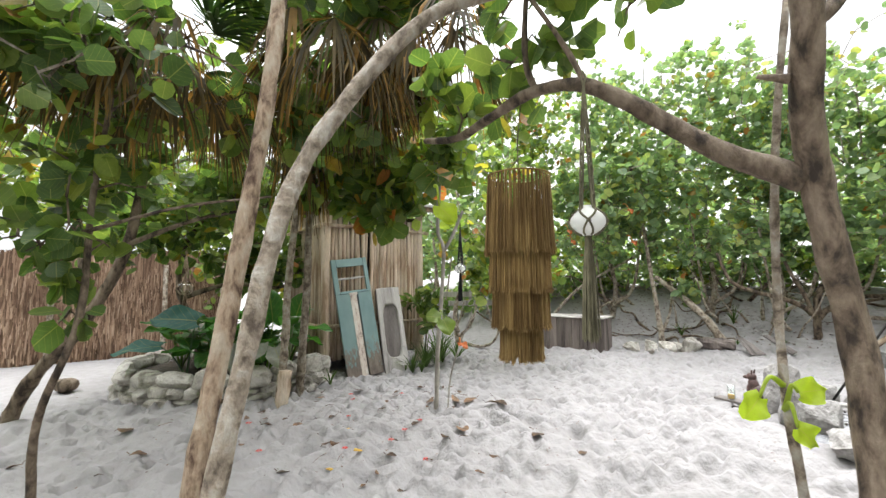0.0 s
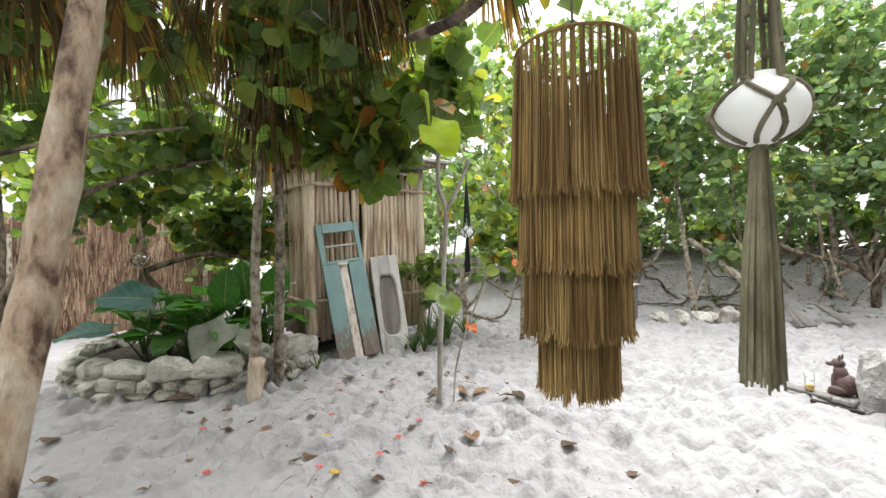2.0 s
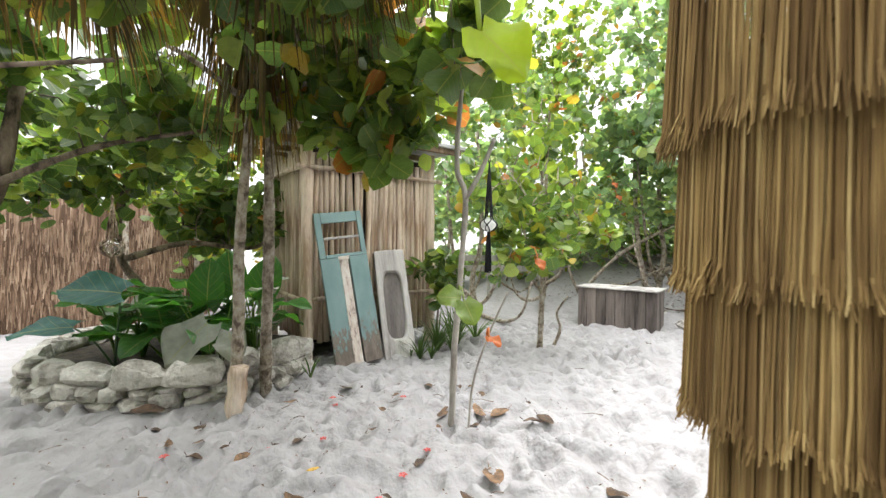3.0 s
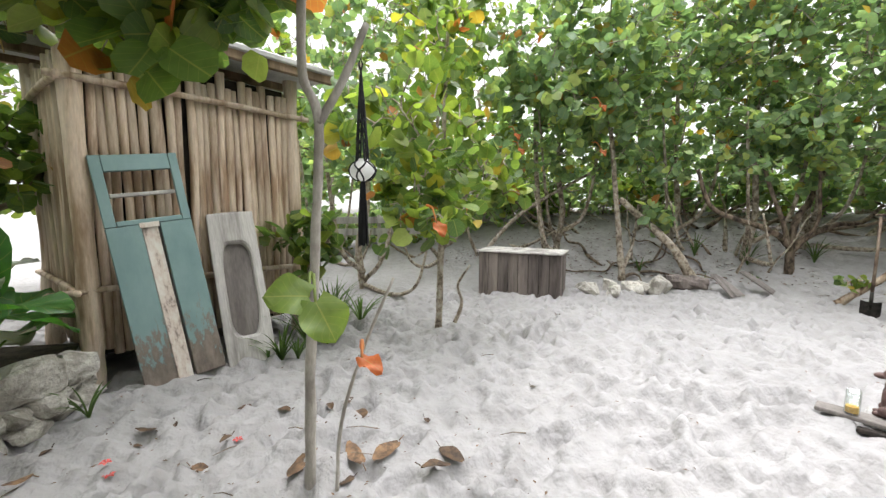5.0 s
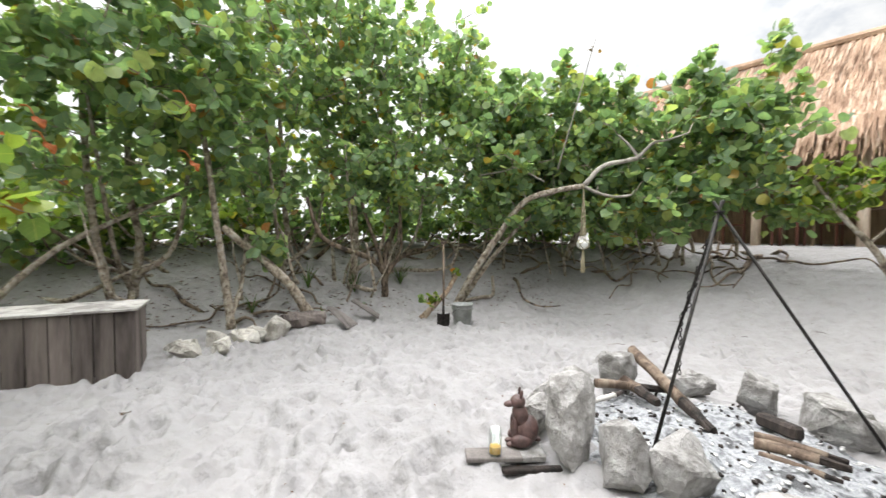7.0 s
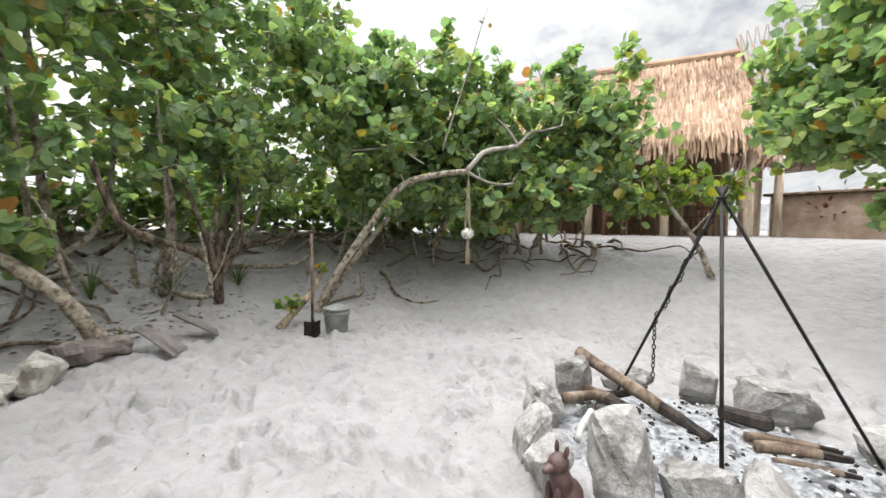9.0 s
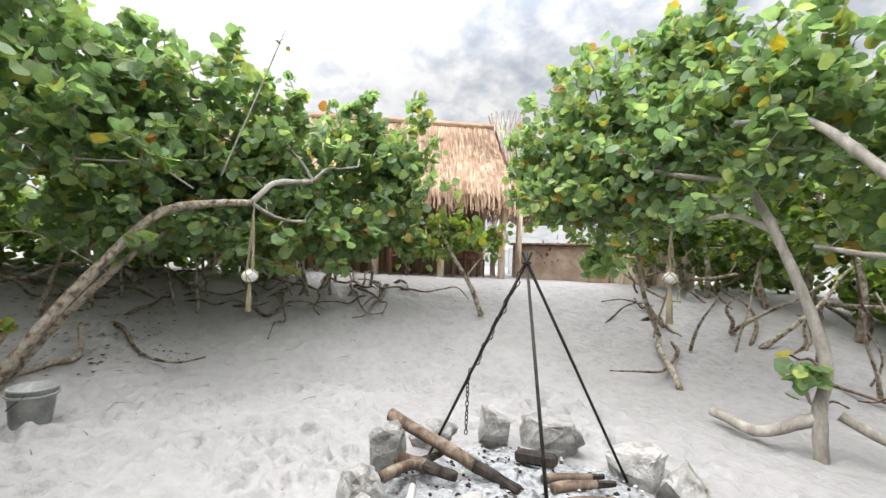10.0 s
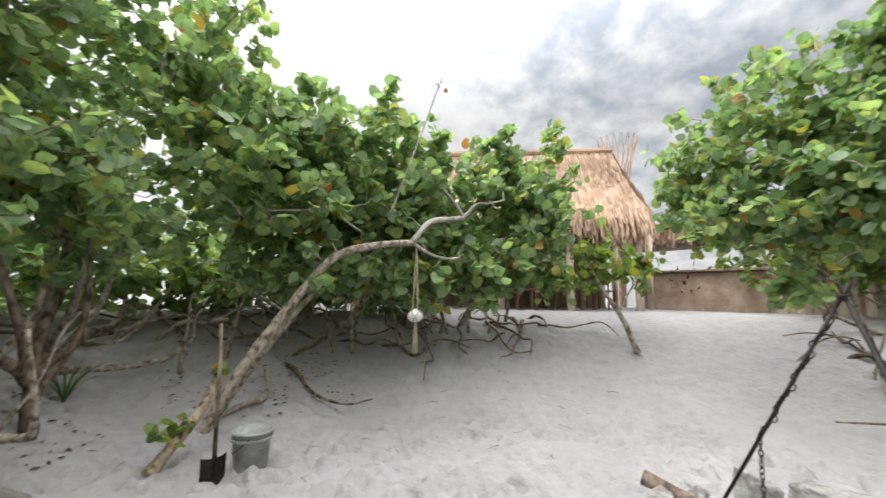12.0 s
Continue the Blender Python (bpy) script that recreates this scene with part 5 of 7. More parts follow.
def make_broad_plants():
    rnd = random.Random(21)
    spots = [(-2.35, 5.85), (-2.75, 5.6), (-3.15, 5.55), (-3.5, 5.65), (-3.9, 5.75), (-2.6, 6.2), (-3.3, 6.1)]
    for k, (x, y) in enumerate(spots):
        ob = base("broad_leaf_plant", (x, y, 0.26), "large broad-leaved plant growing in the stone planter", "plant", "planter plants")
        bpy.context.view_layer.update()
        n = 8
        for i in range(n):
            a = 2 * math.pi * (i / n) + rnd.uniform(-0.4, 0.4)
            h = rnd.uniform(0.22, 0.72)
            r = rnd.uniform(0.10, 0.34)
            p = (x + r * math.cos(a), y + r * math.sin(a), 0.27 + h)
            up = rnd.uniform(-0.35, 0.7)
            mat = LEAF_BROAD if rnd.random() < 0.86 else LEAF_PALE
            broad_leaf("leaf", p, (math.cos(a), math.sin(a), up), (math.cos(a) * -0.5, math.sin(a) * -0.5, 1), rnd.uniform(0.34, 0.52), rnd.uniform(0.26, 0.38), mat, ob, (x, y, 0.25))
    x, y = -3.55, 5.35
    ob = base("blue_leaf_plant", (x, y, 0.26), "plant with large blue-green leaves at the planter edge", "plant", "planter plants")
    bpy.context.view_layer.update()
    broad_leaf("leaf", (-3.35, 5.2, 1.02), (-0.7, -0.2, 0.12), (0.55, -0.6, 0.75), 0.56, 0.42, LEAF_BLUE, ob, (x, y, 0.25))
    broad_leaf("leaf", (-3.75, 5.1, 0.70), (-1, -0.15, -0.02), (0.1, -0.4, 1), 0.62, 0.32, LEAF_BLUE, ob, (x, y, 0.25))
    x, y = -2.45, 5.35
    ob = base("pale_leaf_plant", (x, y, 0.26), "plant with drooping pale grey-green leaves", "plant", "planter plants")
    bpy.context.view_layer.update()
    broad_leaf("leaf", (-2.55, 5.3, 0.72), (-0.35, -0.6, -0.5), (0.1, -0.75, 0.8), 0.50, 0.48, LEAF_PALE, ob, (x, y, 0.25), 0.05)
    broad_leaf("leaf", (-2.3, 5.25, 0.66), (0.4, -0.5, -0.3), (0.0, -0.6, 0.8), 0.36, 0.3, LEAF_PALE, ob, (x, y, 0.25), 0.05)
    for p, aim in (((-2.75, 5.6, 0.85), (0.1, -0.1, 1)), ((-2.55, 5.75, 0.95), (-0.15, 0.0, 1)), ((-3.0, 5.55, 0.7), (-0.6, -0.3, 0.6)), ((-2.25, 5.75, 0.9), (0.3, 0.0, 1))):
        broad_leaf("leaf", p, aim, (0.3, -1, 0.25), 0.5, 0.36, LEAF_BROAD, ob, (x, y, 0.25))


make_broad_plants()
thing("tree_stump", Geo().tube(curve([(0, 0, -0.05), (0.005, 0, 0.2), (0.02, 0.01, 0.43)], 4), [0.085, 0.082, 0.08, 0.078, 0.075, 0.078, 0.076, 0.077, 0.074], 12, 0.4), POLE, "short barked log stump standing beside the stems", "stump", smooth=True, m=pose(-2.02, 4.9, 0.0))

# ---- the thatched fence ----
def thatch_strip(g, p, down, out, length, width, rnd):
    """One reed of thatch as a bent ribbon."""
    d, o = Vector(down), Vector(out)
    s = d.cross(o).normalized() * width
    tip = p + d * length + o * rnd.uniform(0.01, 0.06) + s * rnd.uniform(-2, 2)
    mid = p + d * length * 0.5 + o * rnd.uniform(0.0, 0.03)
    n = len(g.v)
    g.v.extend(tuple(q) for q in (p - s, p + s, mid - s, mid + s, tip - s * 0.4, tip + s * 0.4))
    g.f.extend(((n, n + 1, n + 3, n + 2), (n + 2, n + 3, n + 5, n + 4)))


def make_fence():
    ob = tagged(new("thatched_fence"), "high fence clad in dry brown thatch", "fence")
    line = curve([(-11.5, 4.6, 0), (-9.6, 6.0, 0), (-8.3, 7.1, 0), (-7.0, 8.05, 0), (-5.95, 8.8, 0), (-5.55, 9.5, 0), (-5.8, 10.5, 0)], 10)
    rnd = random.Random(3)
    core, reeds = Geo(), Geo()
    for i, p in enumerate(line):
        d = (line[min(i + 1, len(line) - 1)] - line[max(i - 1, 0)]).normalized()
        o = Vector((d.y, -d.x, 0))
        wob = 0.05 * math.sin(i * 0.9)
        n = len(core.v)
        for off, z in ((0.05, -0.05), (0.05, 2.0 + wob), (-0.1, 2.12 + wob), (-0.25, 2.0 + wob), (-0.25, -0.05)):
            core.v.append(tuple(p + o * off + Vector((0, 0, z))))
        if i:
            for k in range(4):
                core.f.append((n - 5 + k, n + k, n + k + 1, n - 4 + k))
        if i + 1 < len(line):
            q = line[i + 1]
            for z0, ln in ((0.75, 0.75), (1.2, 0.75), (1.65, 0.75), (2.1 + wob, 0.75)):
                for _ in range(60):
                    t = rnd.random()
                    thatch_strip(reeds, p.lerp(q, t) + o * (0.06 + rnd.uniform(0, 0.03)) + Vector((0, 0, z0 + rnd.uniform(-0.12, 0.10))), (0, 0, -1), o, ln * rnd.uniform(0.5, 1.1), rnd.uniform(0.008, 0.022), rnd)
    part("core", core, THATCH, ob)
    part("thatch", reeds, THATCH, ob, kind="stuff")
    for x, y in ((-6.1, 8.4), (-7.6, 7.4), (-5.2, 9.0)):
        thing("fence_post", Geo().tube([(0, 0, -0.1), (0.03, 0, 1.0), (0.0, 0.02, 1.9)], [0.05, 0.045, 0.04], 8, 0.3), BARK, "round wooden post before the thatched fence", "post", "fence posts", m=pose(x, y, 0))


make_fence()

# ---- the dry fan palm over the path ----
def fan(g, hub, aim, length, width, droop, rnd, n=22):
    """One fan leaf: folded blades that spread from the hub and hang."""
    aim = Vector(aim).normalized()
    side = aim.cross(Vector((0, 0, 1)))
    side = side.normalized() if side.length > 0.1 else Vector((1, 0, 0))
    for i in range(n):
        a = (i / (n - 1) - 0.5) * width + rnd.uniform(-0.06, 0.06)
        d = aim * math.cos(a) + side * math.sin(a)
        ln = length * rnd.uniform(0.75, 1.05)
        w = d.cross(Vector((0.2, 0.1, 1))).normalized() * rnd.uniform(0.010, 0.019)
        base_i = len(g.v)
        for t in (0.0, 0.35, 0.7, 1.0):
            q = Vector(hub) + d * ln * t * (1 - 0.25 * droop * t) + Vector((0, 0, -droop * ln * t * t * rnd.uniform(0.75, 1.0)))
            k = (0.35, 1.0, 0.8, 0.12)[int(t * 3 + 0.2)]
            g.v.extend((tuple(q - w * k), tuple(q + w * k)))
        for j in range(3):
            b = base_i + 2 * j
            g.f.append((b, b + 1, b + 3, b + 2))


def make_palm(hub, fans, seed, label):
    rnd = random.Random(seed)
    ob = base("fan_palm", hub, label, "palm", "fan palms")
    for k in range(fans):
        a = rnd.uniform(0, 6.28)
        dry = rnd.random() < 0.75
        rise = rnd.uniform(-0.7, 0.05) if dry else rnd.uniform(0.0, 0.8)
        d = Vector((math.cos(a), math.sin(a), rise)).normalized()
        stalk = rnd.uniform(0.3, 0.6)
        tip = d * stalk + Vector((0, 0, -0.12 * stalk))
        g = Geo().tube([(0, 0, 0), tip * 0.5 + Vector((0, 0, 0.04)), tip], [0.009, 0.007, 0.005], 4)
        st = part("stalk", g, FROND, ob)
        f = Geo()
        fan(f, tip, d + Vector((0, 0, -0.45 if dry else 0.1)), rnd.uniform(0.55, 0.85), rnd.uniform(1.6, 2.6), rnd.uniform(0.5, 1.1) if dry else 0.35, rnd)
        part("frond", f, FROND if dry else FROND_GREEN, ob, "dry brown hanging palm frond" if dry else "")


make_palm((0.0, 3.55, 4.0), 17, 1, "fan palm head with dry hanging fronds above the path")
make_palm((-2.3, 3.25, 3.75), 16, 2, "fan palm head with dry fronds over the sand")
make_palm((-1.65, 4.4, 3.95), 14, 3, "fan palm head with brown fronds among the stems")
make_palm((-1.05, 3.3, 3.95), 15, 4, "fan palm head with drooping fronds")
make_palm((-0.72, 3.55, 4.0), 13, 7, "fan palm head with a thick hanging mass of brown fronds")
make_palm((-2.5, 3.25, 3.6), 14, 9, "fan palm head with dark fronds under the shade trees")
make_palm((-3.1, 2.95, 3.7), 14, 5, "fan palm head among the shade trees")


def make_skirt():
    """The fringe of dead fibres that hangs round the stems."""
    rnd = random.Random(6)
    ob = base("palm_skirt", (-1.85, 4.9, 3.0), "skirt of dead brown palm fibres round two stems", "palm skirt")
    g = Geo()
    for _ in range(260):
        a = rnd.uniform(0, 6.28)
        r = rnd.uniform(0.05, 0.38)
        p = Vector((r * math.cos(a), r * math.sin(a), rnd.uniform(-0.1, 0.5)))
        thatch_strip(g, p, (math.cos(a) * 0.1, math.sin(a) * 0.1, -1), (math.cos(a), math.sin(a), 0.1), rnd.uniform(0.4, 0.9), rnd.uniform(0.006, 0.016), rnd)
    part("fibre", g, FROND, ob, kind="stuff")


make_skirt()

# ---- hanging lamp and knotted hangers ----
def make_fringe_lamp():
    x, y = 0.475, 2.005
    ob = base("fringe_lamp", (x, y, 2.12), "tall pendant lampshade of four tiers of tan jute fringe", "lamp")
    rnd = random.Random(2)
    tiers = ((0.0, -0.43, 0.170, 0.186), (-0.33, -0.635, 0.158, 0.167), (-0.55, -0.825, 0.146, 0.152), (-0.74, -0.995, 0.110, 0.112))
    for i, (z0, z1, r0, r1) in enumerate(tiers):
        n = (640, 820, 760, 620)[i]
        locks = 46 - 3 * i
        g = Geo()
        for k in range(n):
            lock = int(k * locks / n)
            mid = 2 * math.pi * (lock + 0.5) / locks
            a = 2 * math.pi * k / n + rnd.uniform(-0.012, 0.012)
            pull = 0.45 if i == 0 else 0.2
            grow = 1 + 0.05 * noise.noise(Vector((lock * 0.7, i * 5.0, 0.3))) + 0.025 * noise.noise(Vector((k * 0.11, i, 2.0)))
            e = z1 + 0.03 * noise.noise(Vector((lock * 0.9, i * 3.0, 1.0))) + rnd.uniform(-0.014, 0.008)
            pts = []
            deep = rnd.uniform(-0.012, 0.004)
            for t in (0.0, 0.3, 0.7, 0.93, 1.0):
                r = (r0 + (r1 - r0) * t + deep * min(1, t * 3)) * (1 + (grow - 1) * t) + (rnd.uniform(0.0, 0.012) if t == 1.0 else 0.0)
                b = a + (mid - a) * pull * (1 - t) + rnd.uniform(-0.015, 0.015) * t
                pts.append((r * math.cos(b), r * math.sin(b), z0 + (e - z0) * t))
            g.tube(pts, [0.0012, 0.0015, 0.0017, 0.0017, 0.0009], 3, caps=False)
            if i or k % 4 == 0:
                r = r0 - 0.012
                g.tube([(r * math.cos(a), r * math.sin(a), z0 - (0.15 if i == 0 else 0.0)), ((r1 - 0.01) * math.cos(a), (r1 - 0.01) * math.sin(a), e + 0.01)], [0.002, 0.0024], 3, caps=False)
        part("fringe", g, FRINGE, ob, kind="stuff")
        ring = Geo().tube([(r0 * math.cos(q / 32 * 6.2832), r0 * math.sin(q / 32 * 6.2832), z0) for q in range(33)], 0.005, 6)
        part("hoop", ring, FRINGE, ob, smooth=True)
    part("cord", Geo().tube([(0, 0, -0.02), (0.0, 0.01, 0.2), (0.02, 0.0, 0.41)], 0.004, 6), ROPE_OLIVE, ob, "thin cord to the bough")
    for k in range(3):
        a = k * 2.094
        part("strut", Geo().tube([(0, 0, 0.1), (0.17 * math.cos(a), 0.17 * math.sin(a), 0.0)], 0.0025, 5), ROPE_OLIVE, ob)


make_fringe_lamp()


def make_hanger(place, radius, top, tail, cord, thick, label, globe, ratio=0.82):
    """A glass globe in a knotted net, with a tassel: top and tail are heights above and below its middle."""
    ob = base("macrame_hanger", place, label, "hanging lantern", "hanging lanterns")
    prof = [(radius * math.sin(math.pi * k / 12), -ratio * radius * math.cos(math.pi * k / 12)) for k in range(1, 12)]
    prof = [(0.002, -ratio * radius)] + prof[:-1] + [(radius * 0.45, ratio * radius * 0.95), (radius * 0.42, ratio * radius * 1.12)]
    part("globe", Geo().lathe(prof, sides=28), globe, ob, "milky glass globe", smooth=True)
    n = 4
    net = Geo()

    def on(a, h):
        c = math.sqrt(max(0.0, 1 - h * h))
        return Vector((1.03 * radius * c * math.cos(a), 1.03 * radius * c * math.sin(a), 1.03 * ratio * radius * h))
    for k in range(n):
        a = 2 * math.pi * k / n + 0.5
        for sgn in (-1, 1):
            da = sgn * math.pi / n
            pts = [on(a + da * t, 0.88 - 0.88 * t) for t in (0, 0.25, 0.5, 0.75, 1)] + [on(a + da * (1 - t * 0.6), -0.93 * t) for t in (0.3, 0.6, 0.85, 1)]
            net.tube(pts, thick, 5)
        net.rock(on(a, 0.88), (thick * 5,) * 3, k + 1, 0, 1)
        net.rock(on(a + math.pi / n, 0), (thick * 4.5,) * 3, k + 9, 0, 1)
    part("net", net, cord, ob)
    for k in range(n):
        a = 2 * math.pi * k / n + 0.5
        s = on(a, 0.88)
        for off in (-1, 1):
            q = Vector((-math.sin(a), math.cos(a), 0)) * thick * 1.2 * off
            part("cord", Geo().tube(curve([s + q, s.lerp(Vector((0, 0, top)), 0.5) * 1.0 + q * 1.3, Vector((0, 0, top))], 4), thick, 5), cord, ob)
        for j in range(7):
            part("knot", Geo().rock(s.lerp(Vector((0, 0, top)), (j + 1) / 9), (thick * 4, thick * 4, thick * 5), j + k * 7, 0, 1), cord, ob)
    part("knot", Geo().rock((0, 0, -ratio * radius * 1.12), (thick * 8, thick * 8, thick * 9), 31, 0, 1), cord, ob)
    rnd = random.Random(int(place[0] * 100))
    tas = Geo()
    for k in range(70):
        a, r = rnd.uniform(0, 6.28), rnd.uniform(0.2, 1.0) ** 0.5
        w = abs(tail) * 0.075 * r
        p0 = Vector((thick * 2.5 * r * math.cos(a), thick * 2.5 * r * math.sin(a), -ratio * radius * 1.15))
        p1 = Vector((w * math.cos(a), w * math.sin(a), -abs(tail) + rnd.uniform(-0.01, 0.02)))
        tas.tube([p0, p0.lerp(p1, 0.5) + Vector((w * 0.12 * math.cos(a), w * 0.12 * math.sin(a), 0)), p1], thick * 0.6, 3)
    part("tassel", tas, cord, ob, kind="stuff")
    part("loop", Geo().tube([(0, 0, top - 0.02), (thick * 2, 0, top + 0.02), (0, 0, top + 0.05), (-thick * 2, 0, top + 0.02), (0, 0, top - 0.02)], thick, 5), cord, ob)


make_hanger((0.718, 1.595, 1.805), 0.078, 0.655, 0.53, ROPE_OLIVE, 0.0052, "milky glass globe in an olive macrame hanger", FROST)
make_hanger((0.19, 5.10, 1.70), 0.072, 0.56, 0.42, ROPE_BLACK, 0.0052, "clear glass globe in a black macrame hanger", FROST)
make_hanger((8.02, 4.9, 1.36), 0.10, 0.93, 0.46, ROPE_CREAM, 0.006, "glass globe in a cream macrame hanger under the arching tree", FROST)
make_hanger((5.17, 0.47, 1.57), 0.085, 0.66, 0.55, ROPE_CREAM, 0.006, "glass globe in a cream macrame hanger below a pale limb", FROST)
make_hanger((3.3, -0.55, 1.75), 0.085, 0.5, 0.45, ROPE_CREAM, 0.006, "glass globe in a cream macrame hanger among the leaves", FROST)
make_hanger((-3.75, 5.55, 1.45), 0.11, 0.5, 0.5, BARK_RED, 0.008, "brown macrame hanger in the shade of the trees", GLASS)

# ---- the plank box ----
def make_box():
    m = axes((2.14, 9.40, -0.04), (1.08, -0.77, 0), (0, 0, 1))
    ob = tagged(new("plank_box"), "low storage box of dark weathered upright planks", "box")
    ob.matrix_world = m
    W, D, H = 1.36, 0.62, 0.74
    rnd = random.Random(4)
    n = 8
    for i in range(n):
        w = W / n
        part("plank", Geo().box((w - 0.010, 0.028, H + rnd.uniform(-0.012, 0.006)), pose(w * (i + 0.5), rnd.uniform(-0.004, 0.004), H / 2, 0, rnd.uniform(-0.5, 0.5), 0), 0.004), PLANK, ob)
        part("plank", Geo().box((w - 0.008, 0.028, H), pose(w * (i + 0.5), D, H / 2), 0.004), PLANK, ob)
    for x in (0.016, W - 0.016):
        for i in range(4):
            w = (D - 0.04) / 4
            part("plank", Geo().box((0.028, w - 0.010, H + rnd.uniform(-0.012, 0.004)), pose(x, 0.02 + w * (i + 0.5), H / 2), 0.004), PLANK, ob)
    for i in range(3):
        w = (D + 0.10) / 3
        part("lid_board", Geo().box((W + 0.07, w - 0.006, 0.026), pose(W / 2, -0.045 + w * (i + 0.5), H + 0.017, rnd.uniform(-0.4, 0.4), 0, 0), 0.004), PLANK_GREY, ob, "pale bleached lid board")
    # added dark sheet low in the box, its inner shade put into colour
    part("lining", Geo().box((W - 0.08, D - 0.06, 0.03), pose(W / 2, D / 2, 0.1)), INNER_SHADE, ob)


make_box()

# ---- stones, slab and firewood at the foot of the dune ----
for k, (x, y, w, d, h) in enumerate([(3.95, 8.95, 0.36, 0.3, 0.22), (4.28, 8.72, 0.34, 0.3, 0.30), (4.62, 8.72, 0.28, 0.25, 0.24), (4.85, 8.72, 0.24, 0.24, 0.2), (5.12, 8.66, 0.44, 0.36, 0.32), (4.05, 9.3, 0.3, 0.3, 0.2), (4.45, 9.1, 0.3, 0.25, 0.22), (5.0, 9.05, 0.3, 0.25, 0.2)]):
    thing("stone", Geo().rock((0, 0, 0), (w, d, h), 60 + k, k * 0.8, 3), STONE, "pale rough stone at the foot of the dune", "stone", "row of stones", m=pose(x, y, ground(x, y) + h * 0.42) @ Matrix.Scale(1.15, 4))
thing("rotten_log", Geo().tube(curve([(-0.33, 0, 0), (-0.1, 0.02, 0.01), (0.33, 0.0, -0.01)], 6), taper(13, 0.125, 0.11, 0.08, 2), 14, 0.5), PLANK, "short thick weathered log lying by the stones", "log", m=pose(5.62, 8.70, ground(5.62, 8.70) + 0.10, 0, 0, -22))


def make_bundle(x, y, turn, n, length, seed):
    rnd = random.Random(seed)
    ob = base("stick_bundle", (x, y, ground(x, y)), "bundle of split grey firewood sticks on the sand", "firewood", "firewood", turn=turn)
    for i in range(n):
        a = (i / (n - 1) - 0.5) * 0.9
        p1 = Vector((0.34 * a + rnd.uniform(-0.02, 0.02), -length * 0.75, 0.012))
        p0 = Vector((0.09 * a, 0.06 + rnd.uniform(-0.03, 0.03), length * 0.62))
        part("stick", Geo().tube([p0, p0.lerp(p1, 0.5) + Vector((rnd.uniform(-0.01, 0.01), 0, 0.01)), p1], [0.019, 0.022, 0.016], 5, 0.5), PLANK_SHADE, ob)


make_bundle(5.98, 8.42, 12, 14, 0.48, 1)
make_bundle(6.48, 8.35, 35, 10, 0.5, 2)

# ---- shovel, bucket and the fallen branch ----
def make_shovel():
    x, y = 6.98, 6.94
    ob = base("shovel", (x, y, ground(x, y)), "shovel with a black blade stuck upright in the sand", "shovel", turn=-58)
    blade = Geo()
    for j, z in enumerate((-0.05, 0.05, 0.15, 0.20)):
        for i in range(5):
            u = (i - 2) / 2
            blade.v.append((u * 0.105 * (0.92 if j == 0 else 1), 0.03 * u * u - 0.02, z + (0.012 if j == 3 and i in (0, 4) else 0)))
    for j in range(3):
        for i in range(4):
            a = j * 5 + i
            blade.f.append((a, a + 1, a + 6, a + 5))
    n = len(blade.v)
    blade.add([(v[0], v[1] + 0.006, v[2]) for v in blade.v[:n]], [tuple(reversed(f)) for f in blade.f])
    part("blade", blade, IRON, ob)
    part("socket", Geo().tube([(0, -0.01, 0.10), (0, 0.0, 0.34)], [0.024, 0.020], 8), IRON, ob, smooth=True)
    part("shaft", Geo().tube([(0, 0, 0.3), (0.004, 0.015, 0.85), (-0.004, 0.04, 1.36)], [0.019, 0.018, 0.018], 8), LOGWOOD, ob, "brown wooden shaft", smooth=True)
    part("grip", Geo().tube([(-0.055, 0.043, 1.385), (0.055, 0.043, 1.385)], 0.016, 8), LOGWOOD, ob, smooth=True)


make_shovel()


def make_bucket():
    x, y = 7.12, 6.66
    ob = base("bucket", (x, y, ground(x, y) - 0.01), "cloudy grey plastic bucket standing on the sand", "bucket")
    part("body", Geo().lathe([(0.002, 0.0), (0.135, 0.0), (0.14, 0.01), (0.172, 0.34), (0.18, 0.345), (0.18, 0.365), (0.168, 0.365), (0.132, 0.02), (0.002, 0.02)], sides=28), PLASTIC, ob, smooth=True)
    part("rim", Geo().lathe([(0.174, 0.29), (0.186, 0.29), (0.188, 0.31), (0.176, 0.31)], sides=28), PLASTIC, ob)
    part("handle", Geo().tube([(0.18 * math.cos(a), 0.18 * math.sin(a) * 0.9, 0.33 - 0.16 * math.sin(a)) for a in [k * math.pi / 12 for k in range(13)]], 0.004, 5), IRON, ob, "thin wire handle")
    part("water", Geo().lathe([(0.002, 0.14), (0.146, 0.14)], sides=28), SOIL, ob, "murky water")


make_bucket()
tree("fallen_branch", [([(7.2, 7.5, 0.02), (7.35, 7.35, 0.22), (7.55, 7.2, 0.45), (7.8, 7.1, 0.75)], 0.06, 0.04)], [((7.3, 7.35, 0.3), (0.18, 0.18, 0.16), 8), ((7.75, 7.05, 0.8), (0.12, 0.12, 0.1), 3)], LEAF_YOUNG, BARK_RED, "cut branch propped on the sand with a few leaves", 95, group="stems", per=4, size=0.11)
tree("surface_root", [([G(8.2, 7.2, 0.02), G(8.36, 7.05, 0.03), G(8.48, 6.88, 0.03), G(8.58, 6.72, 0.04), (8.62, 6.68, ground(8.62, 6.68) + 0.14), (8.6, 6.7, ground(8.62, 6.68) + 0.42)], 0.04, 0.03)], [], LEAF, BARK, "bent root lying on the sand", 96, group="stems")

# ---- the fire pit ----
PIT = (4.22, 3.45)


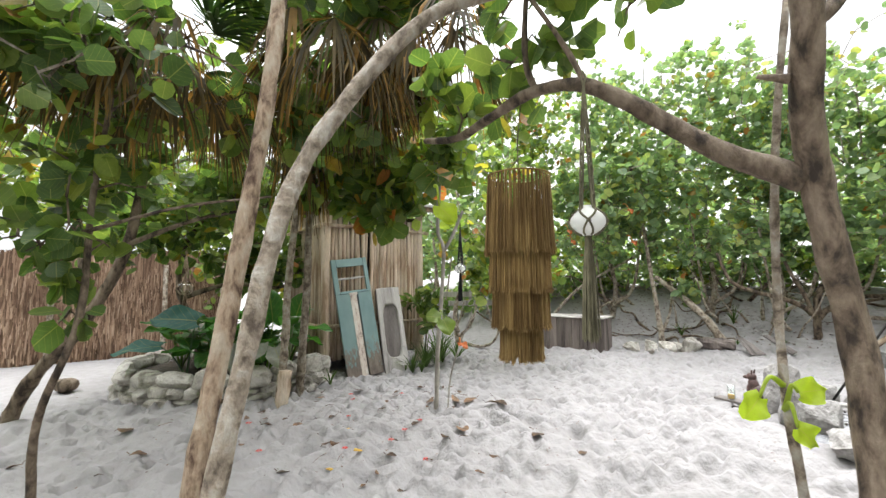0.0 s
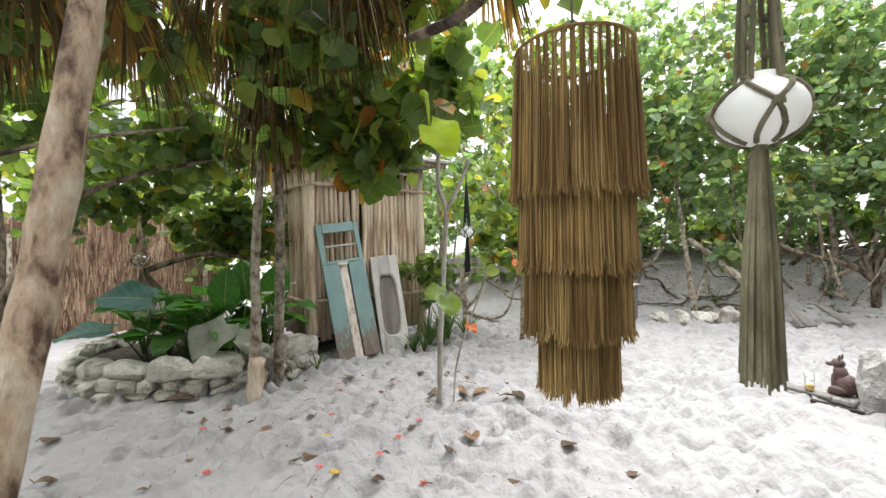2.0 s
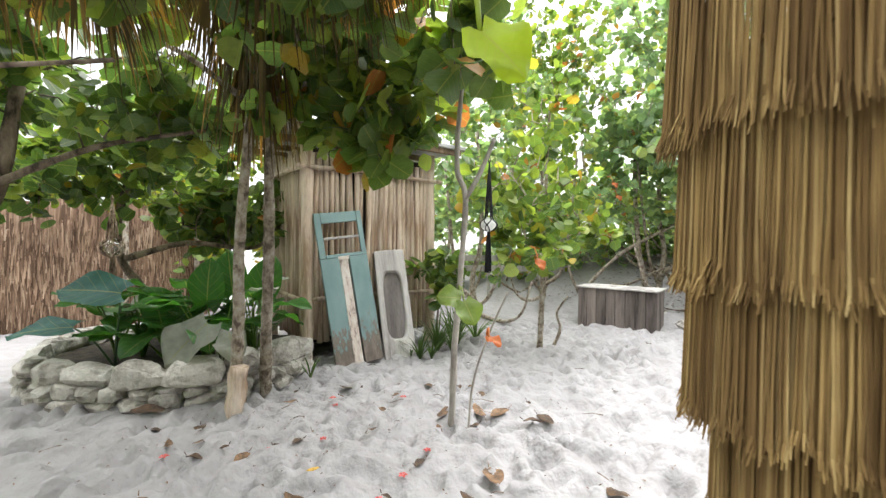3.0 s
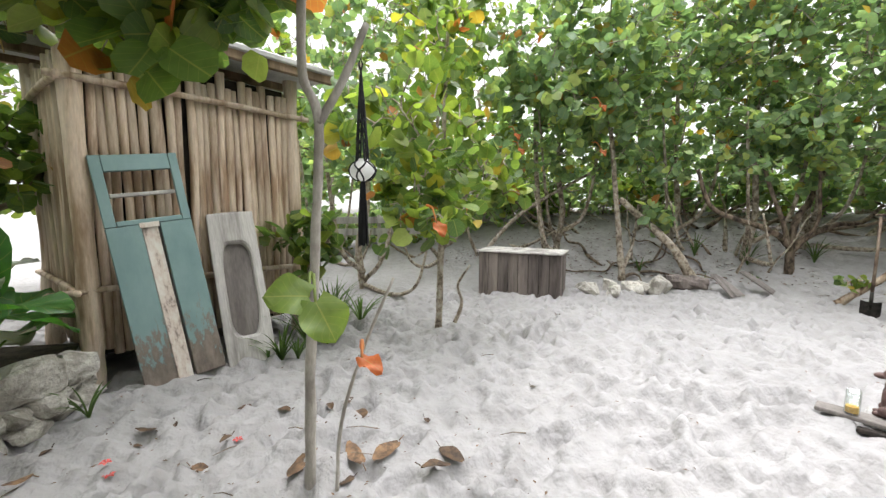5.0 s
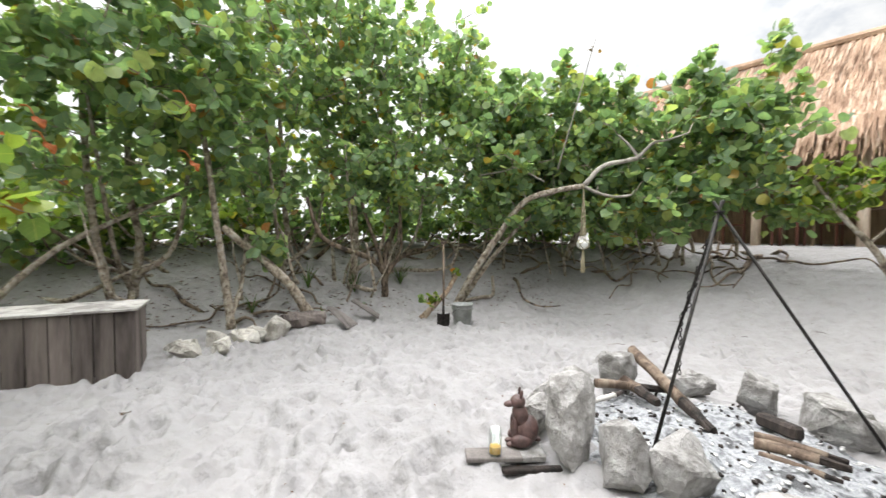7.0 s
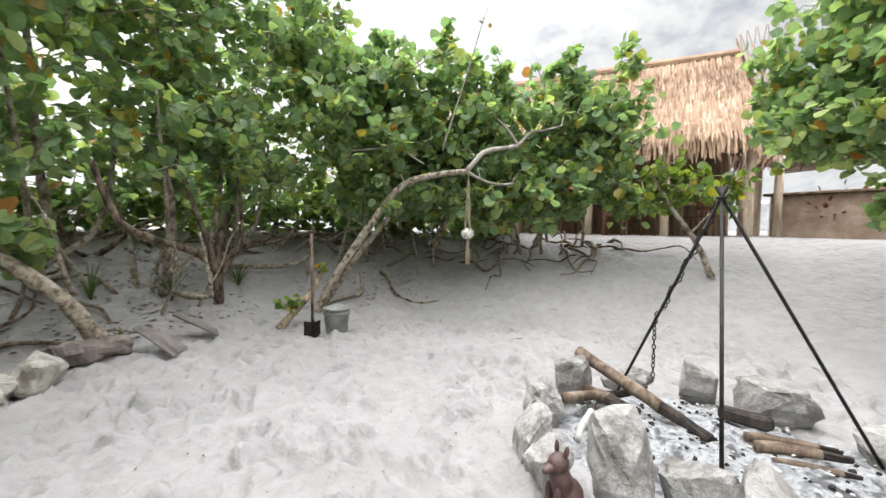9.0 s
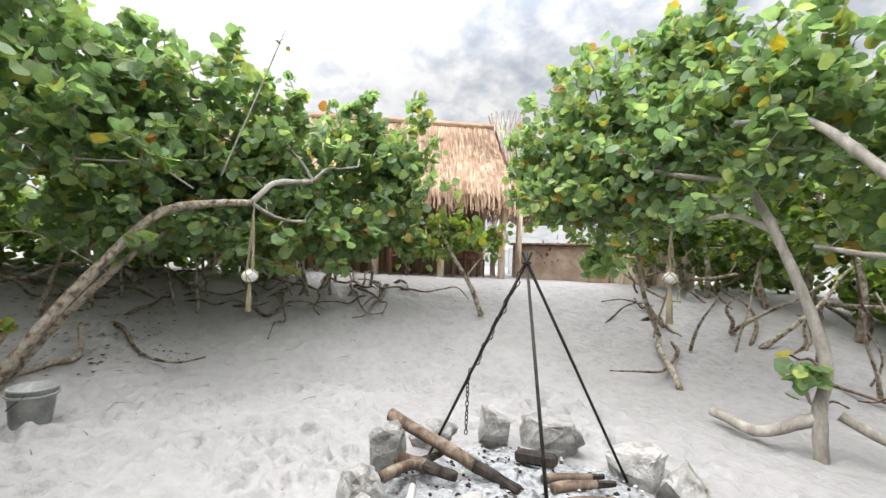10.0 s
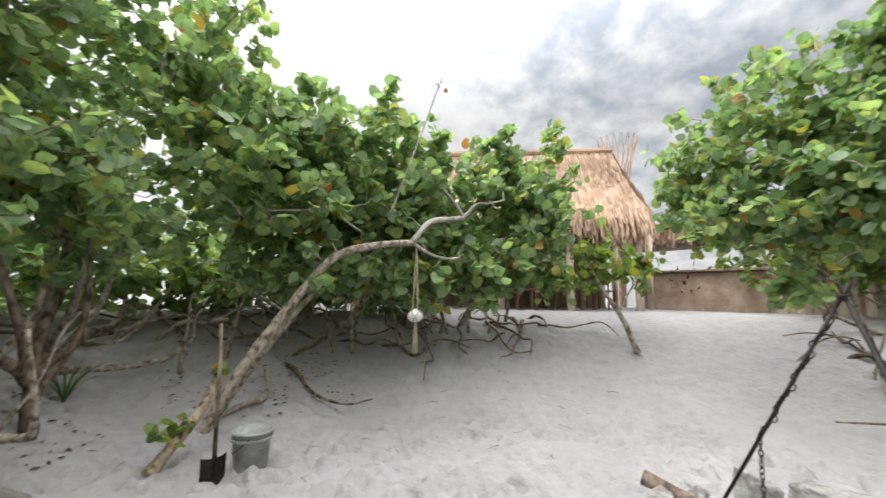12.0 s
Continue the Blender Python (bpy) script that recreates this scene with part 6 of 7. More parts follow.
def make_pit():
    spec = [  # x, y, width, depth, height, turn
        (3.52, 4.27, 0.36, 0.32, 0.62, 0.3), (3.78, 4.54, 0.32, 0.26, 0.34, 0.2), (4.12, 4.58, 0.50, 0.28, 0.34, 0.0), (4.58, 4.42, 0.42, 0.30, 0.38, -0.5),
        (4.95, 4.10, 0.40, 0.26, 0.48, -0.9), (5.28, 3.55, 0.46, 0.24, 0.30, 1.5), (5.12, 3.05, 0.36, 0.28, 0.42, 1.1), (4.80, 2.62, 0.62, 0.28, 0.32, 0.6),
        (4.22, 2.40, 0.52, 0.34, 0.40, 0.1), (3.72, 2.52, 0.40, 0.34, 0.36, -0.5), (3.36, 2.84, 0.34, 0.28, 0.26, -0.9), (3.24, 3.22, 0.34, 0.30, 0.24, 1.4), (3.44, 3.95, 0.40, 0.36, 0.42, 1.2), (3.42, 3.68, 0.32, 0.32, 0.34, 0.7)]
    for k, (x, y, w, d, h, a) in enumerate(spec):
        thing("fire_stone", Geo().rock((0, 0, 0), (w, d, h), 200 + 7 * k, a, 3, 0.6), STONE_GREY, "large rough grey stone in the ring of the fire pit", "stone", "fire pit ring", m=pose(x, y, ground(x, y) + h * 0.36))
    thing("fire_stone", Geo().rock((0, 0, 0), (0.22, 0.14, 0.1), 333, 0.4, 2), STONE_GREY, "flat blackened stone on the far side of the fire ring", "stone", "fire pit ring", m=pose(4.98, 2.36, ground(4.98, 2.36) + 0.05))
    g = Geo()
    n, rings = 44, 16
    for j in range(rings + 1):
        for i in range(n):
            a = 2 * math.pi * i / n
            r = 0.98 * j / rings * (1 + 0.05 * math.sin(3 * a))
            x, y = PIT[0] + r * math.cos(a), PIT[1] + r * math.sin(a)
            z = ground(x, y) + 0.035 * (1 - (j / rings) ** 4) + 0.022 * noise.noise(Vector((x * 9, y * 9, 1))) * (1 - j / rings * 0.7) - (0.03 if j == rings else 0)
            g.v.append((x, y, z))
    for j in range(rings):
        for i in range(n):
            a, b = j * n + i, j * n + (i + 1) % n
            g.f.append((a, b, b + n, a + n))
    thing("ash_bed", g, ASH, "bed of grey ash with charcoal inside the stone ring", "ash", kind="stuff", smooth=True)
    rnd = random.Random(12)
    coals = Geo()
    for k in range(190):
        a, r = rnd.uniform(0, 6.28), 0.85 * rnd.random() ** 0.6
        x, y = PIT[0] + r * math.cos(a), PIT[1] + r * math.sin(a)
        s = rnd.uniform(0.012, 0.05)
        coals.rock((x, y, ground(x, y) + 0.04), (s, s * 0.8, s * 0.6), k, a, 1)
    thing("charcoal", coals, CHAR, "scattered lumps of black charcoal in the ash", "charcoal", kind="stuff")
    flakes = Geo()
    for k in range(260):
        a, r = rnd.uniform(0, 6.28), 0.9 * rnd.random() ** 0.5
        x, y = PIT[0] + r * math.cos(a), PIT[1] + r * math.sin(a)
        s = rnd.uniform(0.01, 0.035)
        flakes.rock((x, y, ground(x, y) + 0.04), (s * 1.4, s, s * 0.4), k + 500, a, 1)
    thing("ash_flakes", flakes, TIN, "pale flakes of burnt wood on the ash", "ash", kind="stuff")


make_pit()


def make_log(a, b, r, burnt, label, wood=LOGWOOD):
    a, b = Vector(a), Vector(b)
    ob = base("fire_log", tuple(a), label, "firewood", "fire logs")
    d = b - a
    cut = 1 - burnt
    line = [d * t + Vector((0.012 * math.sin(t * 5), 0.01 * math.sin(t * 4 + 1), 0)) for t in [k / 10 for k in range(11)]]
    k = max(2, round(10 * cut))
    part("log", Geo().tube(line[:k + 1], [r * (1 - 0.12 * i / 10) for i in range(k + 1)], 9, 0.35), wood, ob, smooth=True)
    if k < 10:
        rr = [r * (0.97 - 0.12 * i / 10) * (1 if i < 8 else 1 - 0.3 * (i - 7) / 3) for i in range(k, 11)]
        part("burnt_end", Geo().tube(line[k:], rr, 9, 0.5), CHAR, ob, "charred black end")


make_log((5.16, 4.0, 0.43), (4.25, 3.47, 0.17), 0.048, 0.3, "long log propped on the ring with a charred end")
make_log((4.16, 3.24, 0.18), (4.02, 2.84, 0.20), 0.034, 0.3, "split log with a burnt end in the ash")
make_log((4.28, 3.22, 0.18), (4.13, 2.82, 0.19), 0.028, 0.15, "split log lying in the ash")
make_log((4.02, 3.24, 0.17), (3.88, 2.92, 0.18), 0.022, 0.2, "split log with a burnt end in the ash")
make_log((4.95, 4.12, 0.24), (4.50, 3.80, 0.21), 0.048, 0.4, "short charred log by the stones")
make_log((4.62, 4.25, 0.25), (4.85, 3.72, 0.21), 0.035, 0.5, "short burnt stick by the stones")
make_log((4.10, 4.30, 0.22), (4.62, 4.06, 0.21), 0.022, 0.2, "grey stick across the edge of the ash", PLANK_GREY)
thing("charred_block", Geo().box((0.32, 0.10, 0.09), None, 0.018), CHAR, "short charred wooden block in the ash", "firewood", "fire logs", m=pose(4.56, 3.04, 0.17, 4, 6, 30))

TOP = Vector((4.26, 3.45, 1.664))
FEET = [Vector((4.93, 3.81, 0.10)), Vector((4.15, 2.55, 0.12)), Vector((3.50, 3.85, 0.12))]


def make_tripod():
    ob = base("tripod", (PIT[0], PIT[1], 0.12), "tall black iron tripod standing over the fire pit", "tripod")
    o = Vector((PIT[0], PIT[1], 0.12))
    for f in FEET:
        d = (TOP - f).normalized()
        part("leg", Geo().tube([f - o - d * 0.05, f.lerp(TOP, 0.5) - o, TOP - o + d * 0.07], 0.0105, 8), IRON, ob, smooth=True)
    part("ring", Geo().tube([TOP - o + Vector((0.026 * math.cos(k * 0.524), 0.026 * math.sin(k * 0.524), -0.01)) for k in range(13)], 0.007, 6), IRON, ob)
    a = FEET[0].lerp(TOP, 0.97)
    b = FEET[0].lerp(TOP, 0.46)
    n = 26
    link = Geo().tube([(0.011 * math.cos(k * 0.7854), 0, 0.021 * math.sin(k * 0.7854)) for k in range(9)], 0.0042, 5).mesh("link", IRON, True)

    def put(p, d, k):
        q = Vector(d).to_track_quat("Z", "Y").to_matrix().to_4x4()
        part("link", link, IRON, ob, m=Matrix.Translation(p - o) @ q @ Matrix.Rotation(radians(90 * (k % 2) + 20 * math.sin(k)), 4, "Z"))
    for k in range(n):
        t = k / (n - 1)
        p = a.lerp(b, t) + Vector((0.014 * math.sin(k * 1.1), 0.014 * math.cos(k * 1.1), -0.008))
        put(p, b - a, k)
    for k in range(12):
        put(b + Vector((0, 0, -0.02 - 0.033 * k)), (0, 0, 1), k)


make_tripod()


def make_statue():
    """A seated ceramic animal, modelled plainly."""
    bm = bmesh.new()

    def lump(c, r, rot=(0, 0, 0)):
        m = Matrix.Translation(c) @ Euler([radians(a) for a in rot]).to_matrix().to_4x4() @ Matrix.Diagonal((*r, 1))
        bmesh.ops.create_icosphere(bm, subdivisions=3, radius=1.0, matrix=m)
    lump((0, -0.02, 0.10), (0.075, 0.085, 0.105), (12, 0, 0))
    lump((0, 0.015, 0.19), (0.055, 0.055, 0.095), (-14, 0, 0))
    lump((0, 0.035, 0.29), (0.046, 0.052, 0.048))
    lump((0, 0.088, 0.278), (0.024, 0.042, 0.022), (-8, 0, 0))
    for s in (-1, 1):
        lump((0.03 * s, 0.018, 0.345), (0.013, 0.010, 0.035), (8, 10 * s, 0))
        lump((0.055 * s, 0.02, 0.05), (0.036, 0.072, 0.045))
        lump((0.03 * s, 0.058, 0.10), (0.019, 0.021, 0.10), (-4, 0, 0))
        lump((0.03 * s, 0.082, 0.018), (0.022, 0.034, 0.018))
    lump((0.05, -0.085, 0.03), (0.07, 0.025, 0.022), (0, 0, 25))
    me = bpy.data.meshes.new("animal_statue")
    bm.to_mesh(me)
    bm.free()
    me.materials.append(CLAY)
    me.polygons.foreach_set("use_smooth", np.ones(len(me.polygons), dtype=bool))
    ob = tagged(new("animal_statue", me), "seated brown ceramic animal statue on a slab", "statue")
    ob.matrix_world = pose(3.48, 4.55, ground(3.47, 4.56) + 0.085, 0, 0, 30) @ Matrix.Scale(0.95, 4)


make_statue()
thing("stone_slab", Geo().box((0.26, 0.26, 0.05), None, 0.012), STONE_GREY, "flat grey slab under the statue", "slab", m=pose(3.47, 4.56, ground(3.47, 4.56) + 0.06, 0, 0, 30))
thing("plank", Geo().box((0.05, 0.36, 0.03), None, 0.006), CHAR, "dark burnt plank lying under the slab", "plank", m=pose(3.34, 4.45, ground(3.34, 4.45) + 0.012, 0, 0, 30))
thing("wooden_board", Geo().box((0.13, 0.34, 0.03), None, 0.006), PLANK_SHADE, "grey board lying on the sand", "board", m=pose(3.3, 4.68, ground(3.3, 4.68) + 0.018, 0, 0, 30))


def make_jar():
    ob = base("candle_jar", (3.28, 4.66, ground(3.3, 4.68) + 0.033), "clear glass jar with an orange candle", "jar")
    part("glass", Geo().lathe([(0.002, 0.0), (0.036, 0.0), (0.040, 0.006), (0.040, 0.15), (0.037, 0.16), (0.036, 0.012), (0.002, 0.012)], sides=20), GLASS, ob, smooth=True)
    part("candle", Geo().lathe([(0.002, 0.014), (0.033, 0.014), (0.033, 0.055), (0.002, 0.06)], sides=16), YELLOW, ob, "orange wax")


make_jar()

# ---- beyond the dune: hedges, the thatched restaurant and the bar ----
def make_hedge(places, label, seed):
    for k, (x, y, h, n) in enumerate(places):
        g = ground(x, y)
        tree("hedge_tree", [([G(x, y), (x + 0.2, y, g + 0.7), (x, y + 0.1, g + h * 0.5)], 0.06, 0.03)],
             [((x, y, g + h * 0.45), (2.0, 1.6, h * 0.55), n)], LEAF, BARK, label, seed + k, per=7, size=0.26, group="far hedge")


make_hedge([(-1.5, 16.5, 3.4, 150), (2.0, 17.0, 3.6, 150), (5.5, 16.0, 3.6, 150), (9.0, 14.5, 3.4, 150), (12.0, 11.8, 3.2, 140), (14.2, 8.6, 2.6, 120)], "leafy shrub behind the dune", 300)
make_hedge([(8.0, -7.5, 3.2, 120), (4.5, -8.0, 3.4, 120), (1.0, -8.5, 3.6, 120), (-3.0, -5.5, 3.8, 120), (-5.5, -1.5, 3.8, 120), (-6.5, 2.5, 3.8, 130)], "leafy shrub round the yard", 320)

RIDGE_A, RIDGE_B = Vector((15.2, 6.2, 5.5)), Vector((11.65, -1.35, 5.5))
ALONG = (RIDGE_B - RIDGE_A).normalized()
OUT = Vector((-0.905, 0.424, 0))


def make_palapa():
    ob = base("thatched_restaurant", (12.6, 2.0, 1.3), "open restaurant under a tall brown palm-thatch roof", "building")
    o = Vector((12.6, 2.0, 1.3))
    rnd = random.Random(9)
    core, reeds = Geo(), Geo()
    drop, span = 1.98, 1.75
    length = (RIDGE_B - RIDGE_A).length

    def on(s, t, side):
        hip = 0.35 * t
        p = RIDGE_A + ALONG * (s * (length + hip)) + OUT * (side * span * t) + Vector((0, 0, -drop * t + 0.18 * math.sin(math.pi * t) * -1))
        return p - o
    for side in (1, -1):
        nrm = (OUT * side * drop + Vector((0, 0, span))).normalized()
        down = (OUT * side * span + Vector((0, 0, -drop))).normalized()
        n = len(core.v)
        for j in range(7):
            for i in range(9):
                core.v.append(tuple(on(i / 8, j / 6, side)))
        for j in range(6):
            for i in range(8):
                a = n + j * 9 + i
                core.f.append((a, a + 1, a + 10, a + 9))
        for row in range(13):
            t = row / 13
            for _ in range(720 if side == 1 else 60):
                thatch_strip(reeds, on(rnd.random(), t + rnd.uniform(-0.02, 0.03), side) + nrm * rnd.uniform(0.0, 0.05), down, nrm * 0.4, rnd.uniform(0.28, 0.6), rnd.uniform(0.006, 0.015), rnd)
        for _ in range(1100 if side == 1 else 120):
            thatch_strip(reeds, on(rnd.random(), 0.96, side) + nrm * rnd.uniform(-0.12, 0.10), down + Vector((0, 0, -0.8)), nrm, rnd.uniform(0.25, 0.5), rnd.uniform(0.012, 0.025), rnd)
    a, b, c = on(1, 0, 1), on(1, 1, 1), on(1, 1, -1)
    core.add([a, b, c], [(0, 1, 2)])
    for _ in range(420):
        t = rnd.random() ** 0.7
        p = a.lerp(b.lerp(c, rnd.random()), t)
        thatch_strip(reeds, p + ALONG * 0.05, Vector((0, 0, -1)) + ALONG * 0.25, ALONG, rnd.uniform(0.3, 0.5), 0.02, rnd)
    roof = part("roof", core, THATCH_ROOF, ob, "steep roof of weathered palm thatch")
    part("thatch", reeds, THATCH_ROOF, roof, kind="stuff")
    part("ridge_cap", Geo().tube([RIDGE_A - o + Vector((0, 0, 0.04)), RIDGE_A.lerp(RIDGE_B, 0.5) - o + Vector((0, 0, 0.1)), RIDGE_B - o + Vector((0, 0, 0.05))], 0.09, 8, 0.3), THATCH_ROOF, roof)
    for s in (0.02, 0.22, 0.42, 0.62, 0.8, 0.97):
        for side in (1, -1):
            p = on(s, 0.93, side)
            part("post", Geo().tube([(p.x, p.y, -0.2), (p.x + 0.02, p.y, 0.9), (p.x, p.y, p.z - 0.05)], [0.09, 0.085, 0.08], 9, 0.2), POLE, ob, "round timber post", smooth=True)
    for side in (1, -1):
        p, q = on(0, 0.93, side), on(1, 0.93, side)
        part("beam", Geo().tube([p - Vector((0, 0, 0.1)), q - Vector((0, 0, 0.1))], 0.08, 8), POLE_OLD, ob)
    part("back_wall", Geo().box((length, 0.12, 2.3), axes(RIDGE_A.lerp(RIDGE_B, 0.5) - OUT * 1.5 - o + Vector((0, 0, -3.1)), ALONG, (0, 0, 1))), POLE_OLD, ob, "dark timber back wall")


make_palapa()


def make_lattice():
    p = Vector((13.4, -3.1, 4.9))
    ob = base("cane_tower", tuple(p), "open tower of crossed canes flaring at the top", "tower")
    for k in range(18):
        a = k * 6.2832 / 18
        for tw in (0.5, -0.5):
            pts = [Vector(((0.3 + 0.34 * t * t) * math.cos(a + tw * t), (0.3 + 0.34 * t * t) * math.sin(a + tw * t), 1.85 * t)) for t in (0, 0.25, 0.5, 0.75, 1.0)]
            part("cane", Geo().tube(pts, 0.011, 4), THATCH_ROOF, ob)
    part("mast", Geo().tube([(0, 0, -3.7), (0, 0, 0.3)], 0.12, 10), POLE, ob)


make_lattice()


def make_bar():
    a, b = Vector((11.9, -2.45, 0)), Vector((9.5, -3.75, 0))
    m = axes((a.x, a.y, 1.25), b - a, (0, 0, 1))
    L = (b - a).length
    ob = tagged(new("bar_counter"), "earth-walled bar counter with a wooden top", "bar counter")
    ob.matrix_world = m
    part("wall", Geo().box((L, 0.25, 1.05), pose(L / 2, 0, 0.5), 0.02), CLAYWALL, ob)
    part("top", Geo().box((L + 0.2, 0.5, 0.06), pose(L / 2, 0, 1.06), 0.012), POLE_OLD, ob, "thick dark wooden bar top")
    for k in range(9):
        part("slat", Geo().tube([(0.1 + 0.14 * k, 0.14, 0.05), (0.45 + 0.14 * k, 0.14, 0.95)], 0.02, 5), POLE, ob)
    w = tagged(new("plank_wall"), "pale plank screen beside the bar", "screen")
    w.matrix_world = axes((9.5, -3.75, 1.2), (-1.0, -0.35, 0), (0, 0, 1))
    for k in range(16):
        part("plank", Geo().box((0.115, 0.03, 1.15 + 0.02 * math.sin(k * 2.1)), pose(0.06 + 0.12 * k, 0, 0.57), 0.005), POLE, w)
    for x, y in ((11.25, -2.1), (12.9, -2.4), (10.4, -4.4)):
        thing("bar_post", Geo().tube([(0, 0, -0.2), (0.02, 0, 1.0), (0, 0, 2.2)], 0.085, 9, 0.2), POLE, "round timber post of the bar roof", "post", "bar posts", smooth=True, m=pose(x, y, 1.25))
    aw = base("bar_roof", (12.2, -4.3, 3.35), "low thatched awning over the bar", "roof")
    rnd = random.Random(14)
    g = Geo().box((3.6, 2.4, 0.12), axes((0, 0, 0.1), b - a, (0.1, -0.15, 1)))
    part("deck", g, POLE_OLD, aw)
    r = Geo()
    u = (b - a).normalized()
    v = Vector((-u.y, u.x, 0)) * -1
    for _ in range(700):
        p = u * rnd.uniform(-1.8, 1.8) + v * (rnd.choice((1.15, 1.2, 0.6)) * rnd.uniform(0.9, 1.02)) + Vector((0, 0, rnd.uniform(0.05, 0.2)))
        thatch_strip(r, p, Vector((0, 0, -1)) + v * 0.5, v, rnd.uniform(0.25, 0.45), 0.02, rnd)
    part("thatch", r, THATCH, aw, kind="stuff")
    thing("white_canopy", Geo().box((2.2, 0.06, 1.1), None, 0.01).box((2.4, 1.4, 0.06), pose(0, 0.7, 0.58, 12, 0, 0), 0.01), WHITEWALL, "white cloth canopy behind the bar", "canopy", m=pose(15.6, -5.6, 1.86, 0, 0, -60))
    pot = base("potted_plant", (11.05, -3.1, ground(11.05, -3.1)), "dark red bushy plant in a pot before the bar", "plant")
    part("pot", Geo().lathe([(0.002, 0), (0.16, 0.0), (0.2, 0.3), (0.17, 0.3), (0.002, 0.28)], sides=14), CLAYWALL, pot)
    rng = np.random.default_rng(5)
    pos = rng.normal(0, 1, (130, 3)) * np.array([0.16, 0.16, 0.2]) + np.array([0, 0, 0.6])
    me = leaf_mesh("foliage", pos, pos - np.array([0, 0, 0.3]) + rng.normal(0, 0.1, (130, 3)), rng.normal(0, 0.5, (130, 3)) + np.array([0, 0, 0.5]), rng.uniform(0.1, 0.18, 130), REDPLANT, wide=0.25)
    part("foliage", me, REDPLANT, pot, kind="stuff")


make_bar()


def make_chair(place, turn, mat):
    ob = base("cafe_chair", place, "dark red wooden chair in the restaurant", "chair", "restaurant chairs", turn=turn)
    part("seat", Geo().box((0.42, 0.42, 0.035), pose(0, 0, 0.45)), mat, ob)
    for x in (-0.19, 0.19):
        for y in (-0.19, 0.19):
            h = 0.9 if y > 0 else 0.44
            part("leg", Geo().box((0.035, 0.035, h), pose(x, y, h / 2)), mat, ob)
    for z in (0.62, 0.74, 0.86):
        part("slat", Geo().box((0.36, 0.02, 0.06), pose(0, 0.19, z)), mat, ob)


def make_cafe_table(place, turn):
    ob = base("cafe_table", place, "square wooden table in the restaurant", "table", "restaurant tables", turn=turn)
    part("tabletop", Geo().box((0.8, 0.8, 0.04), pose(0, 0, 0.74)), POLE_OLD, ob)
    for x in (-0.34, 0.34):
        for y in (-0.34, 0.34):
            part("leg", Geo().box((0.05, 0.05, 0.72), pose(x, y, 0.36)), POLE_OLD, ob)


REDWOOD = surface("red_stained_wood", (0.10, 0.035, 0.025), (0.22, 0.08, 0.05), 0.6, 6, 50, (1, 1, 0.2), 0.3, 0.004, 0.2)
for k, (x, y, a) in enumerate([(11.2, -0.6, 30), (11.9, 0.6, 200), (12.4, -0.9, 120), (11.0, 1.6, 60), (12.2, 2.3, 170), (12.9, 3.4, 20)]):
    make_chair((x, y, ground(x, y)), a, REDWOOD)
for x, y, a in ((11.6, -0.1, 25), (11.9, 1.5, 30), (12.6, 3.0, 20)):
    make_cafe_table((x, y, ground(x, y)), a)

for a, b in (((-2.2, 12.3, 0.62), (3.4, 13.0, 1.05)), ((-2.2, 12.32, 0.92), (3.4, 13.02, 1.3))):
    thing("fence_rail", Geo().box(((Vector(b) - Vector(a)).length, 0.04, 0.16), axes(Vector(a).lerp(Vector(b), 0.5), Vector(b) - Vector(a), (0, 0, 1))), PLANK_GREY, "long grey plank rail across the back of the yard", "fence", "back fence")
for t in (0.0, 0.25, 0.5, 0.75, 1.0):
    p = Vector((-2.2, 12.4, 0)).lerp(Vector((3.4, 13.1, 0)), t)
    thing("fence_post", Geo().box((0.09, 0.09, 1.4), None, 0.01), PLANK_GREY, "square grey post of the back fence", "post", "back fence", m=pose(p.x, p.y, ground(p.x, p.y) + 0.5))
tree("bare_twig", [([(7.9, 5.3, 2.6), (7.75, 5.0, 3.5), (7.63, 4.75, 4.3), (7.6, 4.68, 4.5)], 0.014, 0.004)], [((7.63, 4.74, 4.3), (0.04, 0.04, 0.03), 2)], FROND, BARK_PALE, "dry bare twig with one curled leaf at its tip", 97, group="stems", per=2, size=0.06)

# ---- low plants ----
def make_strap_plant(x, y, n, length, seed, label="clump of arching strap leaves on the sand", mat=None):
    rnd = random.Random(seed)
    z = ground(x, y) - 0.02
    ob = base("strap_plant", (x, y, z), label, "plant", "strap-leaved plants")
    shape = []
    for k in range(n):
        g = Geo()
        a = rnd.uniform(0, 6.28)
        ln = length * rnd.uniform(0.6, 1.1)
        lean = rnd.uniform(0.25, 0.8)
        d = Vector((math.cos(a), math.sin(a), 0))
        s = Vector((-math.sin(a), math.cos(a), 0))
        for i in range(7):
            t = i / 6
            p = d * (ln * lean * t * (0.5 + 0.5 * t)) + Vector((0, 0, ln * (t - 0.55 * lean * t * t)))
            w = 0.014 * (1 - t) ** 0.6 * (0.6 + 1.2 * t if t < 0.4 else 1.08) + 0.001
            g.v.extend((tuple(p - s * w + Vector((0, 0, w * 0.5))), tuple(p), tuple(p + s * w + Vector((0, 0, w * 0.5)))))
        for i in range(6):
            b = i * 3
            g.f.extend(((b, b + 1, b + 4, b + 3), (b + 1, b + 2, b + 5, b + 4)))
        part("blade", g, mat or BLADE, ob, smooth=True)


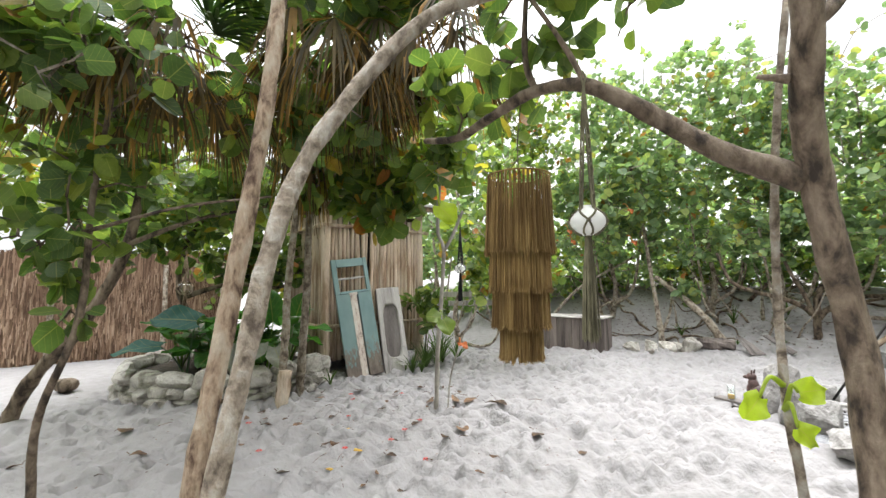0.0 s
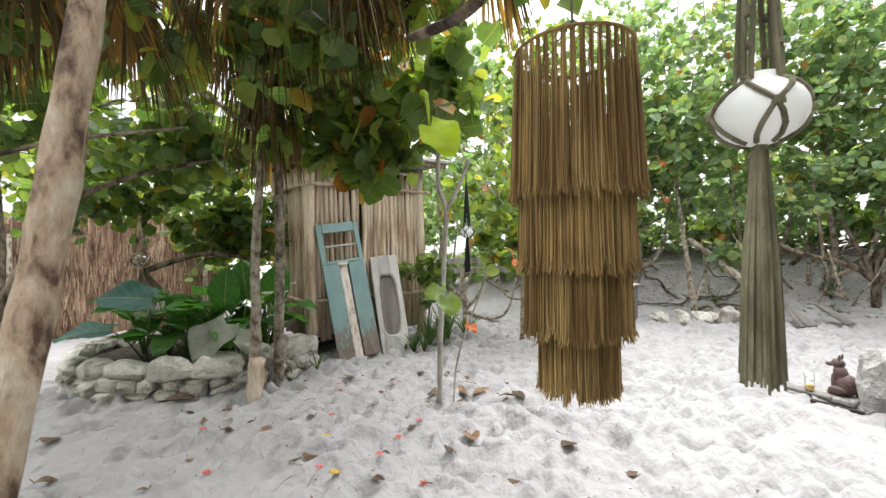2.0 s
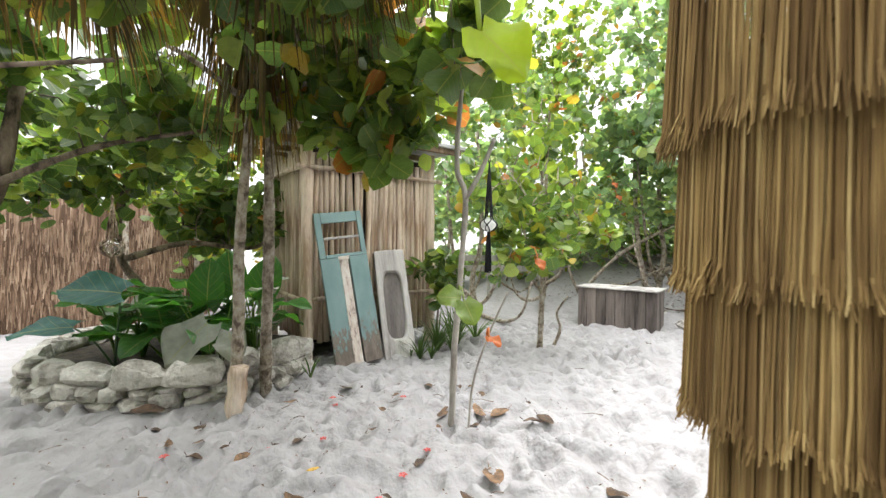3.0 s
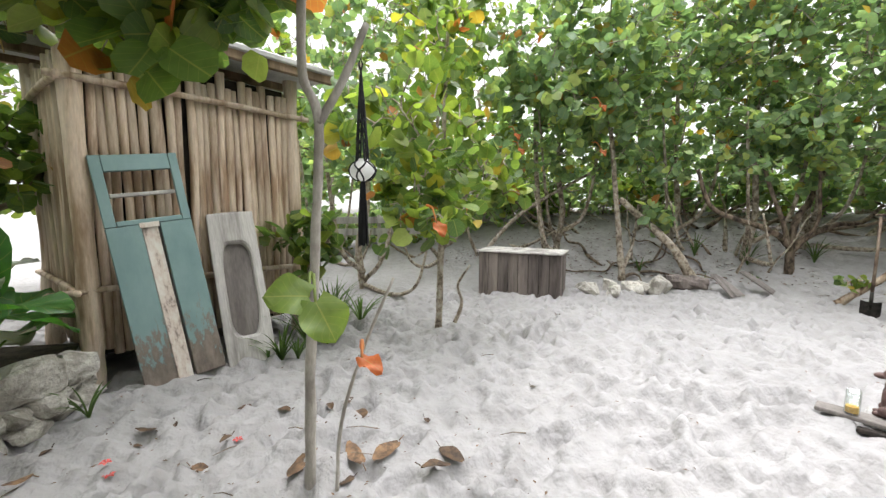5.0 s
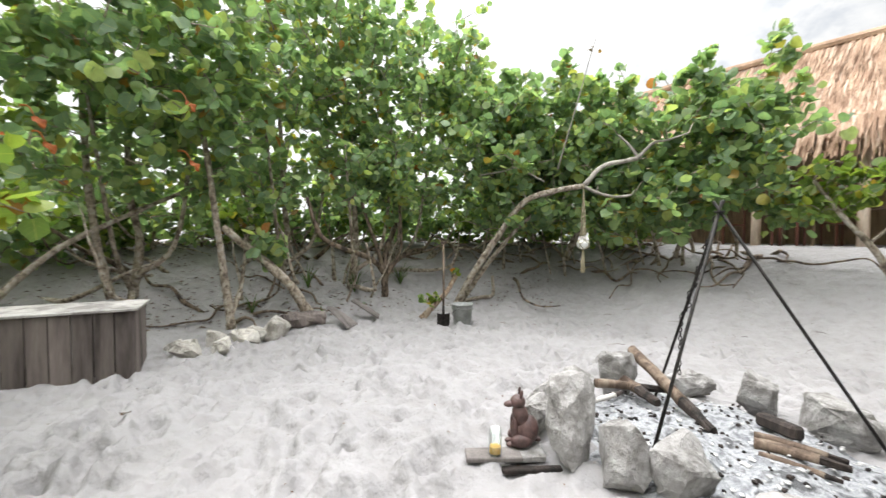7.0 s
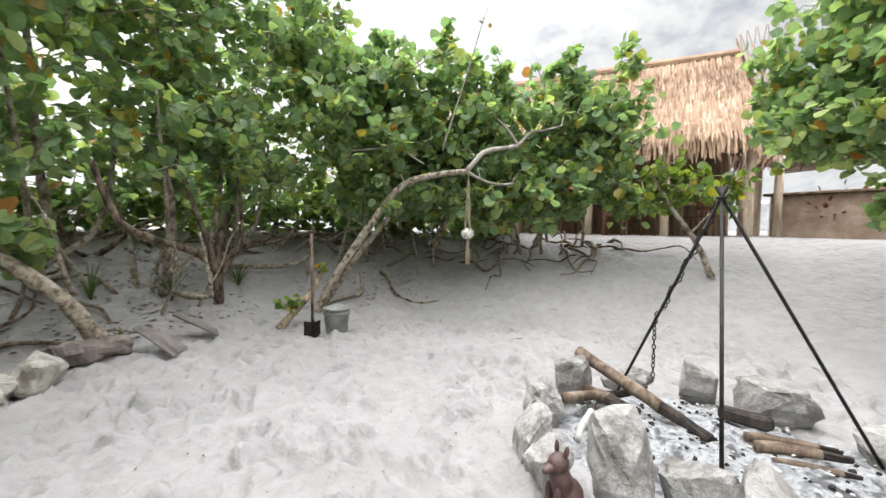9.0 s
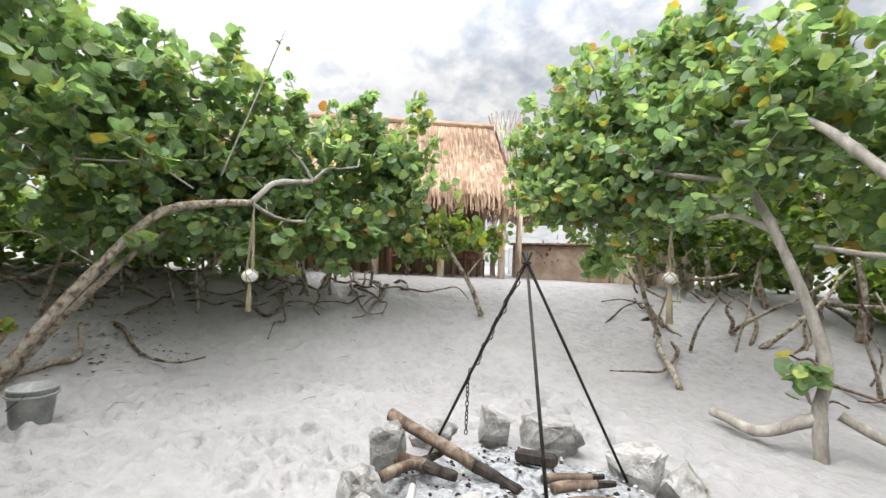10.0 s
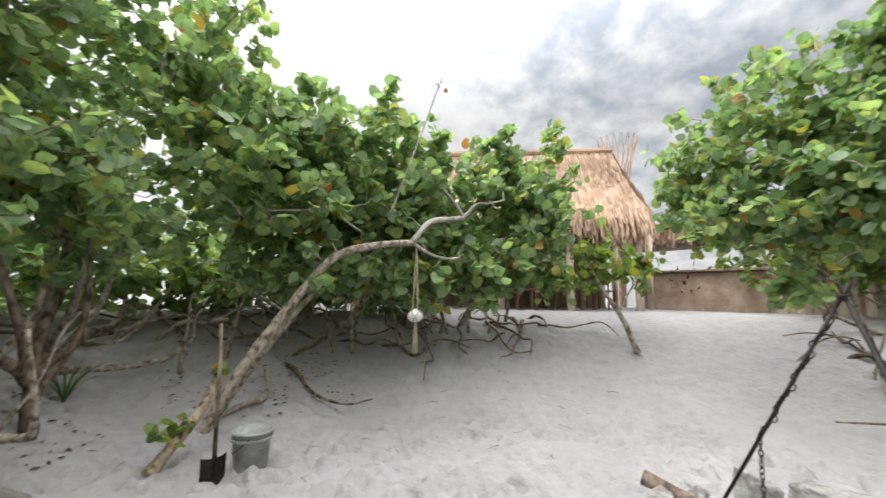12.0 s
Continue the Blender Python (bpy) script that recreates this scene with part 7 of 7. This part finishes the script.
for k, (x, y, n, ln) in enumerate([(-0.4, 7.1, 34, 0.7), (-0.12, 7.45, 32, 0.75), (-0.62, 6.85, 26, 0.55), (0.15, 7.95, 22, 0.7), (-0.25, 7.8, 26, 0.8), (-0.45, 6.75, 18, 0.4), (-0.2, 7.1, 20, 0.5), (-1.72, 5.85, 8, 0.42), (-0.72, 6.75, 5, 0.3),
                               (7.2, 9.0, 14, 0.6), (6.6, 9.6, 12, 0.55), (8.2, 8.6, 14, 0.7), (7.7, 9.4, 12, 0.6), (5.4, 9.6, 10, 0.45), (2.9, 10.3, 10, 0.5), (6.9, 8.55, 6, 0.25), (6.2, 8.9, 6, 0.22)]):
    make_strap_plant(x, y, n, ln, 400 + k)


def place_leaf(name, at_pos, aim, face, length, wide, mat, label, stem=None):
    ob = base(name, at_pos, label, "leaf", "single leaves")
    bpy.context.view_layer.update()
    broad_leaf("leaf", at_pos, aim, face, length, wide, mat, ob, stem, 0.02)


place_leaf("lime_leaf", (0.02, 2.34, 2.02), (0.35, -0.1, -0.35), (0.1, -1, 0.35), 0.15, 0.15, LEAF_LIME, "bright lime leaf hanging from a twig", (-0.01, 2.38, 2.16))
place_leaf("green_leaf", (-0.05, 4.50, 1.12), (-0.9, -0.3, 0.15), (0.1, -0.8, 0.6), 0.18, 0.19, LEAF_YOUNG, "round green leaf on the sapling stem", (-0.07, 4.83, 1.15))
place_leaf("green_leaf", (-0.02, 4.48, 1.10), (0.35, -0.3, -0.6), (0.25, -1, 0.5), 0.19, 0.21, LEAF_YOUNG, "round green leaf hanging on the sapling stem", (-0.07, 4.83, 1.15))
place_leaf("orange_leaf", (0.17, 4.50, 0.83), (0.5, -0.5, -0.15), (0, -0.5, 1), 0.12, 0.09, LEAF_ORANGE, "orange leaf on the thin side stem", (0.17, 4.72, 0.8))
place_leaf("lime_leaf", (1.36, 1.50, 1.06), (-0.5, -0.2, -0.5), (0, -1, 0.4), 0.11, 0.11, LEAF_LIME, "bright lime leaf on the crooked stem", (1.49, 1.54, 1.1))
place_leaf("lime_leaf", (1.52, 1.50, 1.08), (0.6, -0.1, 0.1), (0, -1, 0.4), 0.11, 0.11, LEAF_LIME, "bright lime leaf on the crooked stem", (1.49, 1.54, 1.0))
place_leaf("lime_leaf", (1.46, 1.44, 0.96), (0.5, -0.1, -0.5), (0, -1, 0.4), 0.10, 0.10, LEAF_LIME, "bright lime leaf on the crooked stem", (1.49, 1.54, 1.0))
for k, (x, y, z) in enumerate([(0.8, 6.1, 1.35), (2.6, 9.9, 2.6), (2.9, 9.8, 2.75), (3.0, 9.85, 2.5), (4.1, 9.0, 2.4), (4.0, 8.9, 3.1)]):
    place_leaf("orange_leaf", (x, y, z), (0.4, -0.4, -0.6), (0.2, -1, 0.3), 0.13, 0.11, LEAF_ORANGE, "dying orange leaf among the green ones", (x - 0.05, y + 0.2, z + 0.15))

for k, (x, y, z) in enumerate([(5.25, 0.3, 5.0), (5.3, 0.34, 4.86), (5.18, 0.28, 4.74), (5.32, 0.26, 4.62), (4.72, 0.4, 4.2), (4.1, 0.5, 3.9), (3.72, 0.34, 4.55), (2.95, 0.3, 4.3), (3.05, 0.36, 4.15)]):
    place_leaf("yellow_leaf", (x, y, z), (0.3 * (-1) ** k, 0.6, 0.4), (-0.4, 0.9, 0.3), 0.15, 0.13, LEAF_YELLOW, "yellowed leaf near the top of the tree", (x, y - 0.1, z - 0.2))

# ---- litter on the sand ----
LITTER_AT = [(0.92, 3.95, 0.16), (0.3, 5.02, 0.17), (0.67, 4.9, 0.15), (-0.74, 5.9, 0.22), (0.12, 5.0, 0.16), (0.15, 5.58, 0.14), (-2.72, 4.75, 0.2), (-2.14, 4.58, 0.14), (-2.12, 4.2, 0.09), (0.18, 4.04, 0.2), (-0.57, 3.4, 0.11), (-2.45, 4.5, 0.1),
             (-1.05, 3.85, 0.12), (-1.55, 4.15, 0.13), (-0.95, 4.95, 0.12), (0.55, 4.75, 0.13), (-0.2, 4.95, 0.14), (1.25, 3.55, 0.1), (-1.9, 3.7, 0.1), (-2.6, 3.3, 0.1), (-3.2, 3.9, 0.12), (-1.3, 3.2, 0.09), (-0.3, 3.0, 0.1), (1.9, 3.3, 0.09), (-1.25, 5.6, 0.1), (-3.6, 3.2, 0.1), (2.6, 7.4, 0.09)]
more = random.Random(78)
LITTER_AT += [(more.gauss(-0.6, 1.2), more.uniform(2.9, 5.9), more.uniform(0.045, 0.1)) for _ in range(34)]
rnd = random.Random(77)
for k, (x, y, s) in enumerate(LITTER_AT):
    g = Geo()
    n = 6
    curl = rnd.uniform(0.15, 0.5)
    for j in range(7):
        v = j / 6
        half = 0.36 * math.sin(math.pi * (0.06 + 0.9 * v)) ** 0.8
        for i in range(5):
            u = (i - 2) / 2
            g.v.append((s * (v - 0.5) * 1.25, s * half * u * (1 - 0.3 * curl), s * (curl * 0.45 * u * u * half * 2 + 0.12 * curl * math.sin(v * 5) + 0.03 * math.sin(u * 4 + v * 9))))
    for j in range(6):
        for i in range(4):
            a = j * 5 + i
            g.f.append((a, a + 1, a + 6, a + 5))
    g.tube([(-0.62 * s, 0, 0.01), (-0.85 * s, 0.04 * s, 0.03)], 0.003, 4)
    flip = 180 if k % 4 == 0 else 0
    thing("fallen_leaf", g, LITTER, "curled brown leaf lying on the sand", "leaf", "fallen leaves", smooth=True, m=pose(x, y, ground(x, y) + 0.012 + (0.03 if flip else 0), flip + rnd.uniform(-12, 12), rnd.uniform(-12, 12), rnd.uniform(0, 360)))
for k, (x, y) in enumerate([(-1.24, 5.15), (-0.28, 4.4), (-0.40, 4.0), (-1.2, 5.1), (-0.9, 3.6), (-0.6, 5.3), (-2.0, 4.0), (-1.65, 3.5), (-1.45, 4.35), (-0.5, 3.75), (-1.1, 4.5), (-0.15, 3.5)]):
    g = Geo()
    for j in range(5):
        a = j * 1.2566
        g.add([(0, 0, 0.006), (0.022 * math.cos(a - 0.5), 0.022 * math.sin(a - 0.5), 0.016), (0.034 * math.cos(a), 0.034 * math.sin(a), 0.010), (0.022 * math.cos(a + 0.5), 0.022 * math.sin(a + 0.5), 0.016)], [(0, 1, 2, 3)])
    thing("fallen_flower", g, FLOWER, "small red flower fallen on the sand", "flower", "fallen flowers", m=pose(x, y, ground(x, y) + 0.004, 0, 0, k * 40))
for k, (x, y) in enumerate([(-0.75, 3.5), (-1.0, 4.05), (-0.95, 3.3)]):
    thing("yellow_leaf", Geo().rock((0, 0, 0), (0.11, 0.055, 0.012), k + 3, 0, 2), YELLOW, "small yellow leaf lying on the sand", "leaf", "fallen leaves", smooth=True, m=pose(x, y, ground(x, y) + 0.01, 0, 8, k * 70))
thing("coconut", Geo().rock((0, 0, 0), (0.24, 0.2, 0.19), 41, 0, 3, 0.9), BARK_DARK, "old brown coconut lying on the sand", "coconut", smooth=True, m=pose(-5.4, 5.55, 0.09))
bits = Geo()
for k in range(1100):
    x, y = rnd.uniform(-5, 8), rnd.uniform(2.4, 8.6)
    if k % 3 == 0:
        x, y = rnd.gauss(-1.0, 1.4), rnd.gauss(4.6, 0.9)
    if k % 5 == 0:
        a = rnd.uniform(-1.2, 1.2)
        x, y = 8.5 + rnd.uniform(-1.2, 1.6), 4.2 + a * 3
    z = ground(x, y) + 0.003
    s = rnd.uniform(0.006, 0.02)
    a = rnd.uniform(0, 6.28)
    c, q = math.cos(a) * s, math.sin(a) * s
    bits.add([(x - c, y - q, z), (x + q * 0.4, y - c * 0.4, z + 0.005), (x + c, y + q, z + 0.004), (x - q * 0.4, y + c * 0.4, z + 0.006)], [(0, 1, 2, 3)])
thing("leaf_crumbs", bits, LITTER, "scattered crumbs of dry leaf on the sand", "leaf litter", kind="stuff")
sticks = Geo()
for k in range(70):
    x, y = (rnd.gauss(-0.8, 1.6), rnd.gauss(4.8, 1.0)) if k % 2 else (rnd.gauss(8.3, 0.8), rnd.gauss(4.0, 1.8))
    a, ln = rnd.uniform(0, 6.28), rnd.uniform(0.05, 0.22)
    p = Vector((x, y, ground(x, y) + 0.008))
    d = Vector((math.cos(a), math.sin(a), 0)) * ln
    sticks.tube([p, p + d * 0.5 + Vector((0, 0, 0.012)), p + d], [0.004, 0.003, 0.002], 4)
thing("dry_twigs", sticks, BARK_DARK, "scattered dry twigs on the sand", "twigs", kind="stuff")
